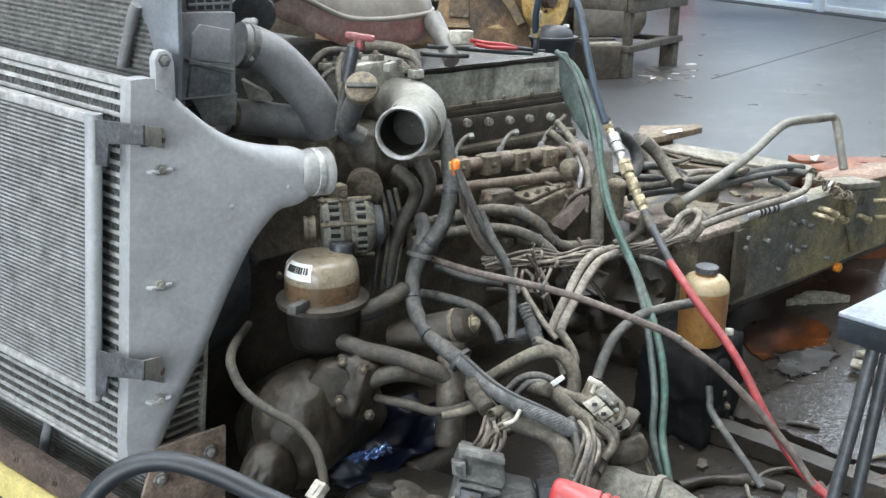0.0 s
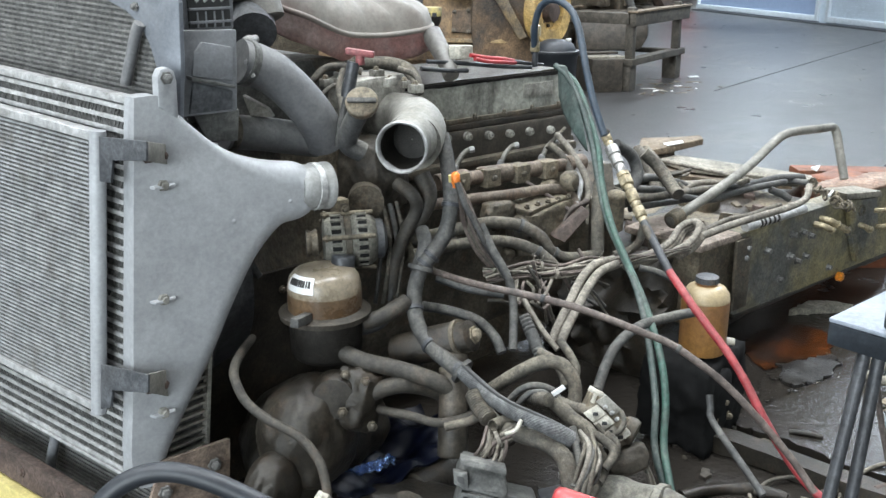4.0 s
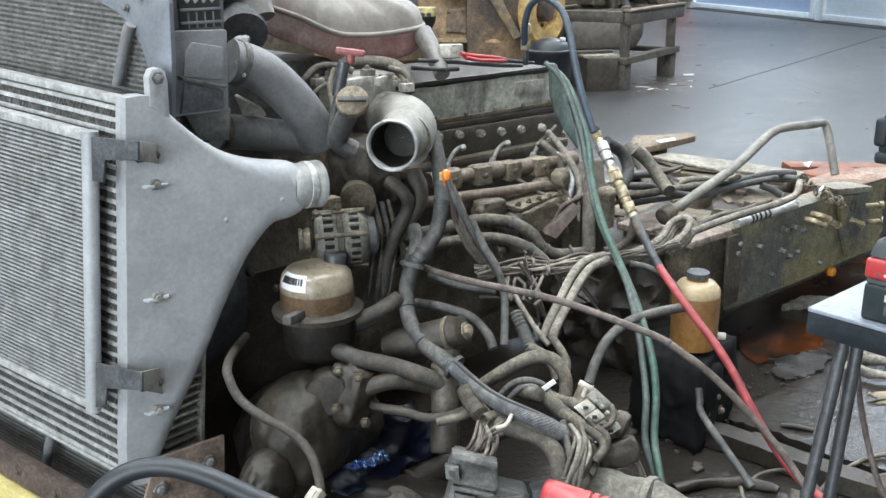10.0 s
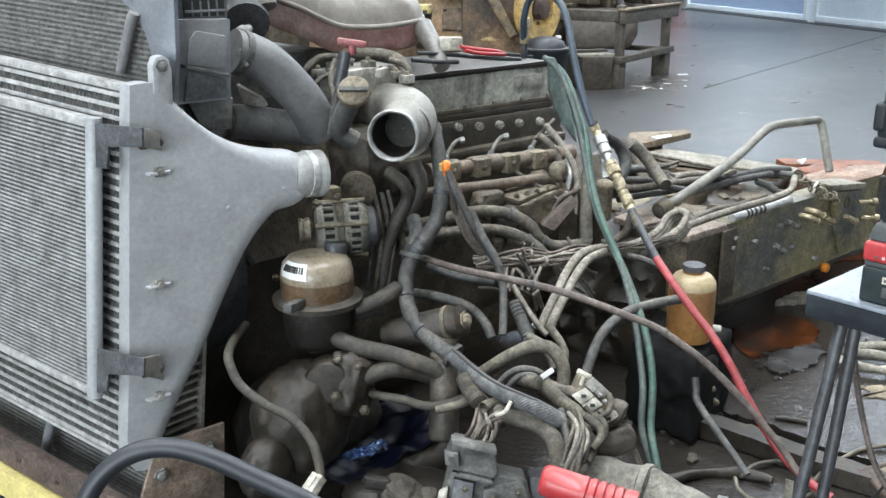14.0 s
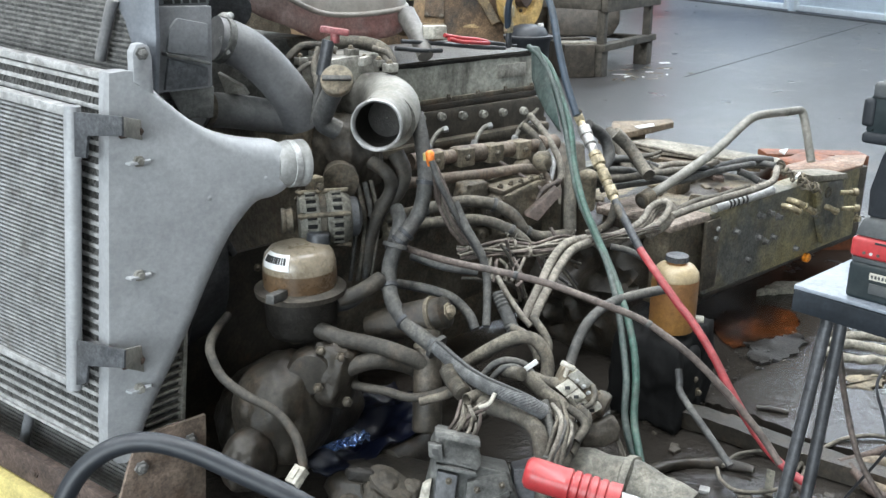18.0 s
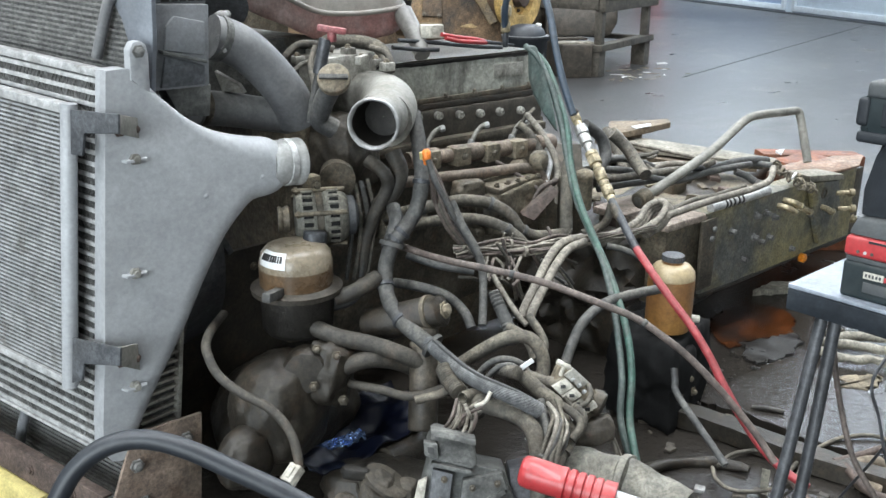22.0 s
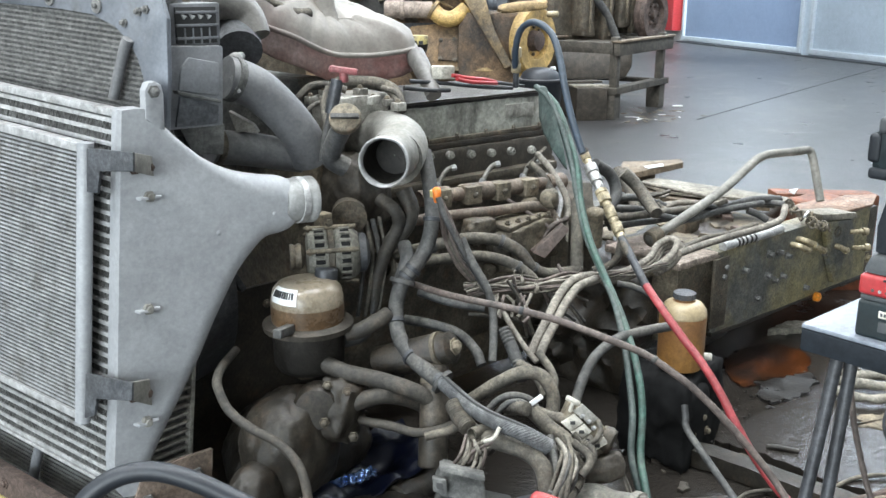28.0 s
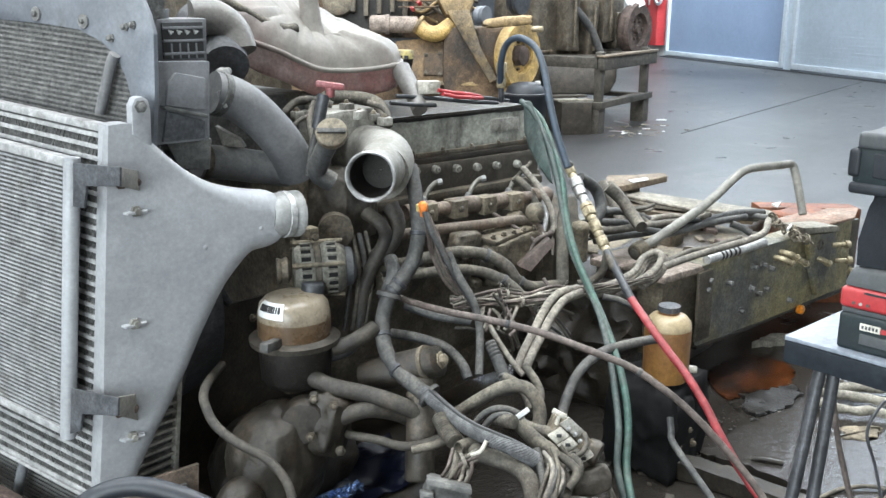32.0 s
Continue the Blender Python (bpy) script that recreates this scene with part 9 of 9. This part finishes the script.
    part("top_bracket", lumpy((6.298, 6.078, 1.265), (0.22, 0.06, 0.045), (0, -6, -41), 0.2, 6.0, 0.6, 3), M["cattan"], e, "dusty tan bracket over the ring")
    # accessories on the visible side
    part("oil_filter", lathe((5.62, 6.76, 1.009), (0, 0, -1), [(0, 0.05), (0.002, 0.105), (0.012, 0.110), (0.075, 0.110), (0.08, 0.106)], 24), M["yellow"], e, "yellow spin-on oil filter with dark print")
    part("filter_skirt", lathe(Vector((5.62, 6.76, 1.009)) + Vector((0, 0, -0.08)), (0, 0, -1), [(0, 0.107), (0.05, 0.100), (0.11, 0.072), (0.24, 0.068)], 24), M["oilblack"], e, "dark grimy lower half of the filter")
    for k in range(3):
        part("print_bar", moved(box((-0.085 + 0.055 * k, -0.116, -0.078), (-0.045 + 0.055 * k, -0.100, -0.046)), Matrix.Translation((5.62, 6.76, 1.009)) @ Matrix.Rotation(radians(-41), 4, "Z")), M["bars"], e)
    part("belt_pulley", lathe((6.403, 6.570, 1.311), d, [(0, 0.03), (0, 0.085), (0.03, 0.09), (0.05, 0.075), (0.08, 0.09), (0.1, 0.085), (0.1, 0.03)], 26), M["bluegrey"], e)
    part("belt_pulley", lathe((6.827, 6.516, 1.457), d, [(0, 0.05), (0, 0.14), (0.03, 0.15), (0.05, 0.125), (0.08, 0.15), (0.1, 0.14), (0.1, 0.05)], 26), M["blacksteel"], e)
    rnd = random.Random(14)
    for k in range(60):
        x, y = rnd.uniform(600, 760), rnd.uniform(-25, 120)
        if (x - 903) ** 2 / 45 ** 2 + (y - 108) ** 2 / 65 ** 2 < 1:
            continue
        w = rnd.uniform(0.015, 0.065)
        q = f @ Vector(((x - 800) * 0.0055 - 0.35, rnd.uniform(0.0, 0.12), 1.62 - (y + 20) * 0.0062))
        part("fitting", rough(moved(box((-w, -w * 0.6, -w * 0.8), (w, w * 0.6, w * 0.8), 0.015), pose(*q, rnd.uniform(-20, 20), rnd.uniform(-30, 30), rnd.uniform(-60, 0))), 0.02, 12, 2), M[rnd.choice(("catbrown", "cattan", "iron", "blacksteel", "rust"))], e)
    for k in range(10):
        z = rnd.uniform(1.1, 1.7)
        x = rnd.uniform(-1.4, -0.3)
        pts = [f @ Vector((x + 0.22 * i, rnd.uniform(-0.08, 0.03), z + rnd.uniform(-0.12, 0.12))) for i in range(4)]
        part("pipe_line", tube(pts, rnd.uniform(0.010, 0.022), 8), M[rnd.choice(("iron", "rubber", "ironlight", "catbrown", "cattan"))], e)
    part("orange_cap", lathe((6.914, 6.342, 1.182), (0.3, -0.9, 0), [(0, 0.03), (0.1, 0.03), (0.11, 0.02)], 14), M["brass"], e)
    return e


yellow_engine()


def lidded_bin():
    c = Vector((6.573, 6.094, 0.0))
    t = thing("lidded_bin", c, "black plastic bin with a shiny domed lid beside the yellow engine", "bin")
    part("tub", lathe(c, (0, 0, 1), [(0, 0.15), (0.01, 0.175), (0.558, 0.205), (0.578, 0.224), (0.608, 0.224)], 32), M["tooldark"], t)
    part("rim", lathe(c + Vector((0, 0, 0.608)), (0, 0, 1), [(-0.012, 0.224), (-0.008, 0.229), (0.004, 0.229), (0.006, 0.20)], 32), M["black"], t, "dusty pale-edged rim")
    part("lid", lathe(c + Vector((0, 0, 0.608)), (0, 0, 1), [(0, 0.19), (0.03, 0.18), (0.06, 0.165), (0.085, 0.13), (0.10, 0.08), (0.105, 0.02)], 32), M["gloss"], t, "glossy black domed lid")
    part("lid_knob", lathe(c + Vector((0.06, -0.1, 0.693)), (0, 0, 1), [(0, 0.03), (0.02, 0.03), (0.03, 0.02)], 12), M["alu"], t, "pale lid catch")
    return t


lidded_bin()
cabinet = thing("wall_cabinet", DOOR_A + d_along * 5.75 + Vector((0, 0, 0.28)), "tall red painted steel cabinet on the wall beside the sliding door", "cabinet")
part("body", door_box(5.22, 6.3, 0.28, 3.2, -0.2, 0.16, 0.02), M["redplastic"], cabinet)
part("door_seam", door_box(5.745, 5.76, 0.34, 3.1, 0.158, 0.168), M["bars"], cabinet)
part("handle", door_box(5.62, 5.66, 1.3, 1.5, 0.16, 0.21, 0.008), M["steel"], cabinet, "bright steel handle")
reel = thing("hose_reel", DOOR_A + d_along * 5.1 + d_out * 0.2 + Vector((0, 0, 1.47)), "pale ring of a reel on the red cabinet", "reel")
part("ring", moved(lathe((0, 0, 0), tuple(d_out), [(0, 0.20), (0.03, 0.235), (0.06, 0.20), (0.06, 0.16), (0.0, 0.16), (0, 0.2)], 28, False), Matrix.Translation(DOOR_A + d_along * 5.15 + d_out * 0.16 + Vector((0, 0, 1.52)))), M["doorframe"], reel)
solo("grey_locker", box((13.2, 13.0, 0.0), (14.6, 14.4, 2.2), 0.02), M["bluegrey"], "dark blue-grey steel locker at the back", "locker")
solo("dark_machine", rough(box((7.0, 9.8, 0.0), (9.6, 11.4, 2.3), 0.06), 0.05, 2, 5), M["blacksteel"], "dark grimy machine standing at the back", "machine")
solo("dark_machine", rough(box((4.2, 9.0, 0.0), (6.6, 11.0, 2.1), 0.06), 0.05, 2, 5), M["iron"], "dark grimy machine standing at the back", "machine")
# litter by the pallet stand
rd = random.Random(41)
for k in range(30):
    x, y = 8.98 + rd.gauss(0, 0.30), 6.55 + rd.gauss(0, 0.17)
    w, h = rd.uniform(0.012, 0.085), rd.uniform(0.006, 0.018)
    bent = rd.uniform(-0.3, 0.3) * w
    solo("litter", moved(plate([(-w, -h, 0.001), (0, bent - h, 0.001), (w, -h * 0.5, 0.001), (w * 0.9, h * 0.6, 0.001), (0, bent + h, 0.001), (-w * 0.8, h, 0.001)], (0, 0, 0.006)), pose(x, y, 0, 0, 0, rd.uniform(0, 180))), M[("straw", "palewood", "straw", "white", "wood")[k % 5]], "thin pale scrap of litter on the floor", "litter", "floor litter")
solo("paper_scrap", rough(plate([(9.90, 6.98, 0.002), (10.02, 6.93, 0.002), (9.98, 6.87, 0.002), (9.92, 6.90, 0.002), (9.86, 6.93, 0.002)], (0, 0, 0.01)), 0.006, 12), M["white"], "crumpled white paper on the floor by the stand", "paper")
# tools on the valve cover
solo("cream_block", moved(box((-0.035, -0.02, -0.018), (0.035, 0.02, 0.022), 0.004), pose(*(1.961, 2.181, 1.202), 0, 0, -35)), M["cream"], "cream plastic block on the valve cover", "block")


def pliers():
    p = thing("pliers", (2.088, 2.128, 1.175), "pliers with red handles lying on the valve cover", "pliers")
    part("handle", tube([(1.969, 2.145, 1.197), (2.028, 2.144, 1.186), (2.109, 2.150, 1.175), (2.163, 2.154, 1.164)], 0.0065, 10), M["redplastic"], p)
    part("handle", tube([(1.977, 2.134, 1.186), (2.033, 2.135, 1.174), (2.103, 2.139, 1.166), (2.165, 2.150, 1.159)], 0.0065, 10), M["redplastic"], p)
    part("jaw", tube([(2.163, 2.153, 1.162), (2.239, 2.150, 1.150), (2.288, 2.145, 1.144)], 0.007, 8, taper=0.6), M["blacksteel"], p)
    return p


pliers()
hose("ratchet_bar", [(1.848, 2.206, 1.182), (1.958, 2.173, 1.171), (2.105, 2.146, 1.152), (2.215, 2.127, 1.143)], 0.0065, "blacksteel", "dark steel bar lying on the valve cover", "bar", 8)
hose("ratchet_bar", [(1.800, 2.175, 1.167), (1.902, 2.162, 1.154), (1.968, 2.157, 1.150)], 0.007, "blacksteel", "dark steel bar lying on the valve cover", "bar", 8)


def motions():
    """The stand is nudged a little towards the camera, with the driver and the cable on it."""
    for ob in (STAND, DRIVER, CABLE):
        home = ob.matrix_basis.copy()
        moved_home = Matrix.Translation((-0.022, -0.031, 0)) @ home
        walk(ob, [(0, home), (25.6, home), (27.4, moved_home), (32, moved_home)])


motions()
